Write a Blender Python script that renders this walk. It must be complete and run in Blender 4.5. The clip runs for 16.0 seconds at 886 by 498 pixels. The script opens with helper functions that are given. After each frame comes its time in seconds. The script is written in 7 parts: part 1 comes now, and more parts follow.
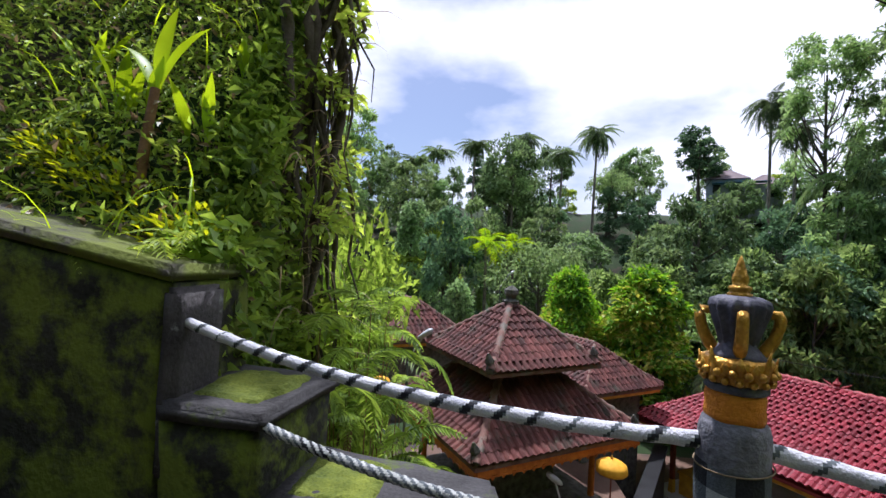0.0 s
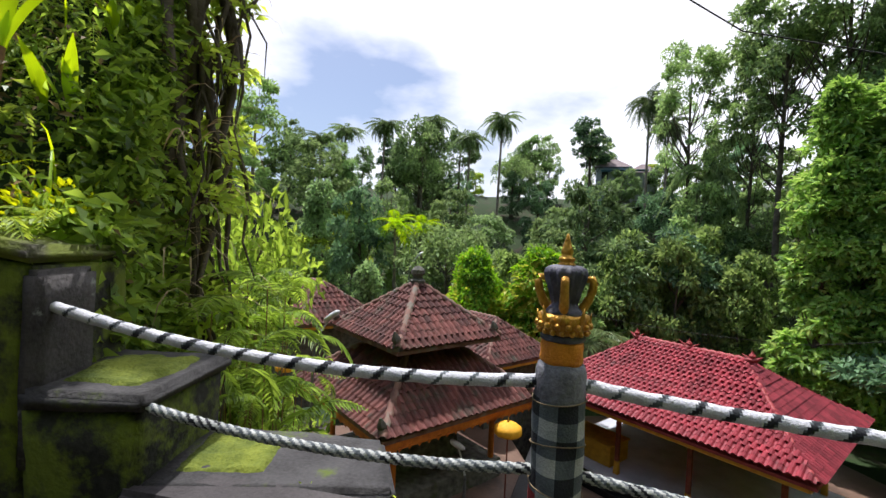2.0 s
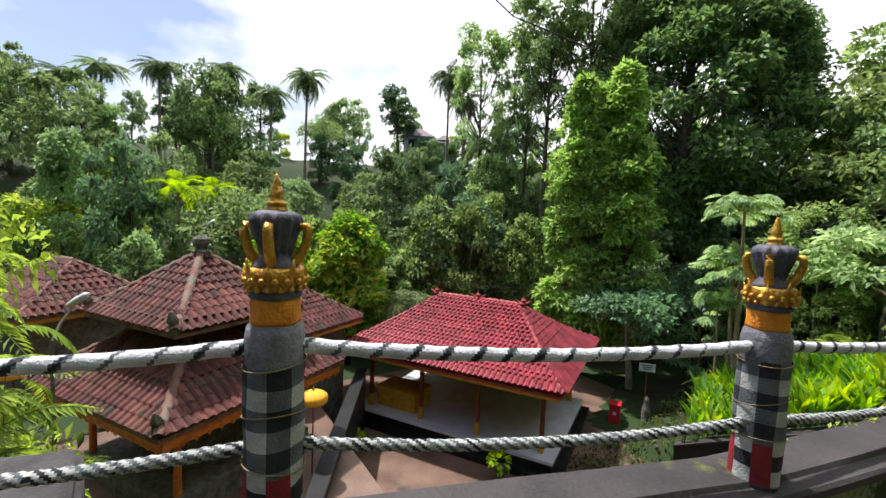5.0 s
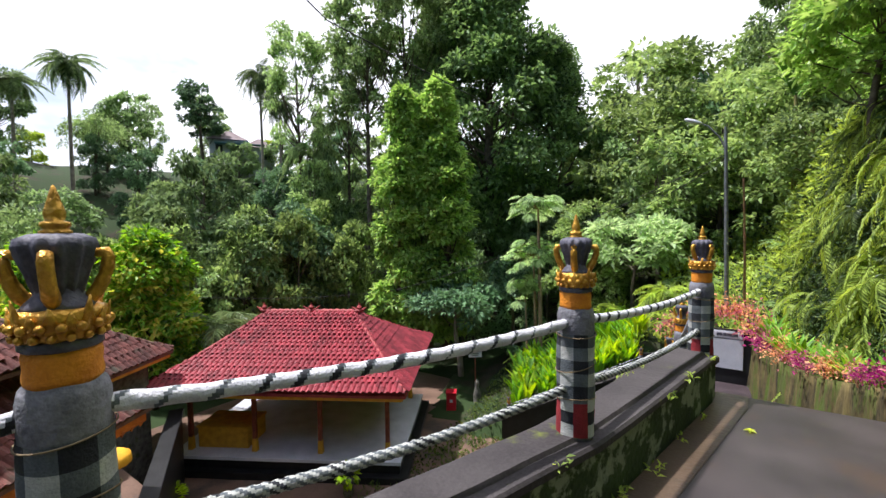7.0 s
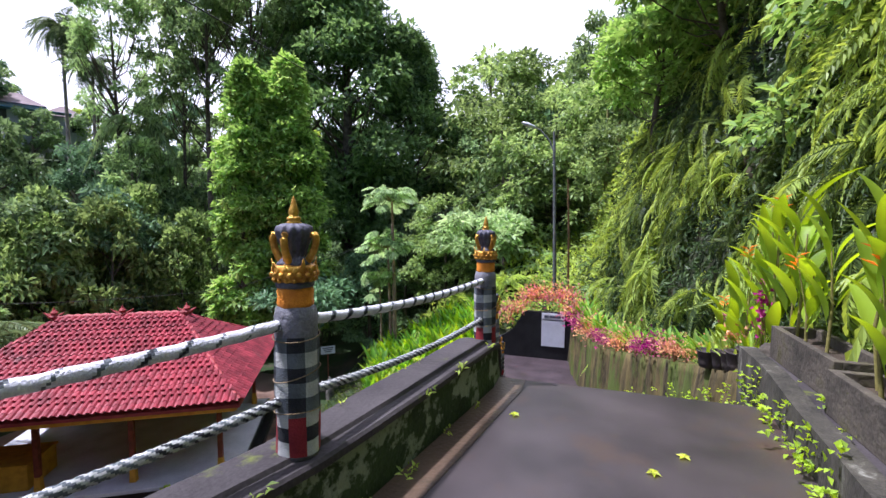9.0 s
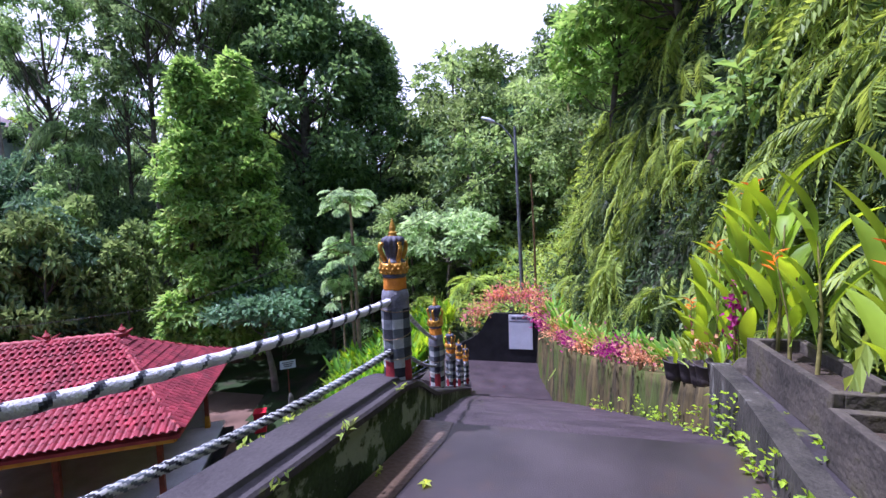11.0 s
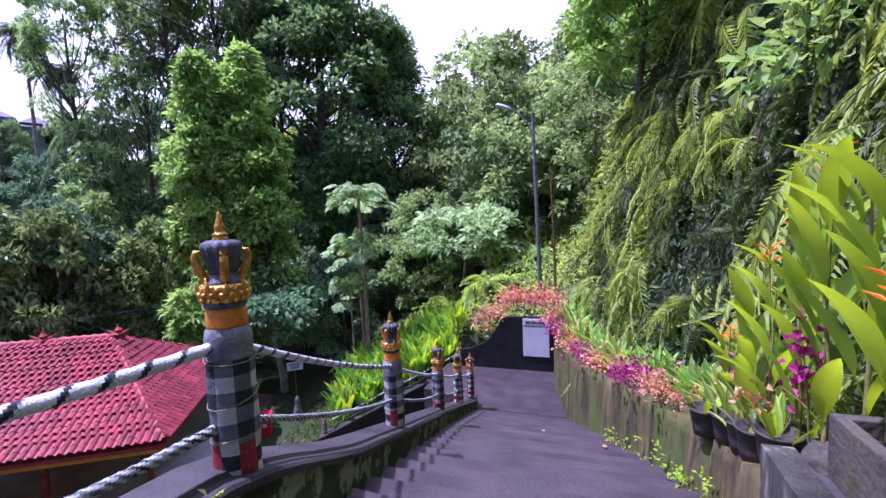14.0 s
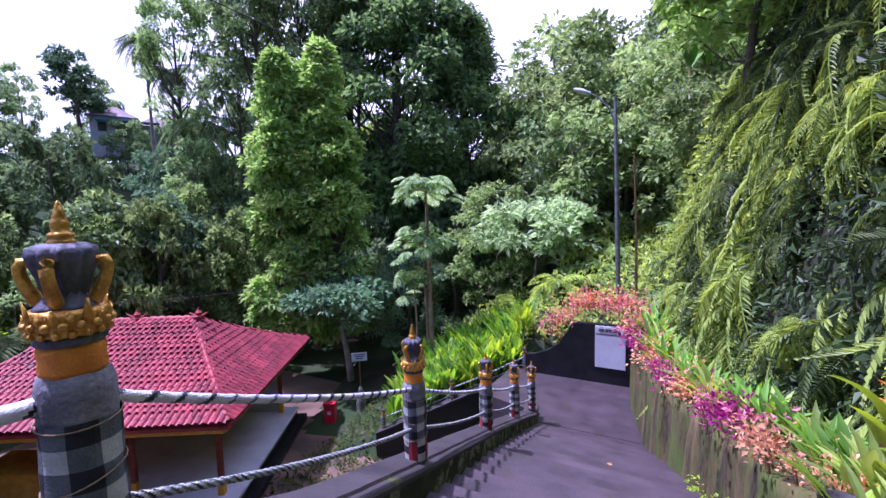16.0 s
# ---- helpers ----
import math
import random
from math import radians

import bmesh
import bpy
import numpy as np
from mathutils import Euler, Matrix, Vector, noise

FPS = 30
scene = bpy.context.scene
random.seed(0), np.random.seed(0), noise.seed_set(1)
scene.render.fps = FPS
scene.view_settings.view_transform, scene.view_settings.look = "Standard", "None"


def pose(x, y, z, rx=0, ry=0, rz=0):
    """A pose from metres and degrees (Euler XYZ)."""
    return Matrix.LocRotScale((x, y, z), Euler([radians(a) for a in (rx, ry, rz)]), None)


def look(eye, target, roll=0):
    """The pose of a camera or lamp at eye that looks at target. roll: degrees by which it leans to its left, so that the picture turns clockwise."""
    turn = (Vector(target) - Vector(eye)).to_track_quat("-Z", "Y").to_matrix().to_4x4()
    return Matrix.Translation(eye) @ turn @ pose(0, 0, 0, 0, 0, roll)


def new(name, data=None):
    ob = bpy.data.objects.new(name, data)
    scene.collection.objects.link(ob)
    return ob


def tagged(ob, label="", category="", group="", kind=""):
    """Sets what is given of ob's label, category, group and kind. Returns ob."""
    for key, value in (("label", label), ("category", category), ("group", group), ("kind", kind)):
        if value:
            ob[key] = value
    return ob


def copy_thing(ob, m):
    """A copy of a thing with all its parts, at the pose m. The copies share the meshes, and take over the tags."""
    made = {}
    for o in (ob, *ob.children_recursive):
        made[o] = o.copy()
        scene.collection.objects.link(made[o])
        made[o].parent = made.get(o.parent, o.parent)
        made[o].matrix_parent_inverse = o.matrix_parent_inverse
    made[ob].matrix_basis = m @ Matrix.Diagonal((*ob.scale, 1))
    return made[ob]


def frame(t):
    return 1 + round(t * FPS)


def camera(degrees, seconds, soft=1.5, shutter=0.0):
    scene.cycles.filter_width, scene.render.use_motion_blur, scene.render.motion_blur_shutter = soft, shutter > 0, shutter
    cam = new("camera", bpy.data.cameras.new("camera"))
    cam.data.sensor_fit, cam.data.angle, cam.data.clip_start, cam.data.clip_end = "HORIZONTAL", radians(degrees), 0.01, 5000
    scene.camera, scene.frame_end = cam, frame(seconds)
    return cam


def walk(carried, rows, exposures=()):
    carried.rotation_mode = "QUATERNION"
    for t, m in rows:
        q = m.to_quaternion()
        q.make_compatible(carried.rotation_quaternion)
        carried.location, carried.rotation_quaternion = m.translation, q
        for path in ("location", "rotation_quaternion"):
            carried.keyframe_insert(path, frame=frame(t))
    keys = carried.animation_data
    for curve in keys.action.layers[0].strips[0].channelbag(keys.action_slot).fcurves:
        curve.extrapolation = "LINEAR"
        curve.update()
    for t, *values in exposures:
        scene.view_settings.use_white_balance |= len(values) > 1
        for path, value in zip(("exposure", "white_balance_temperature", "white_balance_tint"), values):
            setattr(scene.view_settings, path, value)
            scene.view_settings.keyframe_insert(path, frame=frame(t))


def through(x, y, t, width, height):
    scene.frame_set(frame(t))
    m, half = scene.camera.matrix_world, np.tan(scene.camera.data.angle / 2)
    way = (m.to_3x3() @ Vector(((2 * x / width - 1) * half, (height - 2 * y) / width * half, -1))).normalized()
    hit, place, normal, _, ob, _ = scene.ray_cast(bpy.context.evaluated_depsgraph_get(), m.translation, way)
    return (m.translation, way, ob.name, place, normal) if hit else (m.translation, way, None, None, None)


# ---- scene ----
# ---- camera and walk ----
cam = camera(92.0, 16.0, soft=1.5)

# seconds, eye x y z, heading left of +y, pitch up, roll (degrees)
PATH = [
    (0, -0.372, -0.813, 1.764, 94.16, 0.98, 3.16),
    (0.5, -0.338, -0.767, 1.767, 91.35, 0.63, 2.85),
    (1, -0.289, -0.737, 1.774, 87.63, 0.20, 3.09),
    (1.5, -0.234, -0.713, 1.771, 85.25, 0.12, 3.04),
    (2, -0.167, -0.677, 1.756, 82.21, -0.88, 2.85),
    (2.5, -0.096, -0.643, 1.741, 78.04, -1.53, 2.31),
    (3, -0.027, -0.614, 1.726, 74.16, -1.96, 2.10),
    (5.5, -0.286, -0.195, 1.683, 51.26, -3.97, 1.86),
    (6, -0.298, -0.208, 1.686, 44.40, -3.40, 1.04),
    (6.5, -0.317, -0.237, 1.690, 40.02, -3.25, 0.20),
    (7, -0.331, -0.266, 1.694, 35.04, -3.12, -0.74),
    (7.5, -0.277, -0.272, 1.693, 30.93, -4.07, -1.03),
    (8, -0.108, -0.039, 1.698, 26.91, -2.68, 0.81),
    (8.5, 0.091, 0.185, 1.690, 23.30, -3.19, 0.95),
    (9, 0.221, 0.421, 1.648, 17.57, -4.22, 0.18),
    (9.5, 0.333, 0.646, 1.631, 15.55, -2.85, -0.56),
    (9.7, 0.381, 0.731, 1.625, 14.00, -3.68, -1.87),
    (11.8, 0.662, 1.949, 1.667, 14.57, -4.18, -2.26),
    (12, 0.720, 2.055, 1.659, 16.10, -3.87, -1.99),
    (12.5, 0.819, 2.330, 1.628, 17.88, -4.59, -1.00),
    (13, 0.865, 2.572, 1.596, 17.10, -5.28, -1.77),
    (13.5, 0.874, 2.792, 1.599, 16.75, -3.39, -1.97),
    (14, 0.968, 2.980, 1.603, 18.09, -4.61, -2.32),
    (14.5, 1.046, 3.193, 1.603, 20.52, -4.22, -0.26),
    (15, 1.100, 3.391, 1.593, 19.20, -5.20, -1.43),
    (15.5, 1.055, 3.648, 1.602, 22.56, -5.42, -2.07),
    (16, 1.042, 3.953, 1.596, 28.26, -5.12, -1.50),
]


def aim(x, y, z, yaw, pitch, roll):
    a, b = radians(yaw), radians(pitch)
    way = Vector((-math.sin(a) * math.cos(b), math.cos(a) * math.cos(b), math.sin(b)))
    return look((x, y, z), Vector((x, y, z)) + way, roll)


walk(cam, [(row[0], aim(*row[1:])) for row in PATH], [(0, 0.06, 5750, 20), (3, 0.28, 6400, 13), (6.5, 0.44, 6300, 15), (9, 0.54, 5700, 26), (12, 0.54, 5080, 47), (16, 0.58, 5050, 54)])

# ---- sky and sun ----
SUN_WAY = Vector((-0.42, -0.12, 1.0)).normalized()   # towards the sun
sun_el = math.asin(SUN_WAY.z)
sun_az = math.atan2(SUN_WAY.x, SUN_WAY.y)
world = bpy.data.worlds.new("sky")
scene.world = world
world.use_nodes = True
wn, wl = world.node_tree.nodes, world.node_tree.links
wn.clear()
sky = wn.new("ShaderNodeTexSky")
sky.sky_type, sky.sun_disc, sky.sun_elevation, sky.sun_rotation = "NISHITA", False, sun_el, sun_az
sky.air_density, sky.dust_density = 1.0, 2.0
coord = wn.new("ShaderNodeTexCoord")
stretch = wn.new("ShaderNodeMapping")
stretch.inputs["Scale"].default_value = (1.0, 1.0, 2.2)
stretch.inputs["Location"].default_value = (0.35, 0.1, 0.55)
clouds = wn.new("ShaderNodeTexNoise")
clouds.inputs["Scale"].default_value, clouds.inputs["Detail"].default_value = 2.1, 6.0
clouds.inputs["Roughness"].default_value = 0.5
cover = wn.new("ShaderNodeValToRGB")
cover.color_ramp.elements[0].position, cover.color_ramp.elements[1].position = 0.40, 0.56
cover.color_ramp.elements[0].color, cover.color_ramp.elements[1].color = (0, 0, 0, 1), (1, 1, 1, 1)
dim = wn.new("ShaderNodeVectorMath")
dim.operation = "SCALE"
dim.inputs["Scale"].default_value = 0.12
haze = wn.new("ShaderNodeMix")
haze.data_type = "RGBA"
haze.inputs["B"].default_value = (1.12, 1.13, 1.19, 1)
wl.new(coord.outputs["Generated"], stretch.inputs["Vector"])
wl.new(stretch.outputs["Vector"], clouds.inputs["Vector"])
apart = wn.new("ShaderNodeSeparateXYZ")
thick = wn.new("ShaderNodeMath")
thick.operation, thick.use_clamp = "MULTIPLY_ADD", True
thick.inputs[1].default_value = 0.24
wl.new(coord.outputs["Generated"], apart.inputs["Vector"])
wl.new(apart.outputs["Y"], thick.inputs[0])
wl.new(clouds.outputs["Fac"], thick.inputs[2])
wl.new(thick.outputs["Value"], cover.inputs["Fac"])
wl.new(sky.outputs["Color"], dim.inputs[0])
wl.new(cover.outputs["Color"], haze.inputs["Factor"])
wl.new(dim.outputs["Vector"], haze.inputs["A"])
ground_of_sky = wn.new("ShaderNodeBackground")
wl.new(haze.outputs["Result"], ground_of_sky.inputs["Color"])
world_out = wn.new("ShaderNodeOutputWorld")
wl.new(ground_of_sky.outputs["Background"], world_out.inputs["Surface"])

sun = new("sun", bpy.data.lights.new("sun", "SUN"))
sun.data.energy, sun.data.angle, sun.data.color = 5.0, radians(1.5), (1.0, 0.97, 0.92)
sun.matrix_world = look(SUN_WAY * 80, (0, 0, 0))


# ---- materials ----
def link(nt, a, b):
    nt.links.new(a, b)


def surface(name, dark, light, rough=0.8, scale=3.0, fine=40.0, bump=0.3, metal=0.0, stain=None, stain_at=(0.5, 0.6), stain_scale=1.2,
            vary=0.0, island=False, spec=0.4, bump_scale=None, detail=6.0, streak=None):
    """Two colours mixed by broad and fine noise, an optional stain colour in patches, a bump, and some change from piece to piece."""
    m = bpy.data.materials.new(name)
    m.use_nodes = True
    nt = m.node_tree
    b = nt.nodes["Principled BSDF"]
    b.inputs["Roughness"].default_value, b.inputs["Metallic"].default_value = rough, metal
    b.inputs["Specular IOR Level"].default_value = spec
    tc = nt.nodes.new("ShaderNodeTexCoord")
    geo = nt.nodes.new("ShaderNodeNewGeometry")
    pos = geo.outputs["Position"]
    if streak:
        squeeze = nt.nodes.new("ShaderNodeMapping")
        squeeze.inputs["Scale"].default_value = streak
        link(nt, pos, squeeze.inputs["Vector"])
        pos = squeeze.outputs["Vector"]
    n1 = nt.nodes.new("ShaderNodeTexNoise")
    n1.inputs["Scale"].default_value, n1.inputs["Detail"].default_value = scale, detail
    n2 = nt.nodes.new("ShaderNodeTexNoise")
    n2.inputs["Scale"].default_value, n2.inputs["Detail"].default_value = fine, 3.0
    link(nt, pos, n1.inputs["Vector"])
    link(nt, pos, n2.inputs["Vector"])
    add = nt.nodes.new("ShaderNodeMath")
    add.operation = "MULTIPLY_ADD"
    link(nt, n2.outputs["Fac"], add.inputs[0])
    add.inputs[1].default_value = 0.45
    link(nt, n1.outputs["Fac"], add.inputs[2])
    ramp = nt.nodes.new("ShaderNodeValToRGB")
    ramp.color_ramp.elements[0].position, ramp.color_ramp.elements[1].position = 0.5, 0.95
    ramp.color_ramp.elements[0].color, ramp.color_ramp.elements[1].color = (*dark, 1), (*light, 1)
    link(nt, add.outputs[0], ramp.inputs["Fac"])
    col = ramp.outputs["Color"]
    if stain:
        n3 = nt.nodes.new("ShaderNodeTexNoise")
        n3.inputs["Scale"].default_value, n3.inputs["Detail"].default_value = stain_scale, 8.0
        n3.inputs["Roughness"].default_value = 0.68
        link(nt, pos, n3.inputs["Vector"])
        r3 = nt.nodes.new("ShaderNodeValToRGB")
        r3.color_ramp.elements[0].position, r3.color_ramp.elements[1].position = stain_at
        link(nt, n3.outputs["Fac"], r3.inputs["Fac"])
        mx = nt.nodes.new("ShaderNodeMix")
        mx.data_type = "RGBA"
        mx.inputs["B"].default_value = (*stain, 1)
        link(nt, r3.outputs["Color"], mx.inputs["Factor"])
        link(nt, col, mx.inputs["A"])
        col = mx.outputs["Result"]
    if vary:
        if island:
            rnd = geo.outputs["Random Per Island"]
        else:
            rnd = nt.nodes.new("ShaderNodeObjectInfo").outputs["Random"]
        mr = nt.nodes.new("ShaderNodeMapRange")
        mr.inputs["To Min"].default_value, mr.inputs["To Max"].default_value = 1 - vary, 1 + vary
        link(nt, rnd, mr.inputs["Value"])
        hs = nt.nodes.new("ShaderNodeHueSaturation")
        link(nt, mr.outputs["Result"], hs.inputs["Value"])
        link(nt, col, hs.inputs["Color"])
        col = hs.outputs["Color"]
    link(nt, col, b.inputs["Base Color"])
    if bump:
        bp = nt.nodes.new("ShaderNodeBump")
        bp.inputs["Strength"].default_value, bp.inputs["Distance"].default_value = bump, 0.02
        n4 = nt.nodes.new("ShaderNodeTexNoise")
        n4.inputs["Scale"].default_value, n4.inputs["Detail"].default_value = bump_scale or fine * 0.6, 5.0
        link(nt, pos, n4.inputs["Vector"])
        link(nt, n4.outputs["Fac"], bp.inputs["Height"])
        link(nt, bp.outputs["Normal"], b.inputs["Normal"])
    return m


def leafy(name, dark, light, through=0.35, rough=0.45, vary=0.35, patch=0.25, young=None):
    """Foliage: each leaf takes a tone of its own, broad patches shift it, and light passes through."""
    m = bpy.data.materials.new(name)
    m.use_nodes = True
    nt = m.node_tree
    b = nt.nodes["Principled BSDF"]
    b.inputs["Roughness"].default_value = rough
    b.inputs["Specular IOR Level"].default_value = 0.28
    geo = nt.nodes.new("ShaderNodeNewGeometry")
    n1 = nt.nodes.new("ShaderNodeTexNoise")
    n1.inputs["Scale"].default_value, n1.inputs["Detail"].default_value = patch, 4.0
    link(nt, geo.outputs["Position"], n1.inputs["Vector"])
    obj = nt.nodes.new("ShaderNodeObjectInfo")
    s1 = nt.nodes.new("ShaderNodeMath")
    s1.operation = "MULTIPLY_ADD"
    link(nt, geo.outputs["Random Per Island"], s1.inputs[0])
    s1.inputs[1].default_value = 0.55
    link(nt, n1.outputs["Fac"], s1.inputs[2])
    ramp = nt.nodes.new("ShaderNodeValToRGB")
    e = ramp.color_ramp.elements
    e[0].position, e[1].position = 0.40, 0.95
    e[0].color, e[1].color = (*(0.6 * c for c in dark), 1), (*(1.12 * c for c in light), 1)
    if young:
        k = e.new(1.0)
        k.color = (*young, 1)
        e[1].position = 0.86
    link(nt, s1.outputs[0], ramp.inputs["Fac"])
    mr = nt.nodes.new("ShaderNodeMapRange")
    mr.inputs["To Min"].default_value, mr.inputs["To Max"].default_value = 1 - vary, 1 + vary
    link(nt, obj.outputs["Random"], mr.inputs["Value"])
    hs = nt.nodes.new("ShaderNodeHueSaturation")
    link(nt, mr.outputs["Result"], hs.inputs["Value"])
    link(nt, ramp.outputs["Color"], hs.inputs["Color"])
    link(nt, hs.outputs["Color"], b.inputs["Base Color"])
    tr = nt.nodes.new("ShaderNodeBsdfTranslucent")
    warm = nt.nodes.new("ShaderNodeHueSaturation")
    warm.inputs["Hue"].default_value, warm.inputs["Saturation"].default_value, warm.inputs["Value"].default_value = 0.475, 1.15, 1.7
    link(nt, hs.outputs["Color"], warm.inputs["Color"])
    link(nt, warm.outputs["Color"], tr.inputs["Color"])
    mix = nt.nodes.new("ShaderNodeMixShader")
    mix.inputs["Fac"].default_value = through
    link(nt, b.outputs["BSDF"], mix.inputs[1])
    link(nt, tr.outputs["BSDF"], mix.inputs[2])
    link(nt, mix.outputs["Shader"], nt.nodes["Material Output"].inputs["Surface"])
    return m


M_SOIL = surface("soil", (0.022, 0.02, 0.012), (0.075, 0.06, 0.035), 0.95, 0.8, 14, 0.8, stain=(0.022, 0.045, 0.010), stain_at=(0.38, 0.5), stain_scale=0.5)
M_PATH = surface("damp_concrete", (0.023, 0.019, 0.019), (0.069, 0.056, 0.056), 0.38, 1.3, 140, 0.16, bump_scale=110, stain=(0.073, 0.044, 0.029), stain_at=(0.52, 0.70), stain_scale=0.8)
M_BEDSOIL = surface("planting_soil", (0.020, 0.015, 0.010), (0.085, 0.062, 0.040), 0.95, 5, 60, 0.9)
M_OLDSTEP = surface("old_stone_step", (0.038, 0.028, 0.020), (0.150, 0.108, 0.074), 0.85, 2.0, 40, 0.6, stain=(0.06, 0.08, 0.02), stain_at=(0.52, 0.66), stain_scale=2.5)
M_SILT = surface("wet_silt", (0.052, 0.036, 0.024), (0.135, 0.092, 0.060), 0.35, 2.0, 50, 0.3, stain=(0.035, 0.03, 0.02), stain_at=(0.55, 0.7), stain_scale=2)
M_STEP = surface("step_concrete", (0.029, 0.022, 0.024), (0.079, 0.059, 0.065), 0.5, 1.6, 60, 0.35, stain=(0.048, 0.038, 0.022), stain_at=(0.58, 0.75), vary=0.12)
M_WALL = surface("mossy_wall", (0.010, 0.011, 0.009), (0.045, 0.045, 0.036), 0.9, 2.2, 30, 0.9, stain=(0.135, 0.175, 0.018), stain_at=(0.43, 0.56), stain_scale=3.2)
M_LICHEN = surface("lichen_wall", (0.012, 0.019, 0.008), (0.052, 0.085, 0.026), 0.92, 2.4, 34, 0.9, stain=(0.24, 0.27, 0.18), stain_at=(0.525, 0.575), stain_scale=3.8)
M_KERB = surface("stained_kerb", (0.020, 0.019, 0.014), (0.085, 0.078, 0.058), 0.9, 3.0, 40, 0.8, stain=(0.22, 0.22, 0.18), stain_at=(0.57, 0.66), stain_scale=3.0, streak=(1.6, 1.6, 0.5))
M_CAP = surface("wall_cap", (0.022, 0.018, 0.019), (0.066, 0.058, 0.058), 0.75, 2.0, 50, 0.35, stain=(0.10, 0.12, 0.02), stain_at=(0.60, 0.68), stain_scale=2.2)
M_MOSSROCK = surface("mossy_rock", (0.05, 0.045, 0.03), (0.17, 0.14, 0.10), 0.92, 3.0, 40, 0.8, stain=(0.12, 0.16, 0.03), stain_at=(0.42, 0.56), stain_scale=5)
M_MOSS = surface("moss", (0.058, 0.085, 0.010), (0.190, 0.225, 0.026), 0.95, 5.0, 70, 0.9, stain=(0.096, 0.088, 0.052), stain_at=(0.60, 0.72), stain_scale=2.2)
M_GREY = surface("grey_cement", (0.09, 0.09, 0.10), (0.26, 0.26, 0.29), 0.8, 8, 70, 0.5)
M_DARK = surface("dark_paint", (0.035, 0.035, 0.05), (0.13, 0.13, 0.17), 0.6, 12, 70, 0.4)
M_GOLD = surface("gold_paint", (0.36, 0.165, 0.022), (0.82, 0.46, 0.07), 0.30, 14, 80, 0.5, metal=0.55)
M_ORANGE = surface("orange_cloth", (0.55, 0.16, 0.01), (0.80, 0.30, 0.02), 0.75, 10, 120, 0.4)
M_YELLOW = surface("yellow_cloth", (0.70, 0.33, 0.01), (0.90, 0.47, 0.03), 0.7, 9, 90, 0.3)
M_WHITE = surface("white_cloth", (0.42, 0.43, 0.47), (0.78, 0.78, 0.82), 0.8, 10, 160, 0.5)
M_GREYCLOTH = surface("grey_cloth", (0.06, 0.075, 0.085), (0.15, 0.17, 0.18), 0.85, 10, 160, 0.4)
M_BLACKCLOTH = surface("black_cloth", (0.008, 0.010, 0.014), (0.03, 0.033, 0.04), 0.85, 10, 160, 0.4)
M_PALECLOTH = surface("pale_cloth", (0.30, 0.32, 0.30), (0.55, 0.56, 0.53), 0.85, 10, 160, 0.4)
M_REDCLOTH = surface("red_cloth", (0.17, 0.012, 0.018), (0.33, 0.03, 0.035), 0.85, 10, 160, 0.4)
M_REDTILE = surface("red_roof_tile", (0.165, 0.015, 0.023), (0.350, 0.040, 0.055), 0.55, 1.4, 30, 0.3, stain=(0.10, 0.035, 0.035), stain_at=(0.60, 0.74), stain_scale=1.1, vary=0.22)
M_REDTILE_REST = surface("red_roof_tiles", (0.165, 0.015, 0.023), (0.350, 0.040, 0.055), 0.55, 1.4, 30, 0.3, stain=(0.10, 0.035, 0.035), stain_at=(0.60, 0.74), stain_scale=1.1, vary=0.22, island=True)
M_OLDTILE = surface("old_roof_tile", (0.060, 0.020, 0.018), (0.205, 0.068, 0.054), 0.75, 1.6, 30, 0.5, stain=(0.07, 0.066, 0.045), stain_at=(0.52, 0.70), stain_scale=1.7, vary=0.3)
M_OLDTILE_REST = surface("old_roof_tiles", (0.060, 0.020, 0.018), (0.205, 0.068, 0.054), 0.75, 1.6, 30, 0.5, stain=(0.07, 0.066, 0.045), stain_at=(0.52, 0.70), stain_scale=1.7, vary=0.3, island=True)
M_REDRIDGE = surface("red_ridge", (0.20, 0.025, 0.025), (0.42, 0.06, 0.06), 0.6, 3, 40, 0.4)
M_OLDRIDGE = surface("old_ridge", (0.10, 0.05, 0.04), (0.30, 0.15, 0.11), 0.8, 3, 40, 0.5, stain=(0.16, 0.15, 0.12), stain_at=(0.5, 0.64), stain_scale=3)
M_STONE = surface("carved_stone", (0.05, 0.05, 0.045), (0.20, 0.19, 0.16), 0.9, 5, 40, 0.9, stain=(0.06, 0.08, 0.02), stain_at=(0.55, 0.68), stain_scale=3)
M_ORANGEWOOD = surface("orange_painted_wood", (0.42, 0.10, 0.012), (0.68, 0.21, 0.02), 0.6, 5, 40, 0.3)
M_YELLOWWOOD = surface("yellow_painted_wood", (0.50, 0.24, 0.02), (0.74, 0.40, 0.04), 0.55, 4, 40, 0.25)
M_REDWOOD = surface("dark_red_wood", (0.13, 0.03, 0.02), (0.28, 0.07, 0.04), 0.6, 6, 50, 0.3)
M_DARKWOOD = surface("dark_wood", (0.018, 0.012, 0.010), (0.060, 0.036, 0.028), 0.8, 5, 40, 0.4)
M_FLOORTILE = surface("pale_floor", (0.52, 0.54, 0.60), (0.72, 0.74, 0.80), 0.12, 1.2, 20, 0.05)
M_BLACKSTONE = surface("black_stone", (0.004, 0.004, 0.005), (0.016, 0.017, 0.018), 0.45, 2.5, 30, 0.4)
M_COURT = surface("wet_court", (0.10, 0.062, 0.045), (0.24, 0.155, 0.115), 0.35, 0.7, 20, 0.25, stain=(0.06, 0.055, 0.05), stain_at=(0.55, 0.68), stain_scale=0.5)
M_REDPLASTIC = surface("red_plastic", (0.50, 0.012, 0.03), (0.68, 0.03, 0.05), 0.4, 3, 40, 0.05)
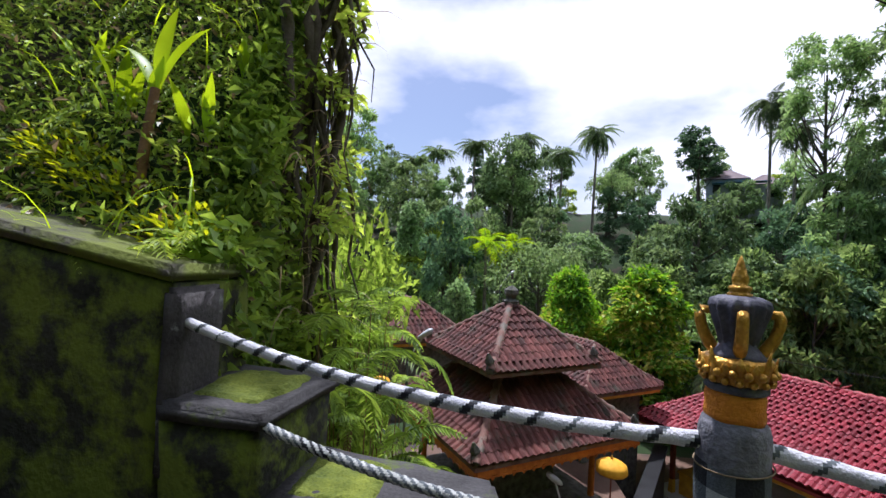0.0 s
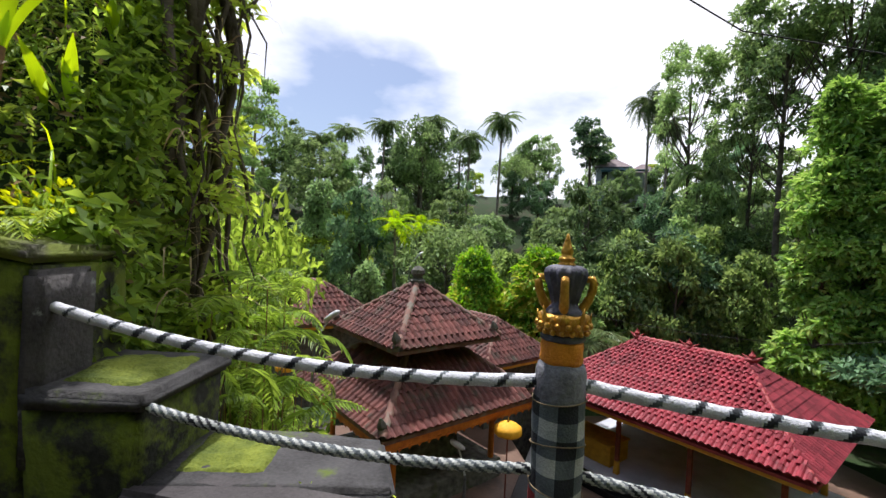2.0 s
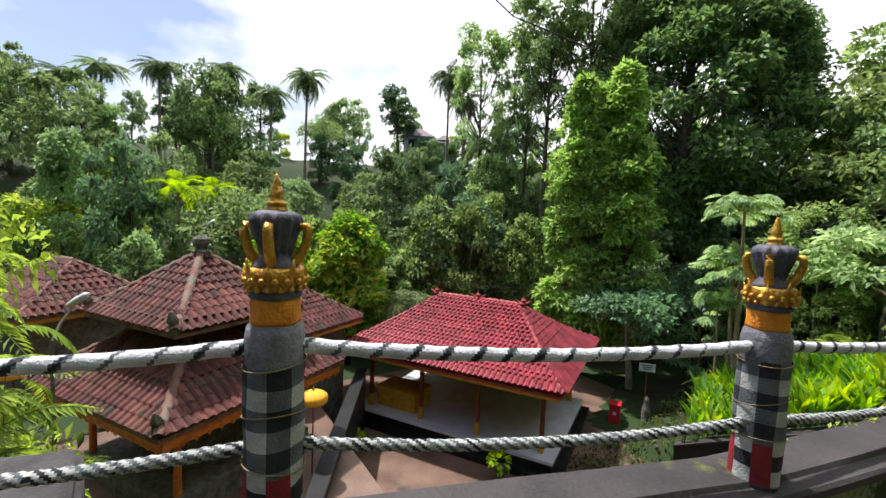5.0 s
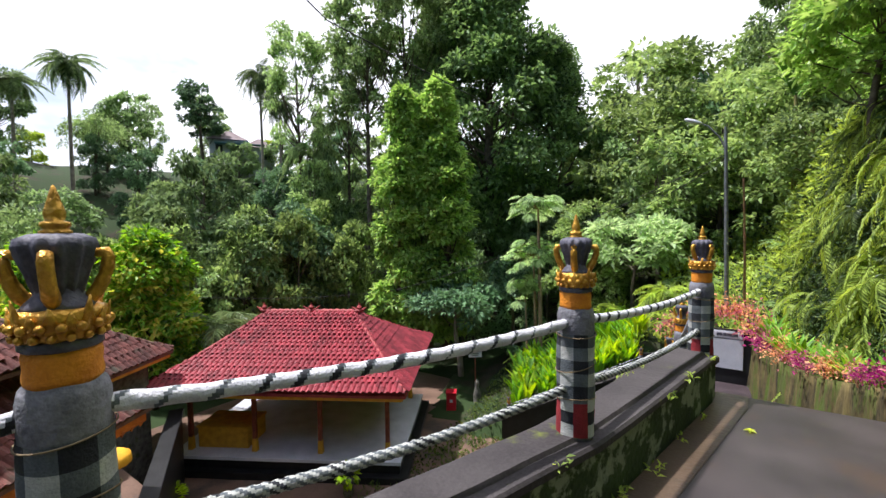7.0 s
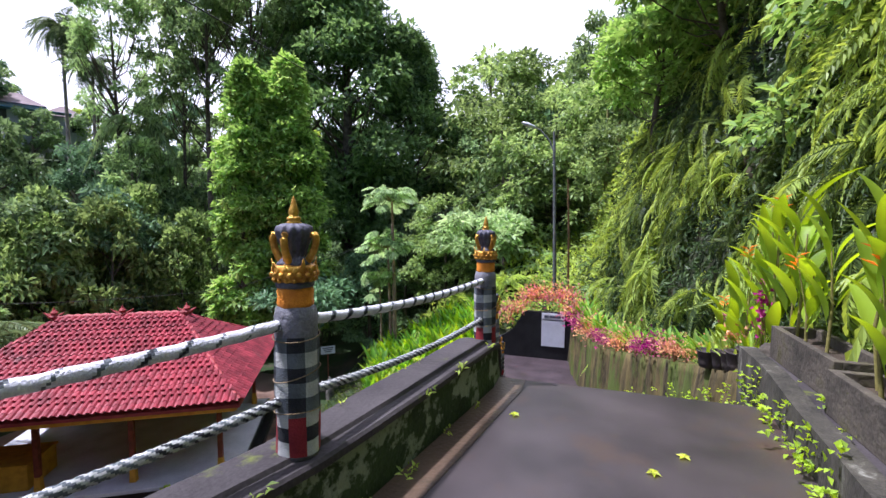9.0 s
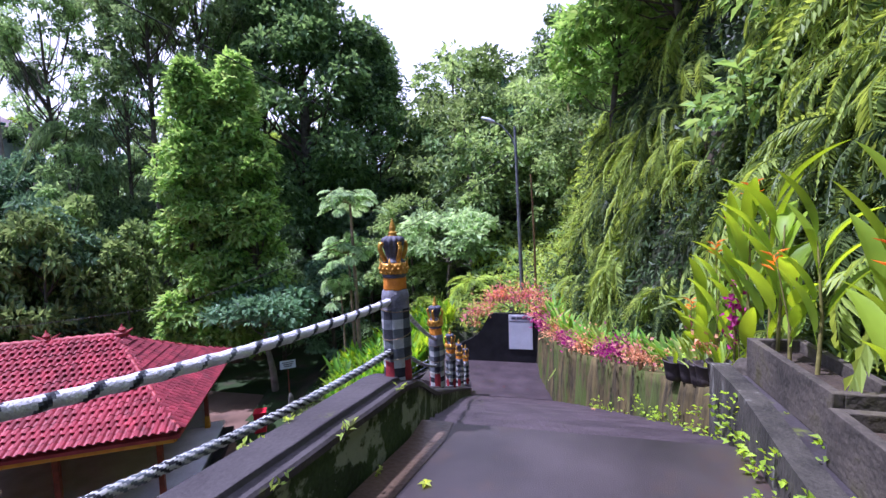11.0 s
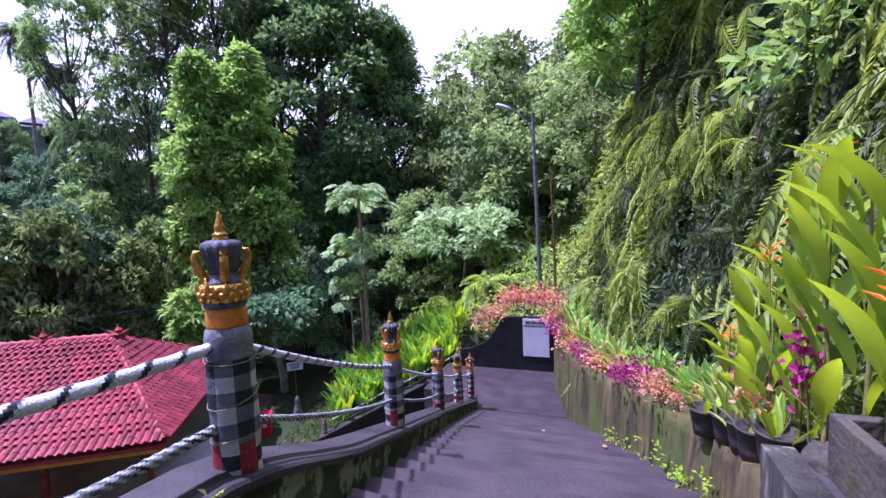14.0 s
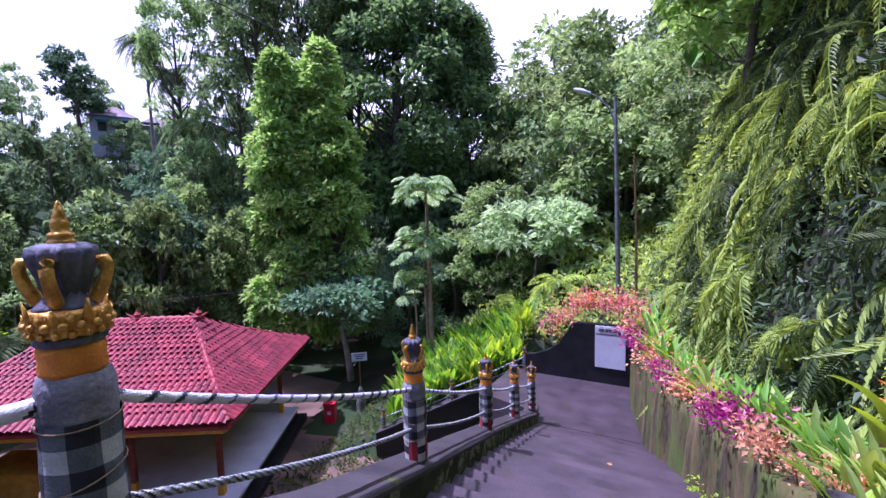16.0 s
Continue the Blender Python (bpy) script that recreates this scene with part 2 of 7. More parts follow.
M_SIGNPAPER = surface("sign_face", (0.50, 0.52, 0.58), (0.66, 0.68, 0.74), 0.6, 2, 30, 0.05)
M_INK = surface("sign_ink", (0.05, 0.05, 0.07), (0.10, 0.10, 0.13), 0.6, 5, 30, 0.0)
M_STEEL = surface("grey_steel", (0.10, 0.105, 0.11), (0.24, 0.25, 0.26), 0.5, 6, 50, 0.15, metal=0.5)
M_LAMPGLASS = surface("lamp_housing", (0.45, 0.46, 0.48), (0.65, 0.66, 0.68), 0.35, 6, 30, 0.05)
M_WIRE = surface("black_wire", (0.015, 0.015, 0.015), (0.03, 0.03, 0.03), 0.6, 10, 30, 0.0)
M_POT = surface("black_pot", (0.02, 0.018, 0.017), (0.075, 0.06, 0.055), 0.65, 8, 60, 0.3)
M_PLANTER = surface("planter_concrete", (0.034, 0.030, 0.022), (0.125, 0.106, 0.078), 0.9, 3, 40, 0.6, stain=(0.062, 0.056, 0.021), stain_at=(0.52, 0.66), stain_scale=3)
M_BARK = surface("bark", (0.05, 0.038, 0.028), (0.17, 0.14, 0.105), 0.9, 3, 30, 0.8)
M_PALEBARK = surface("pale_bark", (0.15, 0.125, 0.10), (0.33, 0.29, 0.24), 0.85, 3, 30, 0.6)
M_PAPAYABARK = surface("papaya_bark", (0.17, 0.115, 0.075), (0.38, 0.28, 0.19), 0.85, 4, 40, 0.5)
M_STEM = surface("plant_stem", (0.13, 0.12, 0.03), (0.30, 0.27, 0.08), 0.6, 6, 50, 0.2)
M_CANE = surface("brown_cane", (0.14, 0.07, 0.03), (0.32, 0.18, 0.09), 0.8, 6, 50, 0.4)
M_STRAW = surface("dry_straw", (0.13, 0.09, 0.05), (0.34, 0.26, 0.15), 0.9, 6, 50, 0.3)
M_HOUSEROOF = surface("house_roof", (0.16, 0.12, 0.12), (0.30, 0.24, 0.25), 0.8, 1, 12, 0.3)
M_HOUSEWALL = surface("house_wall", (0.35, 0.38, 0.42), (0.55, 0.58, 0.62), 0.8, 1, 12, 0.2)
M_GLASS = surface("dark_window", (0.02, 0.025, 0.03), (0.05, 0.06, 0.07), 0.15, 1, 5, 0.0)
M_BLUE = surface("blue_sheet", (0.05, 0.16, 0.28), (0.10, 0.27, 0.42), 0.5, 1, 12, 0.1)

L_FOREST = leafy("forest_leaf", (0.074, 0.130, 0.060), (0.262, 0.390, 0.174), 0.3, vary=0.35)
L_GREYGREEN = leafy("grey_green_leaf", (0.112, 0.190, 0.080), (0.318, 0.450, 0.190), 0.3, vary=0.3)
L_DARK = leafy("dark_leaf", (0.046, 0.100, 0.064), (0.172, 0.290, 0.150), 0.25, vary=0.25)
L_BRIGHT = leafy("bright_leaf", (0.056, 0.165, 0.031), (0.223, 0.461, 0.066), 0.4, vary=0.15, young=(0.478, 0.494, 0.107))
L_COLUMN = leafy("creeper_leaf", (0.075, 0.170, 0.050), (0.280, 0.460, 0.125), 0.4, vary=0.10, young=(0.36, 0.50, 0.17))
L_BAMBOO = leafy("bamboo_leaf", (0.075, 0.140, 0.050), (0.27, 0.38, 0.14), 0.4, vary=0.2)
L_VINE = leafy("vine_leaf", (0.048, 0.105, 0.045), (0.190, 0.315, 0.115), 0.35, vary=0.12)
L_WEED = leafy("weed_leaf", (0.066, 0.138, 0.028), (0.290, 0.430, 0.095), 0.5, vary=0.1, patch=1.6)
L_PALM = leafy("palm_leaf", (0.049, 0.099, 0.045), (0.200, 0.280, 0.126), 0.3, vary=0.25)
L_FERN = leafy("fern_leaf", (0.104, 0.200, 0.041), (0.413, 0.541, 0.121), 0.42, vary=0.2, patch=0.9)
# fern leaf darkened so that its colour carries the shade among the growth
L_FERNSHADE = leafy("shade_fern_leaf", (0.029, 0.064, 0.026), (0.132, 0.194, 0.051), 0.4, vary=0.2, patch=0.9)
# shaded version of a creeper leaf: the gloom behind ferns is in its colour
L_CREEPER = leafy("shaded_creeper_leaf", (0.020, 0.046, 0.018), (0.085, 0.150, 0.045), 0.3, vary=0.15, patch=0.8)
L_LIME = leafy("lime_leaf", (0.130, 0.262, 0.018), (0.345, 0.520, 0.042), 0.5, vary=0.15, patch=1.5)
L_CANNA = leafy("canna_leaf", (0.060, 0.170, 0.022), (0.200, 0.430, 0.055), 0.4, vary=0.15, patch=1.5)
L_BLUEGREEN = leafy("blue_green_leaf", (0.050, 0.120, 0.062), (0.170, 0.300, 0.155), 0.3, vary=0.1)
L_PAPAYA = leafy("papaya_leaf", (0.140, 0.260, 0.100), (0.400, 0.540, 0.270), 0.5, vary=0.1)
L_YELLOW = leafy("yellow_green_leaf", (0.184, 0.276, 0.018), (0.517, 0.600, 0.052), 0.4, vary=0.15, patch=1.5)
L_PINK = leafy("pink_leaf", (0.36, 0.06, 0.12), (0.66, 0.26, 0.28), 0.35, vary=0.2, patch=2.5)
L_PEACH = leafy("peach_leaf", (0.46, 0.17, 0.07), (0.78, 0.46, 0.24), 0.35, vary=0.2, patch=2.5)
L_MAGENTA = leafy("magenta_petal", (0.20, 0.012, 0.09), (0.44, 0.055, 0.20), 0.35, vary=0.2, patch=2.5)
L_FLAME = leafy("orange_bract", (0.60, 0.13, 0.01), (0.85, 0.32, 0.02), 0.35, vary=0.1, patch=2.5)
L_DRY = leafy("dry_leaf", (0.160, 0.116, 0.058), (0.406, 0.319, 0.174), 0.25, vary=0.2, patch=2.0)


# ---- building helpers ----
rng = np.random.default_rng(11)


def mesh_of(name, verts, quads, mats, index=None, smooth=False):
    """A mesh from arrays of places and four-cornered faces (a repeated last corner makes a triangle)."""
    me = bpy.data.meshes.new(name)
    verts, quads = np.asarray(verts, float), np.asarray(quads, int)
    me.from_pydata(verts.tolist(), [], [q if q[3] != q[2] else q[:3] for q in quads.tolist()])
    for m in mats if isinstance(mats, (list, tuple)) else [mats]:
        me.materials.append(m)
    if index is not None:
        me.polygons.foreach_set("material_index", np.asarray(index, "i"))
    if smooth:
        me.polygons.foreach_set("use_smooth", np.ones(len(me.polygons), bool))
    me.update()
    return me


def thing(name, label, category, group="", kind="", at=None):
    ob = new(name)
    if at is not None:
        ob.matrix_world = at
    return tagged(ob, label, category, group, kind)


def put(name, me, parent=None, label="", m=None):
    ob = new(name, me)
    ob.parent = parent
    if m is not None:
        ob.matrix_basis = m
    return tagged(ob, label)


def part(name, bm, material, parent, label="", smooth=False):
    """One bmesh as one mesh object under a thing or a part."""
    me = bpy.data.meshes.new(name)
    bm.to_mesh(me)
    bm.free()
    for m in material if isinstance(material, (list, tuple)) else [material]:
        me.materials.append(m)
    if smooth:
        me.polygons.foreach_set("use_smooth", np.ones(len(me.polygons), bool))
    return put(name, me, parent, label)


def box(size, at=(0, 0, 0), bevel=0.01, rz=0.0, top=1.0):
    """A bevelled box standing on its place; top: how far it narrows."""
    bm = bmesh.new()
    bmesh.ops.create_cube(bm, size=1)
    for v in bm.verts:
        k = top if v.co.z > 0 else 1.0
        v.co = Vector((v.co.x * size[0] * k, v.co.y * size[1] * k, (v.co.z + 0.5) * size[2]))
    if bevel:
        bmesh.ops.bevel(bm, geom=bm.edges[:], offset=bevel, segments=2, affect="EDGES", profile=0.6)
    bmesh.ops.transform(bm, matrix=pose(*at, 0, 0, rz), verts=bm.verts)
    return bm


def lathe(profile, n=20, ribs=0, depth=0.0):
    """Turned shape from rows of radius and height; ribs make it lobed."""
    bm = bmesh.new()
    rings = []
    for r, z in profile:
        rings.append([bm.verts.new((r * (1 - depth * (0.5 - 0.5 * math.cos(ribs * 2 * math.pi * i / n))) * math.cos(2 * math.pi * i / n),
                                    r * (1 - depth * (0.5 - 0.5 * math.cos(ribs * 2 * math.pi * i / n))) * math.sin(2 * math.pi * i / n), z)) for i in range(n)])
    for a, b in zip(rings, rings[1:]):
        for i in range(n):
            bm.faces.new((a[i], a[(i + 1) % n], b[(i + 1) % n], b[i]))
    bm.faces.new(rings[0][::-1])
    bm.faces.new(rings[-1])
    return bm


def tube_arrays(points, radii, n=8):
    """Places and faces of a tube along points."""
    pts = [Vector(p) for p in points]
    verts, quads = [], []
    up = Vector((0.3, 0.2, 1)).normalized()
    for i, p in enumerate(pts):
        way = (pts[min(i + 1, len(pts) - 1)] - pts[max(i - 1, 0)]).normalized()
        u = way.cross(up)
        u = u.normalized() if u.length > 1e-3 else Vector((1, 0, 0))
        v = way.cross(u)
        r = radii[i] if isinstance(radii, (list, tuple, np.ndarray)) else radii
        for k in range(n):
            a = 2 * math.pi * k / n
            verts.append(p + (u * math.cos(a) + v * math.sin(a)) * r)
    for i in range(len(pts) - 1):
        for k in range(n):
            quads.append((i * n + k, i * n + (k + 1) % n, (i + 1) * n + (k + 1) % n, (i + 1) * n + k))
    return np.array([tuple(v) for v in verts]), np.array(quads)


def tube(name, points, radii, material, parent=None, n=8, label=""):
    v, q = tube_arrays(points, radii, n)
    return put(name, mesh_of(name, v, q, material, smooth=True), parent, label)


def joined(parts):
    """Joins several (places, faces) into one."""
    vs, qs, k = [], [], 0
    for v, q in parts:
        vs.append(v)
        qs.append(np.asarray(q) + k)
        k += len(v)
    return np.concatenate(vs), np.concatenate(qs)


def along(points, t):
    """The place at share t of a line of points, by an even share per leg."""
    pts = np.asarray(points, float)
    s = t * (len(pts) - 1)
    i = min(int(s), len(pts) - 2)
    return pts[i] + (pts[i + 1] - pts[i]) * (s - i)


def bar(name, a, b, w, h, material, parent, label=""):
    """A squared beam from a to b."""
    a, b = Vector(a), Vector(b)
    bm = box((w, (b - a).length, h), (0, 0, 0), min(w, h) * 0.12)
    bmesh.ops.translate(bm, vec=(0, (b - a).length / 2, -h / 2), verts=bm.verts)
    q = (b - a).to_track_quat("Y", "Z").to_matrix().to_4x4()
    bmesh.ops.transform(bm, matrix=Matrix.Translation(a) @ q, verts=bm.verts)
    return part(name, bm, material, parent, label)


# ---- plan of the place ----
LINE_Y = [-1.9, 0.07, 2.23, 4.57, 7.25, 10.2, 12.5, 14.84, 15.6]
LINE_X = [-2.50, -1.86, -1.13, -0.65, -1.08, -1.59, -1.92, -2.22, -2.35]
RIGHT_Y = [-6.0, 2.9, 4.75, 7.0, 9.0, 12.7, 17.0, 18.8, 30.0]
RIGHT_X = [1.42, 1.62, 1.84, 1.97, 1.74, 1.00, 0.08, -0.07, -0.4]
STEP_Y, STEP_RUN, STEP_RISE, STEP_N = 4.72, 0.41, 0.168, 25
COURT, UPPER_COURT = -8.36, -6.0


FLIGHT_TOP, FLIGHT_WAY, FLIGHT_FALL = (-3.75, 19.1), (-0.947, -0.32), 0.48


def flight_sn(x, y):
    """How far a place lies along the second flight's rail, and how far behind it."""
    dx, dy = x - FLIGHT_TOP[0], y - FLIGHT_TOP[1]
    return dx * FLIGHT_WAY[0] + dy * FLIGHT_WAY[1], dx * FLIGHT_WAY[1] - dy * FLIGHT_WAY[0]


def flight_z(s):
    return max(-4.48 - FLIGHT_FALL * max(s, 0.0), COURT)


def line_x(y):
    return float(np.interp(y, LINE_Y, LINE_X))


def right_x(y):
    return float(np.interp(y, RIGHT_Y, RIGHT_X))


def path_z(y):
    return -STEP_RISE / STEP_RUN * min(max(y - STEP_Y, 0.0), STEP_N * STEP_RUN)


def smooth(a, b, v):
    t = min(max((v - a) / (b - a), 0.0), 1.0)
    return t * t * (3 - 2 * t)


def wob(x, y, s=1.0, k=0.0):
    return noise.noise(Vector((x * s, y * s, k)))


def ground_z(x, y):
    """The lie of the land."""
    lx, rx, pz = line_x(y), right_x(y), path_z(y)
    # valley floor and the wooded hill across it
    away = math.hypot(x + 14, (y - 9) * 0.9)
    low = COURT
    hill = smooth(16, 66, away) * 19.0 + smooth(70, 160, away) * 3
    z = low + hill + wob(x, y, 0.12) * (0.3 + 1.2 * smooth(16, 40, away)) * smooth(11, 20, away)
    # the bank below the parapet
    if x < lx and y < 22:
        edge = min(lx - 0.25, -2.2 - 0.74 * (y - 8.0)) if y < 8.0 else lx - 0.7
        d, e = lx - 0.2 - max(x, edge), max(edge - x, 0)
        z = max(z, pz - 0.45 - 0.12 * max(d, 0) - 3.5 * e + wob(x, y, 0.8) * 0.15)
    along_rail, behind = flight_sn(x, y)
    if -0.5 < along_rail < 10.0 and 0.1 < behind < 9.0:
        z = max(z, flight_z(along_rail) - 0.15 + 0.13 * behind)
    # the slope beside the path
    if x > rx + 0.15:
        d = x - rx - 0.15
        z = max(z, pz + 0.25 + 0.1 * d + 5.5 * max(d - 1.0 - 0.25 * wob(y, 3.3, 0.45), 0) * (1 - 0.3 * smooth(0, 6, d)) + wob(x, y, 0.7) * 0.35 * smooth(0.8, 2, d))
        z = min(z, pz * 0.7 + 8.2 + 0.45 * d - 0.12 * max(y - 8, 0) + wob(x, y, 0.25) * 1.2)
    elif x >= lx - 0.2 and y < 20:
        z = pz - 0.5
    if y > 19.2 and x > -4:
        z = max(z, -3.4 + 0.28 * (y - 19.2) + max(x, 0) * 1.2)
    # the overgrown bluff behind the stair wall
    if y < -1.9 and x < -2.55:
        d = -2.55 - x
        e = -2.10 - 0.18 * min(d, 2.5) - 1.3 * max(d - 2.5, 0) - y
        if e > 0:
            z = max(z, min(1.55 + 0.15 * d + 1.75 * max(d - 0.75, 0), -8.0 + 24.0 * e, 8.5 + 0.1 * d) + wob(x, y, 1.2) * 0.22)
    if y < -1.7 and -2.6 < x < rx + 0.2:
        z = min(z, -0.4 - 0.0 * y)
    return z


# ---- ground: one sheet to the horizon ----
def build_ground():
    def axis(lo, hi, fine_lo, fine_hi, step):
        near = list(np.arange(fine_lo, fine_hi, step))
        out, k = [], step
        v = fine_hi
        while v < hi:
            out.append(v)
            k *= 1.16
            v += k
        inn, k, v = [], step, fine_lo
        while v > lo:
            k *= 1.16
            v -= k
            inn.append(v)
        return np.array(inn[::-1] + near + out)

    xs, ys = axis(-1500, 900, -24, 5.5, 0.33), axis(-900, 1500, -7, 25, 0.33)
    verts = [(x, y, ground_z(x, y)) for y in ys for x in xs]
    n = len(xs)
    i, j = np.meshgrid(np.arange(n - 1), np.arange(len(ys) - 1))
    a = (j * n + i).ravel()
    me = mesh_of("ground", verts, np.stack([a, a + 1, a + n + 1, a + n], 1), M_SOIL, smooth=True)
    tagged(put("ground", me), "brown soil and moss ground falling into a valley", "ground", kind="structure")


build_ground()


def ribbon(lefts, rights, top, bottom):
    """A solid strip between two lines of (x, y), with a height for its top and its foot at each row."""
    n = len(lefts)
    v, q = [], []
    for (a, b, t, f) in zip(lefts, rights, top, bottom):
        v += [(*a, t), (*b, t), (*b, f), (*a, f)]
    for i in range(n - 1):
        k = 4 * i
        for c in range(4):
            q.append((k + c, k + (c + 1) % 4, k + 4 + (c + 1) % 4, k + 4 + c))
    q += [(0, 3, 2, 1), (4 * n - 4, 4 * n - 3, 4 * n - 2, 4 * n - 1)]
    v, q = np.array(v, float), np.array(q)
    q[:-2] = q[:-2][:, ::-1]
    return v, q


def lanes(ys, off_a, off_b, f=line_x):
    return [(f(y) + off_a, y) for y in ys], [(f(y) + off_b, y) for y in ys]


# ---- landing and stairs down ----
def build_path():
    land = thing("path", "damp grey concrete landing with fallen yellow leaves", "path", kind="structure")
    ys = np.arange(-3.4, STEP_Y + 0.01, 0.23)
    ys[-1] = STEP_Y
    a, b = [(line_x(max(y, -1.9)) + 0.15, y) for y in ys], [(right_x(y) + 0.02, y) for y in ys]
    v, q = ribbon(a, b, [0.0] * len(ys), [-0.4] * len(ys))
    put("slab", mesh_of("slab", v, q, M_PATH), land)
    gut_a, gut_b = [(line_x(y) + 0.155, y) for y in ys if y > -1.7], [(line_x(y) + 0.42, y) for y in ys if y > -1.7]
    v, q = ribbon(gut_a, gut_b, [0.006] * len(gut_a), [-0.02] * len(gut_a))
    put("muddy_edge", mesh_of("muddy_edge", v, q, M_SILT), land, "strip of brown wet silt")
    stair = thing("stairs", "worn damp concrete steps leading down between mossy walls", "stairs", kind="structure")
    for i in range(STEP_N):
        y0 = STEP_Y + i * STEP_RUN
        z = -STEP_RISE * (i + 1)
        y1 = y0 + STEP_RUN
        pts = [(line_x(y0) + 0.16, y0), (right_x(y0) + 0.02, y0), (right_x(y1) + 0.02, y1 + 0.02), (line_x(y1) + 0.16, y1 + 0.02)]
        bm = bmesh.new()
        lo = [bm.verts.new((*p, z - 0.35)) for p in pts]
        hi = [bm.verts.new((*p, z + wob(p[0], p[1], 2.0) * 0.008)) for p in pts]
        bm.faces.new(lo[::-1])
        bm.faces.new(hi)
        for k in range(4):
            bm.faces.new((lo[k], lo[(k + 1) % 4], hi[(k + 1) % 4], hi[k]))
        bmesh.ops.subdivide_edges(bm, edges=[e for e in bm.edges if e.calc_length() > 1.2], cuts=6, use_grid_fill=True)
        for v in bm.verts:
            if v.co.y > y1 and v.co.z > z - 0.1:
                v.co.y += wob(v.co.x, y1, 3.0) * 0.03
                v.co.z -= 0.012 + 0.012 * wob(v.co.x, y1, 5.0, 3)
        part("step", bm, M_STEP, stair)
    yb = STEP_Y + STEP_N * STEP_RUN
    ys = np.linspace(yb, 18.9, 8)
    a, b = [(-4.2, y) if y > 15.8 else (line_x(y) + 0.16, y) for y in ys], [(right_x(y) + 0.02, y) for y in ys]
    v, q = ribbon(a, b, [-STEP_RISE * STEP_N - 0.02 * k for k in range(8)], [-5.2] * 8)
    put("lower_landing", mesh_of("lower_landing", v, q, M_STEP), stair)


build_path()


# ---- parapet with its sloping cap ----
def build_parapet():
    wall = thing("parapet", "low mossy concrete parapet with a rounded grey cap", "parapet", kind="structure")
    top = lambda y: 0.45 + (0.0 if y < 4.4 else path_z(y + 0.22) - 0.10 * smooth(4.6, 6.0, y))
    for y0, y1, name in ((-1.9, 4.75, "wall_body"), (4.75, 15.3, "stair_wall_body")):
        ys = np.linspace(y0, y1, 40)
        a, b = lanes(ys, -0.17, 0.13)
        v, q = ribbon(a, b, [top(y) - 0.045 for y in ys], [path_z(y) - 2.2 for y in ys])
        put(name, mesh_of(name, v, q, M_LICHEN), wall)
    ys = np.linspace(-1.9, 15.3, 110)
    prof = [(-0.215, -0.05), (-0.215, -0.005), (-0.19, 0.012), (0.055, 0.012), (0.07, -0.012), (0.145, -0.018), (0.160, -0.035), (0.160, -0.075), (-0.215, -0.07)]
    v = [(line_x(y) + u, y, top(y) + w + wob(y, u, 3.0) * 0.006) for y in ys for u, w in prof]
    n = len(prof)
    q = [(i * n + k, (i + 1) * n + k, (i + 1) * n + (k + 1) % n, i * n + (k + 1) % n) for i in range(len(ys) - 1) for k in range(n)]
    put("cap", mesh_of("cap", v, q, M_CAP, smooth=False), wall, "grey weathered cement cap with yellow lichen")
    return top


parapet_top = build_parapet()


# ---- stair wall, mossy ledge and the upper steps ----
def rough_block(name, pts, z0, z1, material, parent, cuts=10, amp=0.03, label="", thick=None):
    """An upright block over a four-cornered plan with an uneven skin; z1 is a height for each corner, and thick makes its foot follow its top."""
    bm = bmesh.new()
    lo = [bm.verts.new((*p, z - thick if thick else z0)) for p, z in zip(pts, z1)]
    hi = [bm.verts.new((*p, z)) for p, z in zip(pts, z1)]
    bm.faces.new(lo[::-1])
    bm.faces.new(hi)
    for k in range(4):
        bm.faces.new((lo[k], lo[(k + 1) % 4], hi[(k + 1) % 4], hi[k]))
    bmesh.ops.bevel(bm, geom=bm.edges[:], offset=0.03, segments=2, affect="EDGES")
    bmesh.ops.subdivide_edges(bm, edges=[e for e in bm.edges if e.calc_length() > 0.2], cuts=cuts, use_grid_fill=True)
    bm.normal_update()
    for v in bm.verts:
        v.co += v.normal * (noise.noise(v.co * 2.3) * amp + noise.noise(v.co * 9) * amp * 0.4)
    return part(name, bm, material, parent, label, smooth=True)


def moss_patch(pts, z, parent, seed, n=46):
    """A cushion of moss over a four-cornered plan; its edge sinks below the surface in an uneven line."""
    c = [Vector((*p, 0)) for p in pts]
    v = []
    for j in range(n):
        for i in range(n):
            u, w = i / (n - 1), j / (n - 1)
            p = c[0].lerp(c[1], u).lerp(c[3].lerp(c[2], u), w)
            edge = min(u, 1 - u, w, 1 - w)
            h = 0.020 + 0.035 * wob(p.x * 4, p.y * 4, 1.0, seed) + 0.012 * wob(p.x * 16, p.y * 16, 1.0, seed) - 0.07 * max(0.16 - edge, 0) / 0.16
            v.append((p.x, p.y, z + max(min(h, 0.03), -0.03)))
    i, j = np.meshgrid(np.arange(n - 1), np.arange(n - 1))
    k = (j * n + i).ravel()
    put("moss", mesh_of("moss", v, np.stack([k, k + 1, k + n + 1, k + n], 1), M_MOSS, smooth=True), parent, "thick yellow-green moss")


M_PIER = surface("bare_cement", (0.024, 0.022, 0.021), (0.085, 0.078, 0.076), 0.9, 3.0, 50, 0.6, stain=(0.20, 0.21, 0.18), stain_at=(0.60, 0.66), stain_scale=4.0)
M_LEDGECAP = surface("ledge_cement", (0.020, 0.019, 0.019), (0.075, 0.072, 0.072), 0.85, 3.0, 50, 0.5, stain=(0.08, 0.11, 0.015), stain_at=(0.58, 0.68), stain_scale=3.0)
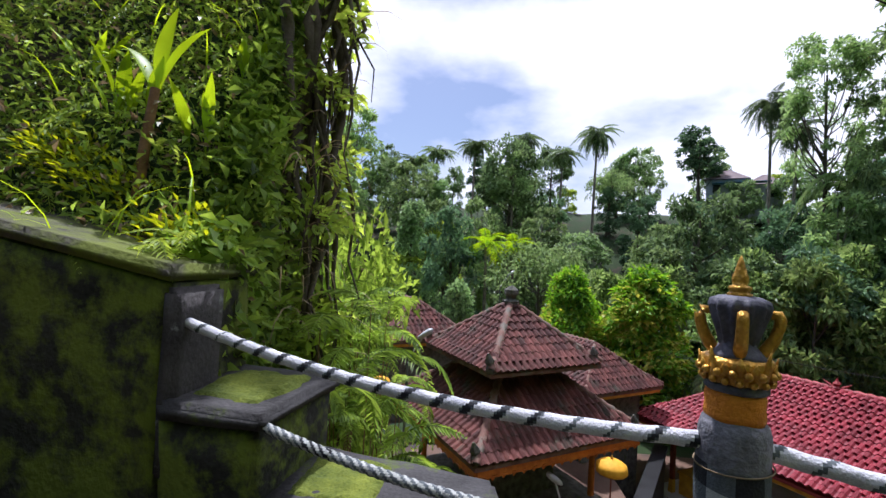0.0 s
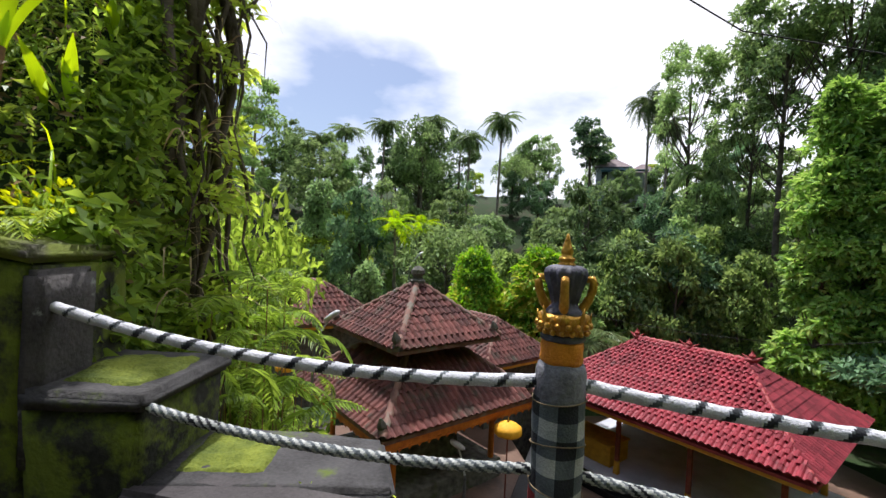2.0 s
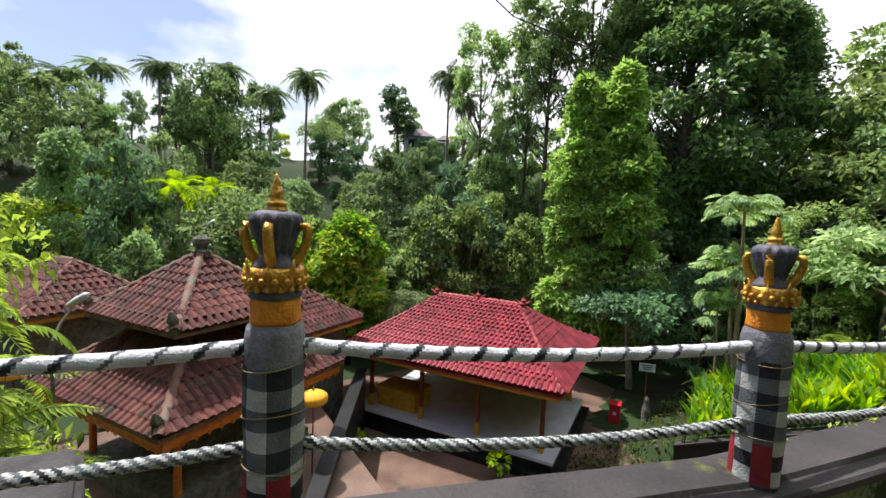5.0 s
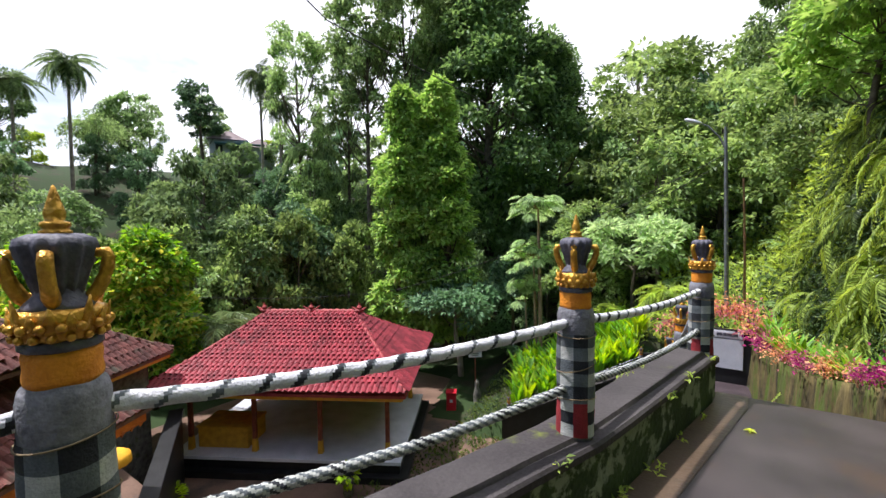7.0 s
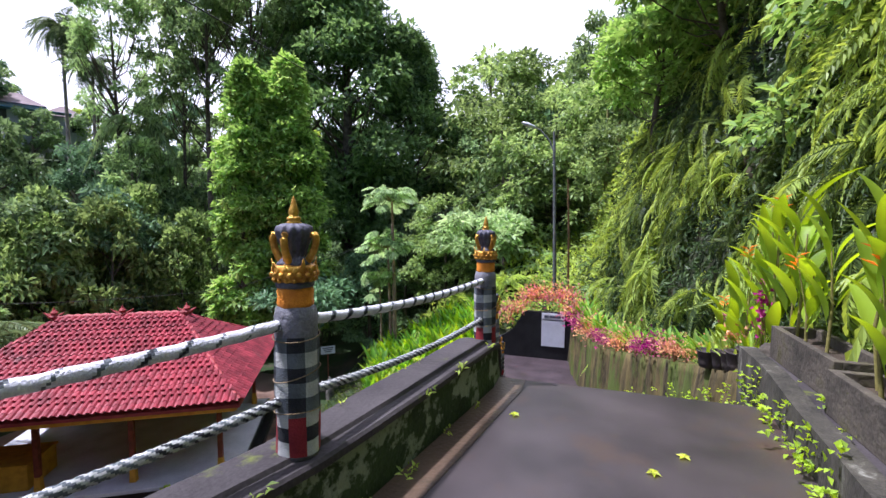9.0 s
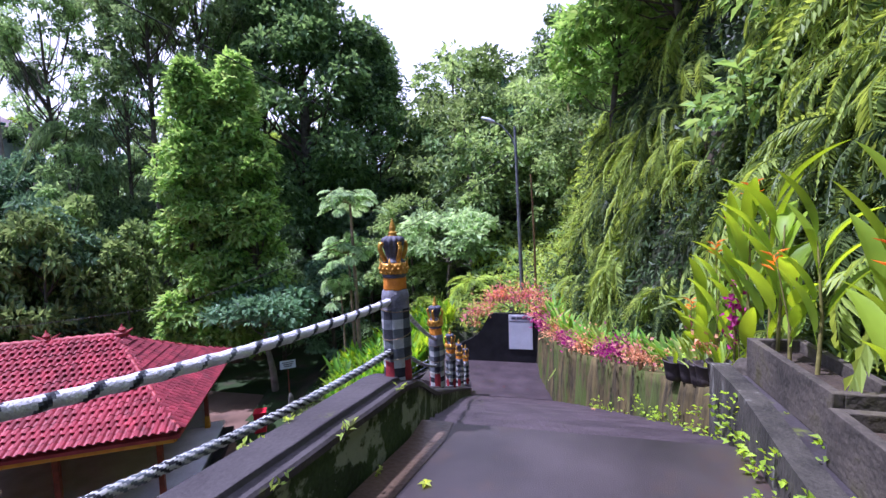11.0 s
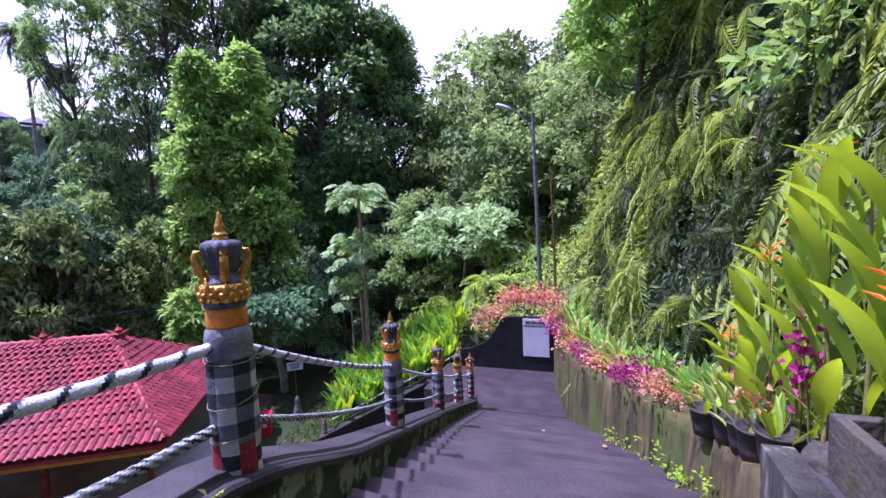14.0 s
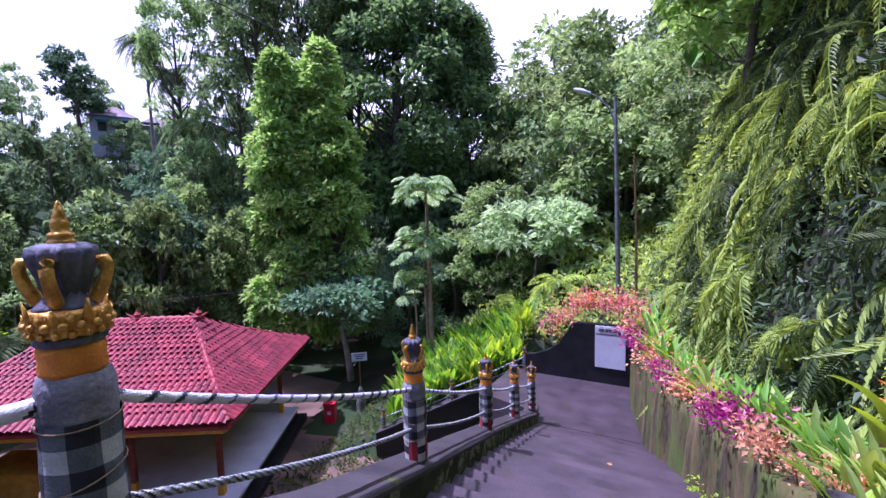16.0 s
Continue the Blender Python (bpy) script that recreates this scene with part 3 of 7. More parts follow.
M_MOSSCAP = surface("mossy_coping", (0.040, 0.036, 0.030), (0.12, 0.108, 0.09), 0.9, 2.0, 50, 0.6, stain=(0.13, 0.16, 0.02), stain_at=(0.46, 0.58), stain_scale=1.6)


def build_stair_wall():
    wall = thing("stair_wall", "tall dark mossy retaining wall beside the upper steps", "wall", kind="structure")
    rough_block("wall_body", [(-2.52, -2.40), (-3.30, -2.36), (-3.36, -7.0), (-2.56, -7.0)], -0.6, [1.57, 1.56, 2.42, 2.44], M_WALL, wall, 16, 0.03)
    rough_block("coping", [(-2.49, -2.37), (-3.36, -2.33), (-3.42, -7.0), (-2.53, -7.0)], 1.56, [1.635, 1.63, 2.50, 2.52], M_MOSSCAP, wall, 12, 0.018, "thin mossy cement coping", 0.09)
    rough_block("pier", [(-2.50, -2.34), (-2.92, -2.32), (-2.92, -2.44), (-2.50, -2.44)], 0.5, [1.52, 1.52, 1.52, 1.52], M_PIER, wall, 6, 0.012, "bare grey cement pier")
    ledge = thing("wall_ledge", "stepped concrete ledge covered with bright green moss", "ledge", kind="structure")
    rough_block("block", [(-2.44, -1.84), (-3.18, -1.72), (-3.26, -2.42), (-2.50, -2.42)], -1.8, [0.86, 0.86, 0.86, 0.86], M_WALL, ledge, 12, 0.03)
    rough_block("cap", [(-2.40, -1.80), (-3.22, -1.66), (-3.30, -2.40), (-2.46, -2.40)], 0.84, [0.93, 0.93, 0.94, 0.94], M_LEDGECAP, ledge, 10, 0.012, "dark grey cement cap")
    moss_patch([(-2.50, -1.86), (-3.16, -1.74), (-3.24, -2.38), (-2.54, -2.38)], 0.936, ledge, 3)
    rough_block("foot", [(-2.36, -0.55), (-2.98, -0.62), (-3.20, -1.78), (-2.44, -1.86)], -1.8, [0.455, 0.45, 0.47, 0.47], M_LEDGECAP, ledge, 14, 0.012, "wide lower cement shelf")
    moss_patch([(-2.52, -1.20), (-3.00, -1.16), (-3.14, -1.76), (-2.50, -1.82)], 0.466, ledge, 8)
    steps = thing("upper_steps", "worn brown stone steps climbing beside the wall", "stairs", kind="structure")
    for i in range(7):
        y = -2.70 - 0.62 * i
        bm = box((3.72, 0.72, 0.9), (-0.42, y - 0.36, 0.43 + 0.385 * i - 0.9), 0.025)
        part("step", bm, M_OLDSTEP, steps)


build_stair_wall()


# ---- walls on the slope side ----
def build_slope_walls():
    low = thing("low_wall", "low stained concrete kerb wall with creeping weeds", "wall", kind="structure")
    ys = np.linspace(-5.5, 5.6, 44)
    a, b = lanes(ys, -0.02, 0.13, right_x)
    v, q = ribbon(a, b, [0.30 + 0.05 * wob(y, 0, 0.7) for y in ys], [-0.9] * 44)
    put("kerb", mesh_of("kerb", v, q, M_KERB), low)
    a, b = lanes(ys, 0.12, 0.95, right_x)
    v, q = ribbon(a, b, [0.265] * 44, [-0.9] * 44)
    put("shelf", mesh_of("shelf", v, q, M_CAP), low, "flat ledge behind the kerb")
    side = thing("stair_side_wall", "mossy streaked retaining wall along the steps", "wall", kind="structure")
    ys = np.linspace(4.9, 18.9, 260)
    wall_top = lambda y: float(np.interp(y, [4.9, 5.6, 6.5, 9, 12.7, 16, 18.9], [0.22, 0.10, -0.28, -0.95, -1.95, -2.45, -2.45]))
    n, rows = len(ys), 9
    v, q = [], []
    for y in ys:
        t, f = wall_top(y), path_z(y) - 0.6
        for k in range(rows):
            h = k / (rows - 1)
            z = f + (t - f) * h
            v.append((right_x(y) - 0.02 + 0.12 * h + 0.10 * wob(y * 3.6, z * 0.5, 1.0, 7) + 0.05 * wob(y * 11, z * 1.2, 1.0, 2), y, z))
        v.append((right_x(y) + 0.75, y, t + 0.02))
    for i in range(n - 1):
        for k in range(rows):
            p = i * (rows + 1) + k
            q.append((p, p + 1, p + rows + 2, p + rows + 1))
    put("wall_face", mesh_of("wall_face", v, q, M_RUNS, smooth=True), side)
    return wall_top


M_RUNS = surface("streaked_wall", (0.015, 0.012, 0.005), (0.150, 0.116, 0.041), 0.95, 2.6, 22, 1.0, stain=(0.07, 0.10, 0.014), stain_at=(0.48, 0.58), stain_scale=1.6, streak=(1.6, 1.6, 0.35))
side_top = build_slope_walls()


# ---- dark wall with the notice at the foot of the stairs ----
def build_notice_wall():
    wall = thing("notice_wall", "black painted wall with a swept curved shoulder", "wall", kind="structure")
    prof = [(-3.6, -3.70), (-3.2, -3.62), (-2.75, -3.42), (-2.4, -3.15), (-2.15, -2.75), (-1.98, -2.42), (-1.8, -2.33), (0.1, -2.30)]
    bm = bmesh.new()
    f = [bm.verts.new((x, 18.72, z)) for x, z in prof] + [bm.verts.new((0.1, 18.72, -5.0)), bm.verts.new((-3.6, 18.72, -5.0))]
    face = bm.faces.new(f)
    r = bmesh.ops.extrude_face_region(bm, geom=[face])
    bmesh.ops.translate(bm, vec=(0, 0.22, 0), verts=[g for g in r["geom"] if isinstance(g, bmesh.types.BMVert)])
    bmesh.ops.recalc_face_normals(bm, faces=bm.faces)
    bmesh.ops.bevel(bm, geom=[e for e in bm.edges if abs(e.verts[0].co.y - e.verts[1].co.y) < 0.01], offset=0.02, segments=2, affect="EDGES")
    part("wall_body", bm, M_BLACKSTONE, wall)
    board = thing("notice_board", "white notice board with a dark heading on the black wall", "sign")
    part("panel", box((0.95, 0.03, 1.42), (-0.70, 18.70, -3.78), 0.008), M_SIGNPAPER, board)
    part("heading", box((0.90, 0.012, 0.20), (-0.70, 18.685, -2.60), 0.003), M_WHITE, board, "white heading strip")
    for k, (x, w) in enumerate(((-0.97, 0.18), (-0.80, 0.10), (-0.57, 0.34))):
        part("heading_bar", box((w, 0.006, 0.10), (x, 18.676, -2.55), 0.0), M_INK, board, "dark illegible lettering")
    part("rule", box((0.90, 0.006, 0.03), (-0.70, 18.684, -2.66), 0.0), M_INK, board)


build_notice_wall()


# ---- guard posts ----
def build_post():
    """One ornamental post, its foot at the origin."""
    p = thing("guard_post", "ornate grey post wrapped in black, white and red checked cloth", "post", "guard posts on the parapet")
    part("shaft", lathe([(0.102, -0.03), (0.104, 0.02), (0.104, 0.58), (0.106, 0.62), (0.106, 0.70), (0.098, 0.735), (0.085, 0.75), (0.082, 0.84)], 24), M_GREY, p, "bare grey cement collar", True)
    # checked cloth, square by square
    n, rows = 48, 24
    v, q, idx = [], [], []
    h = 0.60
    for j in range(rows + 1):
        for i in range(n):
            a = 2 * math.pi * i / n
            r = 0.109 + 0.003 * math.sin(3 * a + j * 0.4) + 0.002 * noise.noise(Vector((i * 0.4, j * 0.4, 1)))
            v.append((r * math.cos(a), r * math.sin(a), j * h / rows + 0.004 * math.sin(2 * a)))
    for j in range(rows):
        for i in range(n):
            q.append((j * n + i, j * n + (i + 1) % n, (j + 1) * n + (i + 1) % n, (j + 1) * n + i))
            ci, cj = (i // 6) % 2, (j // 3) % 2
            red = j < 8
            idx.append({(0, 0): 0, (1, 1): 3 if red else 2}.get((ci, cj), 3 if red and ci == 1 else (2 if red else 1)))
    put("checked_cloth", mesh_of("checked_cloth", v, q, [M_PALECLOTH, M_GREYCLOTH, M_BLACKCLOTH, M_REDCLOTH], idx, True), p, "black, white and red checked cloth wrap")
    for z, tilt in ((0.595, 0.012), (0.40, -0.03), (0.21, 0.02)):
        pts = [(0.1145 * math.cos(t), 0.1145 * math.sin(t), z + tilt * math.cos(t + z * 9)) for t in np.linspace(0, 2 * math.pi, 25)]
        tube("cord", pts, 0.0028, M_STRAW, p, 5, "thin straw-coloured binding cord")
    part("sash", lathe([(0.090, 0.745), (0.093, 0.76), (0.089, 0.79), (0.092, 0.82), (0.086, 0.842)], 24, 5, 0.05), M_ORANGE, p, "orange cloth sash", True)
    part("lip", lathe([(0.084, 0.838), (0.094, 0.846), (0.094, 0.862), (0.088, 0.87)], 24), M_DARK, p, "", True)
    # carved crown: a ring of scrolls and petals
    crown = lathe([(0.090, 0.866), (0.099, 0.876), (0.108, 0.91), (0.111, 0.94), (0.101, 0.952), (0.08, 0.956)], 32, 8, 0.10)
    for k in range(16):
        a = 2 * math.pi * k / 16
        bmesh.ops.create_uvsphere(crown, u_segments=8, v_segments=6, radius=0.012, matrix=pose(0.100 * math.cos(a), 0.100 * math.sin(a), 0.880))
        bmesh.ops.create_uvsphere(crown, u_segments=8, v_segments=6, radius=0.014, matrix=pose(0.108 * math.cos(a + 0.2), 0.108 * math.sin(a + 0.2), 0.908))
        tall = 0.085 if k % 4 == 0 else 0.058 if k % 2 == 0 else 0.042
        petal = pose(0.106 * math.cos(a), 0.106 * math.sin(a), 0.905 + tall / 2, 0, 0, math.degrees(a)) @ pose(0, 0, 0, 0, 10, 0) @ Matrix.Diagonal((0.45, 1, 1, 1))
        bmesh.ops.create_cone(crown, cap_ends=True, segments=8, radius1=0.023, radius2=0.003, depth=tall, matrix=petal)
    part("crown", crown, M_GOLD, p, "carved gilded crown ring", True)
    part("vase_foot", lathe([(0.095, 0.948), (0.085, 0.965), (0.060, 0.99), (0.05, 1.01)], 24, 4, 0.12), M_DARK, p, "", True)
    part("ribbed_bulb", lathe([(0.050, 0.965), (0.058, 1.0), (0.072, 1.05), (0.088, 1.095), (0.094, 1.12), (0.088, 1.142), (0.060, 1.155), (0.03, 1.158)], 60, 12, 0.16), M_DARK, p, "lobed slate-blue bulb", True)
    for k in range(4):
        a = math.pi / 4 + math.pi / 2 * k
        pts = [(0.060, 0.962), (0.080, 0.985), (0.098, 1.02), (0.110, 1.058), (0.113, 1.085), (0.106, 1.103), (0.092, 1.102), (0.086, 1.088)]
        tube("scroll", [(r * math.cos(a), r * math.sin(a), z) for r, z in pts], [0.016, 0.021, 0.019, 0.018, 0.018, 0.017, 0.014, 0.007], M_GOLD, p, 8, "gilded scroll handle")
    part("finial", lathe([(0.036, 1.152), (0.037, 1.163), (0.030, 1.167), (0.030, 1.172), (0.035, 1.178), (0.033, 1.187), (0.022, 1.192), (0.024, 1.205), (0.025, 1.215), (0.019, 1.235), (0.011, 1.265), (0.005, 1.285), (0.001, 1.29)], 18), M_GOLD, p, "gilded spire", True)
    return p


POSTS = [(-1.89, 0.09, 0.53), (-1.13, 2.23, 0.46), (-0.65, 4.57, 0.37), (-1.08, 7.25, -0.74), (-1.59, 10.2, -1.98), (-1.93, 12.6, -2.92), (-2.22, 14.84, -3.76)]
first_post = build_post()
posts = [first_post]
for k, (x, y, z) in enumerate(POSTS):
    m = pose(x, y, z, 0, 0, 20 + 37 * k)
    if k == 0:
        first_post.matrix_basis = m
    else:
        posts.append(copy_thing(first_post, m))


# ---- ropes ----
def rope(name, a, b, sag, r, turn, broad, mats, label, group):
    """A cloth-bound rope that hangs between a and b; its stripe winds round it."""
    a, b = Vector(a), Vector(b)
    length = (b - a).length
    n, k = int(length / 0.012), 16
    v, q, idx = [], [], []
    way = (b - a).normalized()
    u = way.cross(Vector((0, 0, 1))).normalized()
    w = u.cross(way)
    for i in range(n + 1):
        t = i / n
        c = a.lerp(b, t) - Vector((0, 0, sag * 4 * t * (1 - t)))
        for j in range(k):
            an = 2 * math.pi * j / k
            ph = math.sin(an - turn * t * length + 0.8 * noise.noise(c * 5))
            rr = r * (1 + (0.05 * ph if broad else 0.10 * math.sin(2 * an - 150 * t * length)) + 0.09 * noise.noise(c * 11 + Vector((0, 0, j * 0.2))))
            v.append(c + (u * math.cos(an) + w * math.sin(an)) * rr)
            if i < n:
                q.append((i * k + j, i * k + (j + 1) % k, (i + 1) * k + (j + 1) % k, (i + 1) * k + j))
                if broad:
                    cut = 0.90 + 0.45 * noise.noise(c * 3.1)
                    idx.append(1 if ph > cut else 2 if ph > cut - 0.16 else 0)
                else:
                    idx.append((1 if noise.noise(c * 9) < -0.15 else 2) if int(i * 0.45 + j * 0.5) % 2 else 0)
    me = mesh_of(name, [tuple(p) for p in v], q, mats, idx, True)
    return tagged(put(name, me), label, "rope", group)


def build_ropes():
    ends = [(-2.60, -2.34, 1.33)] + [(x, y, z) for x, y, z in POSTS]
    for k in range(len(ends) - 1):
        (x0, y0, z0), (x1, y1, z1) = ends[k], ends[k + 1]
        hi0 = z0 if k == 0 else z0 + 0.665
        lo0 = (-2.46, -1.80, 0.86) if k == 0 else (x0, y0, z0 + 0.285)
        rope("top_rope", (x0, y0, hi0), (x1, y1, z1 + 0.665), 0.10 if k == 0 else 0.05, 0.029 if k < 3 else 0.022, 46, True, [M_WHITE, M_BLACKCLOTH, M_GREYCLOTH],
             "white cloth bound rope with a black spiral stripe", "top ropes")
        rope("lower_rope", lo0, (x1, y1, z1 + 0.285), 0.07 if k == 0 else 0.06, 0.024 if k < 3 else 0.018, 90, False, [M_PALECLOTH, M_BLACKCLOTH, M_GREYCLOTH],
             "black and white checked braided rope", "lower ropes")


build_ropes()


# ---- rail of the second flight, which turns back down to the court ----
def build_second_flight():
    wall = thing("flight_wall", "low dark stone wall beside the second flight of steps", "wall", kind="structure")
    at = lambda s, n=0.0: (FLIGHT_TOP[0] + FLIGHT_WAY[0] * s + FLIGHT_WAY[1] * n, FLIGHT_TOP[1] + FLIGHT_WAY[1] * s - FLIGHT_WAY[0] * n)
    runs = np.linspace(-0.4, 5.9, 19)
    v, q = ribbon([at(s, 0.14) for s in runs], [at(s, -0.14) for s in runs], [flight_z(s) + 0.02 for s in runs], [COURT - 0.4] * 19)
    put("wall_body", mesh_of("wall_body", v, q, M_BLACKSTONE), wall)
    v, q = ribbon([at(s, 0.19) for s in runs], [at(s, -0.19) for s in runs], [flight_z(s) + 0.09 for s in runs], [flight_z(s) + 0.015 for s in runs])
    put("cap", mesh_of("cap", v, q, M_CAP), wall, "grey cement cap")
    spots = [(*at(s), flight_z(s) + 0.09) for s in (0.0, 2.8, 5.6)]
    for k, p in enumerate(spots):
        m = pose(*p, 0, 0, 50 * k) @ Matrix.Diagonal((0.70, 0.70, 0.70, 1))
        copy_thing(first_post, m).matrix_basis = m
    for p, q in zip(spots[:-1], spots[1:]):
        for h, r in ((0.46, 0.018), (0.20, 0.014)):
            rope("top_rope" if h > 0.3 else "lower_rope", (p[0], p[1], p[2] + h), (q[0], q[1], q[2] + h), 0.04, r, 46, h > 0.3, [M_WHITE, M_BLACKCLOTH, M_GREYCLOTH],
                 "thin pale rope along the second flight of steps", "ropes of the second flight")


build_second_flight()


# ---- tiled roofs ----
def tile_mesh(name, material, w=0.26, l=0.36):
    """One curved clay tile: x across, y up the slope."""
    prof = [(-0.5, 0.0), (-0.36, 0.045), (-0.18, 0.080), (0.04, 0.060), (0.24, 0.006), (0.5, 0.0)]
    v = []
    for y, dz in ((0, 0.040), (l, 0.0)):
        v += [(u * w * 1.04, y, h + dz) for u, h in prof]
    v += [(u * w * 1.0, 0.012, h - 0.03) for u, h in prof]
    n = len(prof)
    q = [(i, i + 1, n + i + 1, n + i) for i in range(n - 1)] + [(2 * n + i, 2 * n + i + 1, i + 1, i) for i in range(n - 1)]
    return mesh_of(name, v, q, material, smooth=False)


def tiled_face(parent, base, p0, p1, q0, q1, tile, rest_mat, singles, curve=0.0, w=0.26, step=0.27):
    """Lays tiles over the slope p0 p1 (eave) to q0 q1 (ridge); the first ones are pieces of their own, the others one joined mesh."""
    p0, p1, q0, q1 = (Vector(v) for v in (p0, p1, q0, q1))
    across = (p1 - p0).normalized()
    mid = ((q0 + q1) - (p0 + p1)) / 2
    upward = (mid - across * mid.dot(across)).normalized()
    normal = across.cross(upward).normalized()
    rise = (q0 - p0).dot(upward)
    rows = max(int(rise / step), 1)
    co = np.array([v.co[:] for v in tile.vertices])
    faces = np.array([list(p.vertices) for p in tile.polygons])
    rest, made = [], 0
    for j in range(rows):
        t = j / rows
        tm = (j + 0.6) / rows
        a, b = p0.lerp(q0, tm), p1.lerp(q1, tm)
        s0, s1 = (a - p0).dot(across), (b - p0).dot(across)
        cols = int((s1 - s0) / w)
        for i in range(cols + 1):
            s = (s0 + s1) / 2 + (i - cols / 2) * w
            dip = curve * (1 - math.sin(math.pi * t))
            lift = 0.10 * max(abs(s / max((p1 - p0).length, 0.1) - 0.5) * 2 - 0.7, 0) * (1 - t)
            place = p0 + across * s + upward * (t * rise - 0.02) + normal * (0.03 + dip + lift + random.uniform(-0.006, 0.006))
            turn = Matrix((across, upward, normal)).transposed() @ Euler((0, 0, random.uniform(-0.02, 0.02))).to_matrix()
            m = Matrix.Translation(place) @ turn.to_4x4()
            if made < singles:
                put("tile", tile, base, "", m)
                made += 1
            else:
                rest.append(((np.array(m.to_3x3()) @ co.T).T + np.array(place), faces))
    if rest:
        v, q = joined(rest)
        ob = put("tiles", mesh_of("tiles", v, q, rest_mat), base)
        tagged(ob, kind="stuff")


def roof_body(name, eave, top, parent, material, thick=0.10):
    """The solid under the tiles, from four eave corners to the ridge's two ends."""
    bm = bmesh.new()
    e = [bm.verts.new(p) for p in eave]
    lo = [bm.verts.new((p[0], p[1], p[2] - thick)) for p in eave]
    r0, r1 = (bm.verts.new(p) for p in top)
    bm.faces.new((e[0], e[1], r1, r0))
    bm.faces.new((e[1], e[2], r1))
    bm.faces.new((e[2], e[3], r0, r1))
    bm.faces.new((e[3], e[0], r0))
    for k in range(4):
        bm.faces.new((lo[k], lo[(k + 1) % 4], e[(k + 1) % 4], e[k]))
    bm.faces.new(lo[::-1])
    return part(name, bm, material, parent)


def ridge_row(name, a, b, r, material, parent, label="", lift=0.0):
    """A line of rounded ridge tiles, turned up towards its end b."""
    a, b = Vector(a), Vector(b)
    n = max(int((b - a).length / 0.3), 2) * 2
    pts, rad = [], []
    for i in range(n + 1):
        t = i / n
        pts.append(a.lerp(b, t) + Vector((0, 0, 0.05 + lift * max(t - 0.75, 0) ** 2 * 16)))
        rad.append(r * (1.18 if i % 2 else 0.9))
    return tube(name, pts, rad, material, parent, 8, label)


def to_world(cx, cy, th):
    c, s = math.cos(th), math.sin(th)
    return lambda u, v, z: (cx + c * u - s * v, cy + s * u + c * v, z)


RED = dict(cx=-17.05, cy=12.62, th=0.529, a=5.2, b=4.25, r=2.12, zr=-2.40, ze=-4.60, zp=-7.58, a2=4.82, b2=3.45)


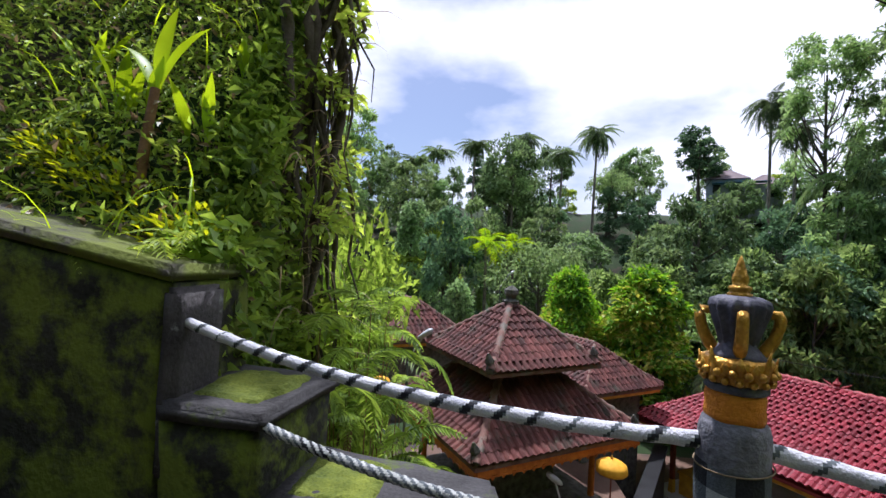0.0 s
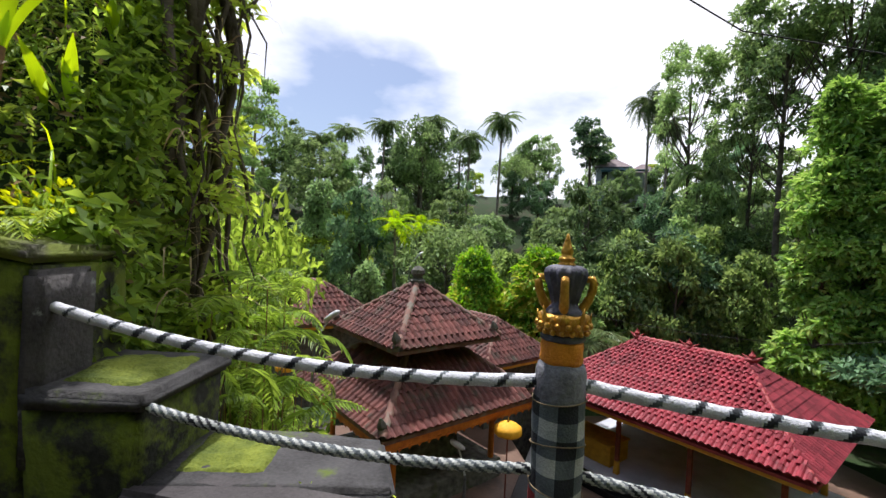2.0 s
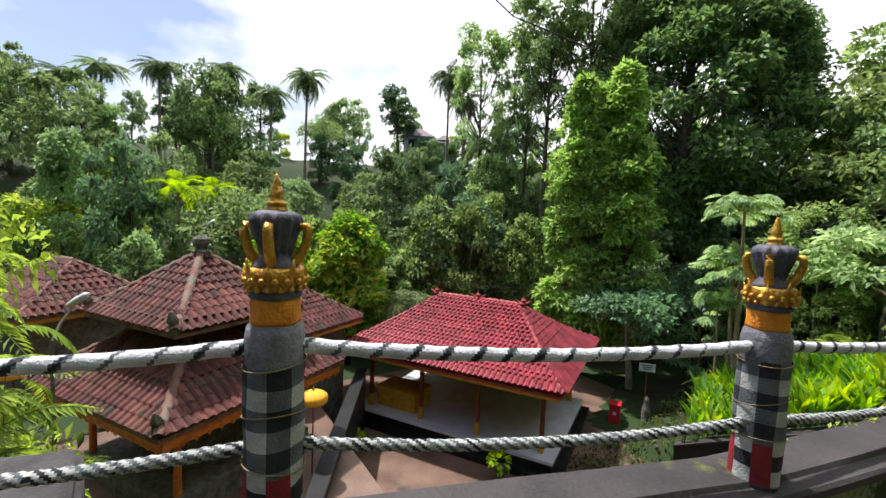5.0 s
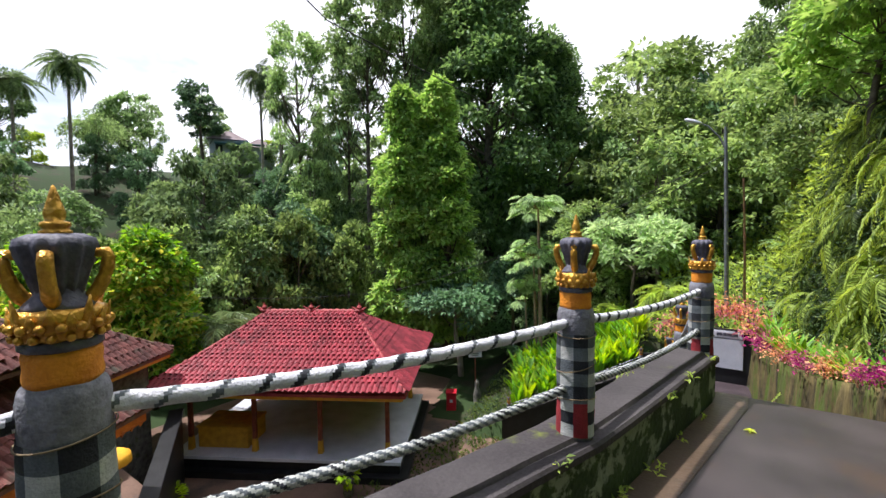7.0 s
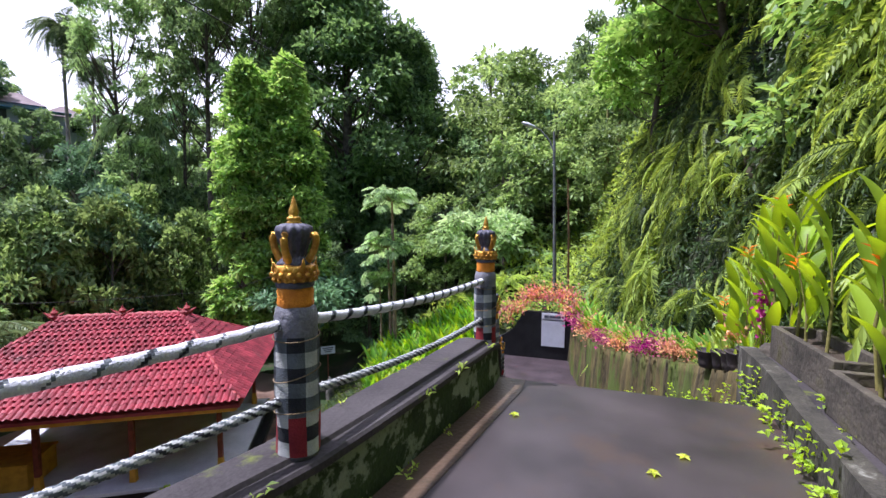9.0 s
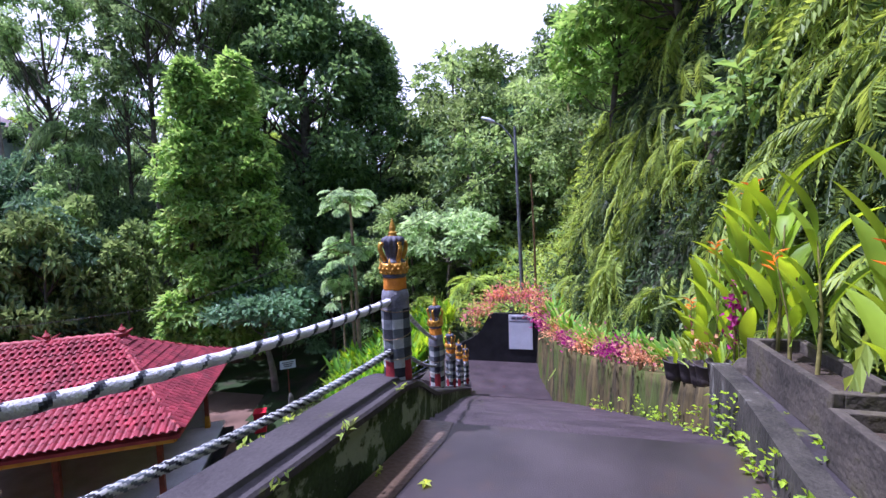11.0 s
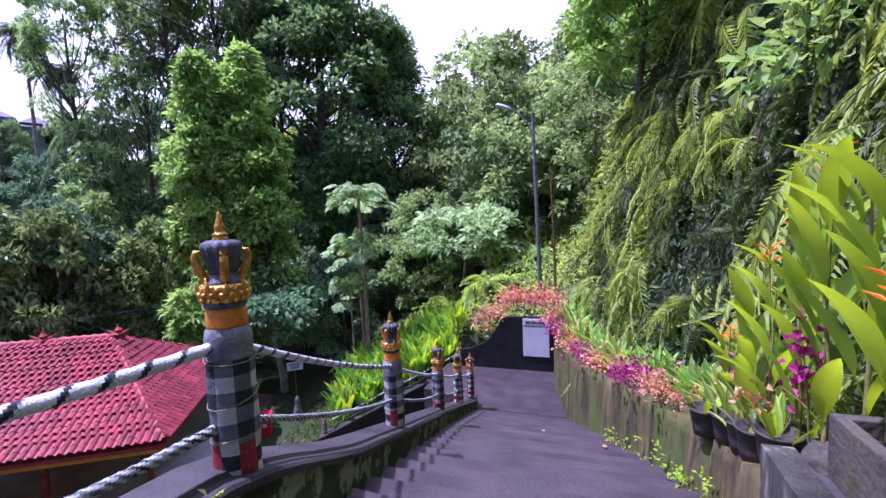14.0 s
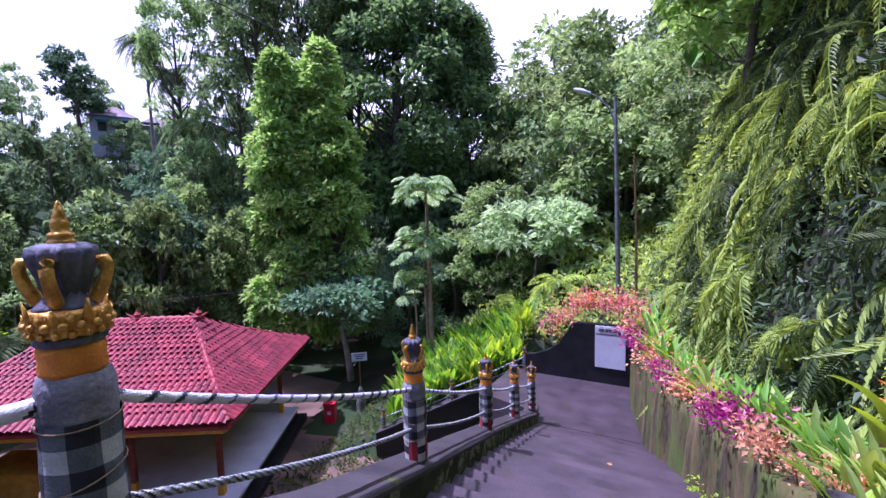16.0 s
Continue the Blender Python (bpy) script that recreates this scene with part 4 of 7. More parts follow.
def build_red_pavilion():
    W = to_world(RED["cx"], RED["cy"], RED["th"])
    a, b, r, zr, ze, zp, a2, b2 = (RED[k] for k in ("a", "b", "r", "zr", "ze", "zp", "a2", "b2"))
    pav = thing("pavilion", "open pavilion with a red tiled hip roof and pale floor", "pavilion")
    eave = [W(-a, -b, ze), W(a, -b, ze), W(a, b, ze), W(-a, b, ze)]
    top = [W(-r, 0, zr), W(r, 0, zr)]
    roof = roof_body("roof", eave, top, pav, M_REDRIDGE)
    tile = tile_mesh("tile", M_REDTILE, 0.23, 0.31)
    tiled_face(pav, roof, eave[0], eave[1], top[0], top[1], tile, M_REDTILE_REST, 230, 0.12, 0.23, 0.24)
    tiled_face(pav, roof, eave[1], eave[2], top[1], top[1], tile, M_REDTILE_REST, 70, 0.12, 0.23, 0.24)
    tiled_face(pav, roof, eave[2], eave[3], top[1], top[0], tile, M_REDTILE_REST, 0, 0.12, 0.23, 0.24)
    tiled_face(pav, roof, eave[3], eave[0], top[0], top[0], tile, M_REDTILE_REST, 0, 0.12, 0.23, 0.24)
    ridge_row("ridge", W(-r - 0.2, 0, zr + 0.05), W(r + 0.2, 0, zr + 0.05), 0.12, M_REDRIDGE, roof)
    for e, t in zip(eave, (top[0], top[1], top[1], top[0])):
        ridge_row("hip_ridge", t, e, 0.075, M_REDRIDGE, roof, "", 0.12)
    for u in (-r - 0.2, 0.0, r + 0.2):
        bm = lathe([(0.14, 0), (0.16, 0.08), (0.08, 0.14), (0.13, 0.22), (0.05, 0.32), (0.01, 0.44)], 10)
        for k in (-1, 1):
            bmesh.ops.create_cone(bm, cap_ends=True, segments=6, radius1=0.10, radius2=0.01, depth=0.5 if u == 0 else 0.34, matrix=pose(k * 0.22, 0, 0.14, 0, k * 55, 0))
        ob = part("roof_ornament", bm, M_REDRIDGE, roof, "carved red ridge ornament")
        ob.matrix_basis = pose(*W(u, 0, zr + 0.1), 0, 0, math.degrees(RED["th"]))
    for p, q in ((0, 1), (1, 2), (2, 3), (3, 0)):
        bar("eave_beam", Vector(eave[p]) * 0.965 + Vector(W(0, 0, ze)) * 0.035 - Vector((0, 0, 0.16)), Vector(eave[q]) * 0.965 + Vector(W(0, 0, ze)) * 0.035 - Vector((0, 0, 0.16)), 0.10, 0.20, M_YELLOWWOOD, pav, "yellow painted eave beam")
    part("floor", box((2 * a2, 2 * b2, 0.14), (0, 0, 0), 0.02), M_FLOORTILE, pav, "shiny pale grey floor").matrix_basis = pose(*W(0, 0, zp - 0.14), 0, 0, math.degrees(RED["th"]))
    part("plinth", box((2 * a2 - 0.1, 2 * b2 - 0.1, 0.75), (0, 0, 0), 0.03), M_BLACKSTONE, pav, "black stone plinth").matrix_basis = pose(*W(0, 0, zp - 0.88), 0, 0, math.degrees(RED["th"]))
    part("plinth_step", box((2 * a2 + 0.6, 2 * b2 + 0.6, 0.34), (0, 0, 0), 0.03), M_BLACKSTONE, pav, "black stone lower step").matrix_basis = pose(*W(0, 0, COURT - 0.04), 0, 0, math.degrees(RED["th"]))
    for u in (-4.2, -1.4, 1.4, 4.2):
        for v in (-2.9, 2.9):
            bm = box((0.16, 0.16, ze - zp + 0.1), (0, 0, 0), 0.012)
            col = part("column", bm, M_REDWOOD, pav)
            col.matrix_basis = pose(*W(u, v, zp), 0, 0, math.degrees(RED["th"]))
            part("column_foot", box((0.22, 0.22, 0.55), (0, 0, 0.0), 0.02, top=0.8), M_YELLOWWOOD, col, "yellow carved column foot")
    wall = box((2 * a2 - 1.2, 0.14, ze - zp), (0, 0, 0), 0.01)
    part("back_wall", wall, M_HOUSEWALL, pav, "pale back wall").matrix_basis = pose(*W(0, b2 - 0.4, zp), 0, 0, math.degrees(RED["th"]))
    plat = thing("offering_platform", "orange-yellow painted platform standing on the pale floor", "platform")
    part("base", box((2.2, 1.5, 0.85), (0, 0, 0), 0.03), M_YELLOWWOOD, plat)
    part("top", box((2.3, 1.6, 0.08), (0, 0, 0.85), 0.02), M_YELLOWWOOD, plat)
    plat.matrix_basis = pose(*W(-2.9, -2.0, zp), 0, 0, math.degrees(RED["th"]))


build_red_pavilion()

BRO = dict(cx=-14.72, cy=0.50, th=0.544, s1=2.05, s2=2.98, za=0.34, z1=-1.33, z2=-3.22)


def build_brown_pavilion():
    W = to_world(BRO["cx"], BRO["cy"], BRO["th"])
    s1, s2, za, z1, z2 = (BRO[k] for k in ("s1", "s2", "za", "z1", "z2"))
    pav = thing("shrine_pavilion", "two-tiered shrine pavilion with old mossy brown roof tiles", "shrine")
    tile = tile_mesh("tile", M_OLDTILE, 0.24)
    sq = lambda s, z: [W(-s, -s, z), W(s, -s, z), W(s, s, z), W(-s, s, z)]
    up = roof_body("upper_roof", sq(s1, z1), [W(-0.02, 0, za), W(0.02, 0, za)], pav, M_OLDRIDGE)
    low = roof_body("lower_roof", sq(s2, z2), [W(-0.02, 0, z2 + 2.25), W(0.02, 0, z2 + 2.25)], pav, M_OLDRIDGE)
    for roof, s, z, t, n in ((up, s1, z1, za, 75), (low, s2, z2, z2 + 2.25, 75)):
        e = sq(s, z)
        for k in range(4):
            tiled_face(pav, roof, e[k], e[(k + 1) % 4], W(0, 0, t), W(0, 0, t), tile, M_OLDTILE_REST, n if k < 2 else 0, 0.05, 0.24, 0.27)
            ridge_row("hip_ridge", W(0, 0, t), e[k], 0.115, M_OLDRIDGE, roof, "", 0.05)
            bm = lathe([(0.15, 0), (0.19, 0.12), (0.10, 0.24), (0.14, 0.34), (0.11, 0.42), (0.03, 0.56)], 10, 5, 0.15)
            ob = part("corner_ornament", bm, M_STONE, roof, "lichened stone corner ornament")
            ob.matrix_basis = Matrix.Translation(Vector(e[k]) * 0.94 + Vector(W(0, 0, z)) * 0.06) @ pose(0, 0, 0.02, 14, 10, 0)
    part("roof_finial", lathe([(0.26, 0), (0.28, 0.10), (0.16, 0.16), (0.18, 0.26), (0.25, 0.34), (0.24, 0.46), (0.14, 0.54), (0.04, 0.60)], 14, 7, 0.12), M_STONE, up, "dark carved stone finial").matrix_basis = pose(*W(0, 0, za - 0.02))
    e = sq(s2 - 0.12, z2)
    for k in range(4):
        bar("eave_beam", Vector(e[k]) - Vector((0, 0, 0.22)), Vector(e[(k + 1) % 4]) - Vector((0, 0, 0.22)), 0.10, 0.26, M_ORANGEWOOD, pav, "carved orange eave beam")
        a, b = Vector(e[k]), Vector(e[(k + 1) % 4])
        for i in range(18):
            p = a.lerp(b, (i + 0.5) / 18)
            bm = bmesh.new()
            bmesh.ops.create_cone(bm, cap_ends=True, segments=4, radius1=0.10, radius2=0.01, depth=0.16)
            ob = part("eave_tooth", bm, M_ORANGEWOOD, pav)
            ob.matrix_basis = pose(p.x, p.y, p.z - 0.36, 180, 0, 45 + math.degrees(BRO["th"]))
    part("core", box((1.9, 1.9, z1 - z2 + 0.3), (0, 0, 0), 0.02), M_DARKWOOD, pav, "dark wooden drum between the roofs").matrix_basis = pose(*W(0, 0, z2 + 0.2), 0, 0, math.degrees(BRO["th"]))
    for u in (-1, 1):
        for v in (-1, 1):
            part("column", lathe([(0.16, 0), (0.16, 0.3), (0.10, 0.4), (0.09, 2.0), (0.13, 2.15), (0.13, 2.5)], 10), M_ORANGEWOOD, pav, "carved orange column").matrix_basis = pose(*W(u * 1.95, v * 1.95, z2 - 2.68))
    part("plinth", box((4.4, 4.4, 0.7), (0, 0, 0), 0.04), M_STONE, pav, "carved stone plinth").matrix_basis = pose(*W(0, 0, UPPER_COURT - 0.05), 0, 0, math.degrees(BRO["th"]))
    part("altar", box((2.4, 2.4, 1.9), (0, 0, 0), 0.05, top=0.85), M_STONE, pav, "carved stone altar").matrix_basis = pose(*W(0, 0, UPPER_COURT + 0.6), 0, 0, math.degrees(BRO["th"]))


build_brown_pavilion()


def build_courts():
    c = thing("court", "wet brown paved temple court", "court", kind="structure")
    bm = bmesh.new()
    bmesh.ops.create_grid(bm, x_segments=30, y_segments=30, size=1)
    for v in bm.verts:
        v.co = Vector((-15 + v.co.x * 9.5, 12 + v.co.y * 10.5, COURT + 0.03 + 0.012 * wob(v.co.x * 9, v.co.y * 9, 0.7)))
    part("paving", bm, M_COURT, c)
    up = thing("upper_court", "grey paved terrace round the shrine pavilion", "court", kind="structure")
    part("paving", box((13.0, 12.6, 2.6), (-11.5, -1.6, UPPER_COURT - 2.56), 0.04), M_COURT, up)


build_courts()


# ---- foliage makers ----
def unit(v):
    return v / np.maximum(np.linalg.norm(v, axis=-1, keepdims=True), 1e-6)


def leaves(at, way, normal, length, width, fold=0.25, droop=0.15):
    """Leaves as folded diamonds: a foot, two shoulders and a tip."""
    at, way = np.asarray(at, float), unit(np.asarray(way, float))
    side = unit(np.cross(way, normal))
    nrm = np.cross(side, way)
    length, width = np.asarray(length)[:, None], np.asarray(width)[:, None]
    mid = at + way * length * 0.45
    tip = at + way * length - nrm * length * droop
    v = np.stack([at, mid - side * width * 0.5 + nrm * width * fold, tip, mid + side * width * 0.5 + nrm * width * fold], 1).reshape(-1, 3)
    k = np.arange(len(at)) * 4
    q = np.concatenate([np.stack([k, k + 2, k + 1, k + 1], 1), np.stack([k, k + 3, k + 2, k + 2], 1)], 1).reshape(-1, 4)
    return v, q


def clump_crown(g, centres, radii, per, size, flat=0.75, long=1.9, hang=0.35):
    """A crown of leafy clumps; each clump's leaves sit near its skin and point outward and a little down."""
    c = np.repeat(np.asarray(centres, float), per, axis=0)
    r = np.repeat(np.asarray(radii, float), per)
    d = unit(g.normal(size=(len(c), 3)))
    d[:, 2] = np.abs(d[:, 2]) * 1.0 - 0.35 * g.random(len(c))
    d = unit(d)
    p = c + d * (r * (0.45 + 0.6 * g.random(len(c)) ** 0.6))[:, None] * np.array([1, 1, flat])
    way = unit(d + g.normal(size=d.shape) * 0.55 + np.array([0, 0, -hang]))
    nrm = unit(d * 0.6 + np.array([0, 0, 1.0]) + g.normal(size=d.shape) * 0.35)
    ln = size * (0.6 + 0.8 * g.random(len(c)))
    return leaves(p, way, nrm, ln, ln / long)


def make_tree(name, label, seed, h, crown, low, clumps, per, size, leaf, bark, trunk=0.25, shape="round", clump=0.28, bare=0.0):
    """A tree at the origin: tapered trunk with limbs, and a crown of clumps. crown: its half width; low: where it begins (share of h)."""
    g = np.random.default_rng(seed)
    t = thing(name, label, "tree")
    lean = g.normal(size=2) * 0.02 * h
    spine = [(lean[0] * s * s + 0.15 * math.sin(s * 5 + seed), lean[1] * s * s + 0.15 * math.cos(s * 4 + seed), h * 0.9 * s - 0.6 * (s == 0)) for s in np.linspace(0, 1, 8)]
    wood = [tube_arrays(spine, [trunk * (1.25 - s) + 0.02 for s in np.linspace(0, 1, 8)], 8)]
    cs, rs = [], []
    for k in range(clumps):
        s = g.random()
        if shape == "column":
            z = h * (low + (1 - low) * s)
            prof = crown * (0.75 + 0.35 * math.sin(s * 9 + seed)) * min(1, (1 - s) * 3.5 + 0.18)
        elif shape == "spire":
            z = h * (low + (1 - low) * s)
            prof = crown * (0.9 + 0.14 * math.sin(s * 14 + seed)) * min(1, (1 - s) * 2.3) ** 0.8
        elif shape == "cone":
            z = h * (low + (1 - low) * s)
            prof = crown * (1.02 - s) ** 0.5 * min(1, 0.55 + 3 * s)
        elif shape == "spread":
            z = h * (low + (1 - low) * (0.35 + 0.65 * s ** 0.6))
            prof = crown * math.sqrt(max(1 - (s - 0.35) ** 2 / 0.6, 0.05))
        else:
            z = h * (low + (1 - low) * s)
            prof = crown * math.sqrt(max(1 - (2 * s - 0.85) ** 2 / 1.5, 0.04))
        a = g.random() * 2 * math.pi
        q = prof * (0.35 + 0.65 * g.random() ** 0.5)
        base = along(spine, min(z / (h * 0.9), 1.0))
        cs.append((base[0] + q * math.cos(a), base[1] + q * math.sin(a), z))
        rs.append(crown * clump * (0.6 + 0.7 * g.random()))
        if k % 3 == 0:
            b0 = along(spine, max(min(z / (h * 0.9), 1.0) - 0.18, 0.1))
            midp = (b0 * 0.5 + np.array(cs[-1]) * 0.5) - np.array([0, 0, 0.06 * h * g.random()])
            wood.append(tube_arrays([b0, midp, cs[-1]], [trunk * 0.28, trunk * 0.18, 0.02], 5))
    v, q = joined(wood)
    put("trunk", mesh_of("trunk", v, q, bark, smooth=True), t, "")
    keep = [k for k in range(clumps) if g.random() >= bare]
    v, q = clump_crown(g, [cs[k] for k in keep], [rs[k] for k in keep], per, size)
    put("crown", mesh_of("crown", v, q, leaf), t, "")
    return t


def frond(length, n, wide, droop, g, pairs=1.0, tip=0.15, up=0.3):
    """A feather leaf from the origin along +x, arching over; leaflets hang from a thin rib."""
    s = np.linspace(0.02, 1, n)
    rib = np.stack([length * s * (1 - 0.18 * droop * s), np.zeros(n), length * (up * s - (up + droop) * 0.62 * s ** 2.2)], 1)
    tan = unit(np.gradient(rib, axis=0))
    parts = []
    prof = np.sin(np.pi * np.clip(s * (1 - tip) + tip * 0.9, 0, 1)) ** 0.7
    for side in (-1, 1):
        way = unit(tan * 0.55 + np.array([0, side, 0]) * pairs + np.array([0, 0, -0.25 * droop]) + g.normal(size=(n, 3)) * 0.08)
        ln = wide * prof * (0.85 + 0.3 * g.random(n))
        parts.append(leaves(rib, way, np.tile([0, 0, 1.0], (n, 1)), ln, np.maximum(length / n * 0.85, 0.004) * np.ones(n), 0.05, 0.18))
    parts.append(tube_arrays(rib[:: max(n // 6, 1)], length * 0.006, 4))
    return joined(parts)


def spun(vq, m):
    v, q = vq
    m = np.array(m)
    return v @ m[:3, :3].T + m[:3, 3], q


def make_palm(name, label, seed, h, leaf, fronds=20, size=3.2, droop=1.0, trunk=0.16):
    g = np.random.default_rng(seed)
    t = thing(name, label, "palm tree")
    bend = g.normal(size=2) * 0.04 * h
    pts = [(bend[0] * s * s, bend[1] * s * s, h * s - 0.5 * (s == 0)) for s in np.linspace(0, 1, 9)]
    put("trunk", mesh_of("trunk", *tube_arrays(pts, [trunk * (1.4 - 0.6 * s) for s in np.linspace(0, 1, 9)], 8), M_PALEBARK, smooth=True), t)
    out = []
    for k in range(fronds):
        a = 360 * k * 0.382 + g.normal() * 8
        tilt = -62 + 118 * (k / fronds) + g.normal() * 13
        out.append(spun(frond(size * (0.85 + 0.3 * g.random()), 30, size * 0.26, droop * (0.7 + 0.5 * g.random()), g, 0.8), pose(*pts[-1], 0, 0, a) @ pose(0, 0, 0, 0, tilt * 0.7, 0)))
    v, q = joined(out)
    put("crown", mesh_of("crown", v, q, leaf), t)
    return t


def blade(length, width, bend, n=7, fold=0.18, stalk=0.25):
    """A broad strap leaf from the origin: a stalk, then a pointed blade that bends over."""
    s = np.linspace(0, 1, n)
    w = width * np.where(s < stalk, 0.10, np.sin(np.pi * np.clip((s - stalk) / (1 - stalk), 0, 1) ** 0.75) ** 0.8)
    w[-1] = 0.004
    ang = bend * s ** 1.6
    dx, dz = np.sin(ang), np.cos(ang)
    x = np.concatenate([[0], np.cumsum((dx[1:] + dx[:-1]) / 2) * length / (n - 1)])
    z = np.concatenate([[0], np.cumsum((dz[1:] + dz[:-1]) / 2) * length / (n - 1)])
    mid = np.stack([x, 0 * x, z], 1)
    nrm = np.stack([-dz, 0 * x, dx], 1)
    l = mid + np.stack([0 * w, -w / 2, 0 * w], 1) + nrm * (w * fold)[:, None]
    r = mid + np.stack([0 * w, w / 2, 0 * w], 1) + nrm * (w * fold)[:, None]
    v = np.stack([l, mid, r], 1).reshape(-1, 3)
    q = []
    for i in range(n - 1):
        k = 3 * i
        q += [(k, k + 1, k + 4, k + 3), (k + 1, k + 2, k + 5, k + 4)]
    return v, np.array(q)


def strap_clump(g, count, length, width, spread=0.5, rise=0.0, base=0.10, bend=0.9, lo=0.6):
    """A tuft of strap leaves."""
    out = []
    for k in range(count):
        a = g.random() * 360
        l = length * (lo + (1 - lo) * g.random())
        m = pose(base * g.normal(), base * g.normal(), rise * g.random(), 0, 0, a) @ pose(0, 0, 0, 0, math.degrees(spread) * (0.2 + 0.8 * g.random()), 0)
        out.append(spun(blade(l, width * (0.7 + 0.5 * g.random()), bend * (0.4 + 0.9 * g.random()), stalk=0.3), m))
    return joined(out)


def stuff(name, vq, leaf, label, category="plants"):
    ob = put(name, mesh_of(name, vq[0], vq[1], leaf))
    return tagged(ob, label, category, kind="stuff")


def on_ground(x, y, dz=0.0):
    return (x, y, ground_z(x, y) + dz)


def on_surface(g, n, x0, x1, y0, y1, keep=None):
    """Places on the land, dense on steep faces, with their normals."""
    pts, nrm = [], []
    while len(pts) < n:
        x, y = x0 + (x1 - x0) * g.random(), y0 + (y1 - y0) * g.random()
        if keep and not keep(x, y):
            continue
        z = ground_z(x, y)
        gx, gy = (ground_z(x + 0.06, y) - z) / 0.06, (ground_z(x, y + 0.06) - z) / 0.06
        if abs(gx) > 60 or abs(gy) > 60:
            continue
        area = math.sqrt(1 + gx * gx + gy * gy)
        if g.random() * 6 > area:
            continue
        pts.append((x, y, z))
        nrm.append((-gx / area, -gy / area, 1 / area))
    return np.array(pts), np.array(nrm)


# ---- forest across the valley ----
def build_forest():
    kinds = [
        make_tree("tree", "broad forest tree with dense mid-green crown", 1, 11, 4.0, 0.16, 52, 120, 0.44, L_FOREST, M_BARK, 0.22, clump=0.23),
        make_tree("tree", "tall forest tree with grey-green crown and pale limbs", 2, 13, 3.2, 0.18, 50, 110, 0.42, L_GREYGREEN, M_PALEBARK, 0.22, clump=0.23),
        make_tree("tree", "dark glossy forest tree with a rounded crown", 3, 12, 3.6, 0.12, 52, 115, 0.44, L_DARK, M_BARK, 0.24, clump=0.23),
        make_tree("tree", "bushy mid-green tree hung with creepers", 4, 11, 2.8, 0.03, 54, 110, 0.40, L_FOREST, M_BARK, 0.18, "column"),
        make_tree("tree", "open feathery tree with a light green crown", 5, 10, 4.4, 0.35, 34, 110, 0.36, L_GREYGREEN, M_BARK, 0.18, "spread"),
        make_tree("tree", "fresh yellow-green broadleaf tree", 6, 8, 2.8, 0.15, 36, 110, 0.42, L_FERN, M_BARK, 0.15),
    ]
    g = np.random.default_rng(5)
    spots = []
    for ring, count, a0, a1 in ((27, 9, -8, 100), (34, 13, -14, 105), (42, 17, -14, 108), (51, 20, -12, 110), (61, 22, -10, 112), (73, 22, -14, 112), (88, 24, -16, 114)):
        for k in range(count):
            ang = radians(a0 + (a1 - a0) * (k + 0.5 + 0.35 * g.normal()) / count)
            r = ring * (1 + 0.06 * g.normal())
            spots.append((-r * math.sin(ang), r * math.cos(ang), ring))
    used = set()
    for x, y, ring in spots:
        if math.hypot(x + 16.5, y - 12.5) < 10.5 or math.hypot(x + 17.3, y - 22.5) < 4.0 or (x > -7 and y < 30):
            continue
        k = int(g.choice(6, p=[0.20, 0.22, 0.17, 0.22, 0.11, 0.08]))
        s = (0.8 + 0.4 * g.random()) * (0.62 if ring < 30 else 0.85 if ring < 40 else 0.92 if ring < 55 else 0.74)
        m = pose(*on_ground(x, y, -0.4), 0, 0, g.random() * 360) @ Matrix.Diagonal((s * (0.78 + 0.2 * g.random()), s * (0.78 + 0.2 * g.random()), s * (0.95 + 0.35 * g.random()), 1))
        if k not in used:
            used.add(k)
            kinds[k].matrix_basis = m
            tagged(kinds[k], group="forest trees")
        else:
            ob = copy_thing(kinds[k], m)
            ob.matrix_basis = m


build_forest()


def build_palms():
    one = make_palm("palm_tree", "tall coconut palm with a ragged crown on the ridge", 7, 16, L_PALM, 40, 3.1, 1.3, 0.15)
    spots = [(-66.0, 6.1, 20.2), (-64.3, -1.5, 18.6), (-64.0, -7.0, 17.4), (-62.8, -10.0, 15.6), (-52.6, 33.0, 21.4), (-51.0, 34.6, 18.0), (-58.4, 14.6, 19.0), (-62.5, 11.0, 17.2), (-13.8, 71.0, 25.8), (-10.4, 71.6, 24.0)]
    for k, (x, y, top) in enumerate(spots):
        z = ground_z(x, y) - 0.3
        s = (top - z) / 16
        m = pose(x, y, z, 0, 0, 53 * k) @ Matrix.Diagonal((1.0, 1.0, s, 1))
        ob = one if k == 0 else copy_thing(one, m)
        ob.matrix_basis = m
        tagged(ob, group="coconut palms")
    low = make_palm("palm_tree", "half-dead palm with long drooping grey fronds", 9, 8, L_GREYGREEN, 16, 4.2, 1.6, 0.24)
    low.matrix_basis = pose(-35.0, 27.6, ground_z(-35.0, 27.6) - 0.2) @ Matrix.Diagonal((1, 1, (8.6 - ground_z(-35.0, 27.6)) / 8, 1))
    areca = make_palm("palm_tree", "bright green young areca palm", 10, 5, L_LIME, 12, 2.6, 0.8, 0.10)
    areca.matrix_basis = pose(-34.3, 0.2, -2.0)
    b = copy_thing(areca, pose(-34.0, 2.3, -2.3))
    wither = make_palm("palm_tree", "small palm with pale arching fronds beside the court", 12, 1.6, L_PALM, 14, 2.6, 1.0, 0.16)
    wither.matrix_basis = pose(-21.2, 10.3, -4.6)


build_palms()


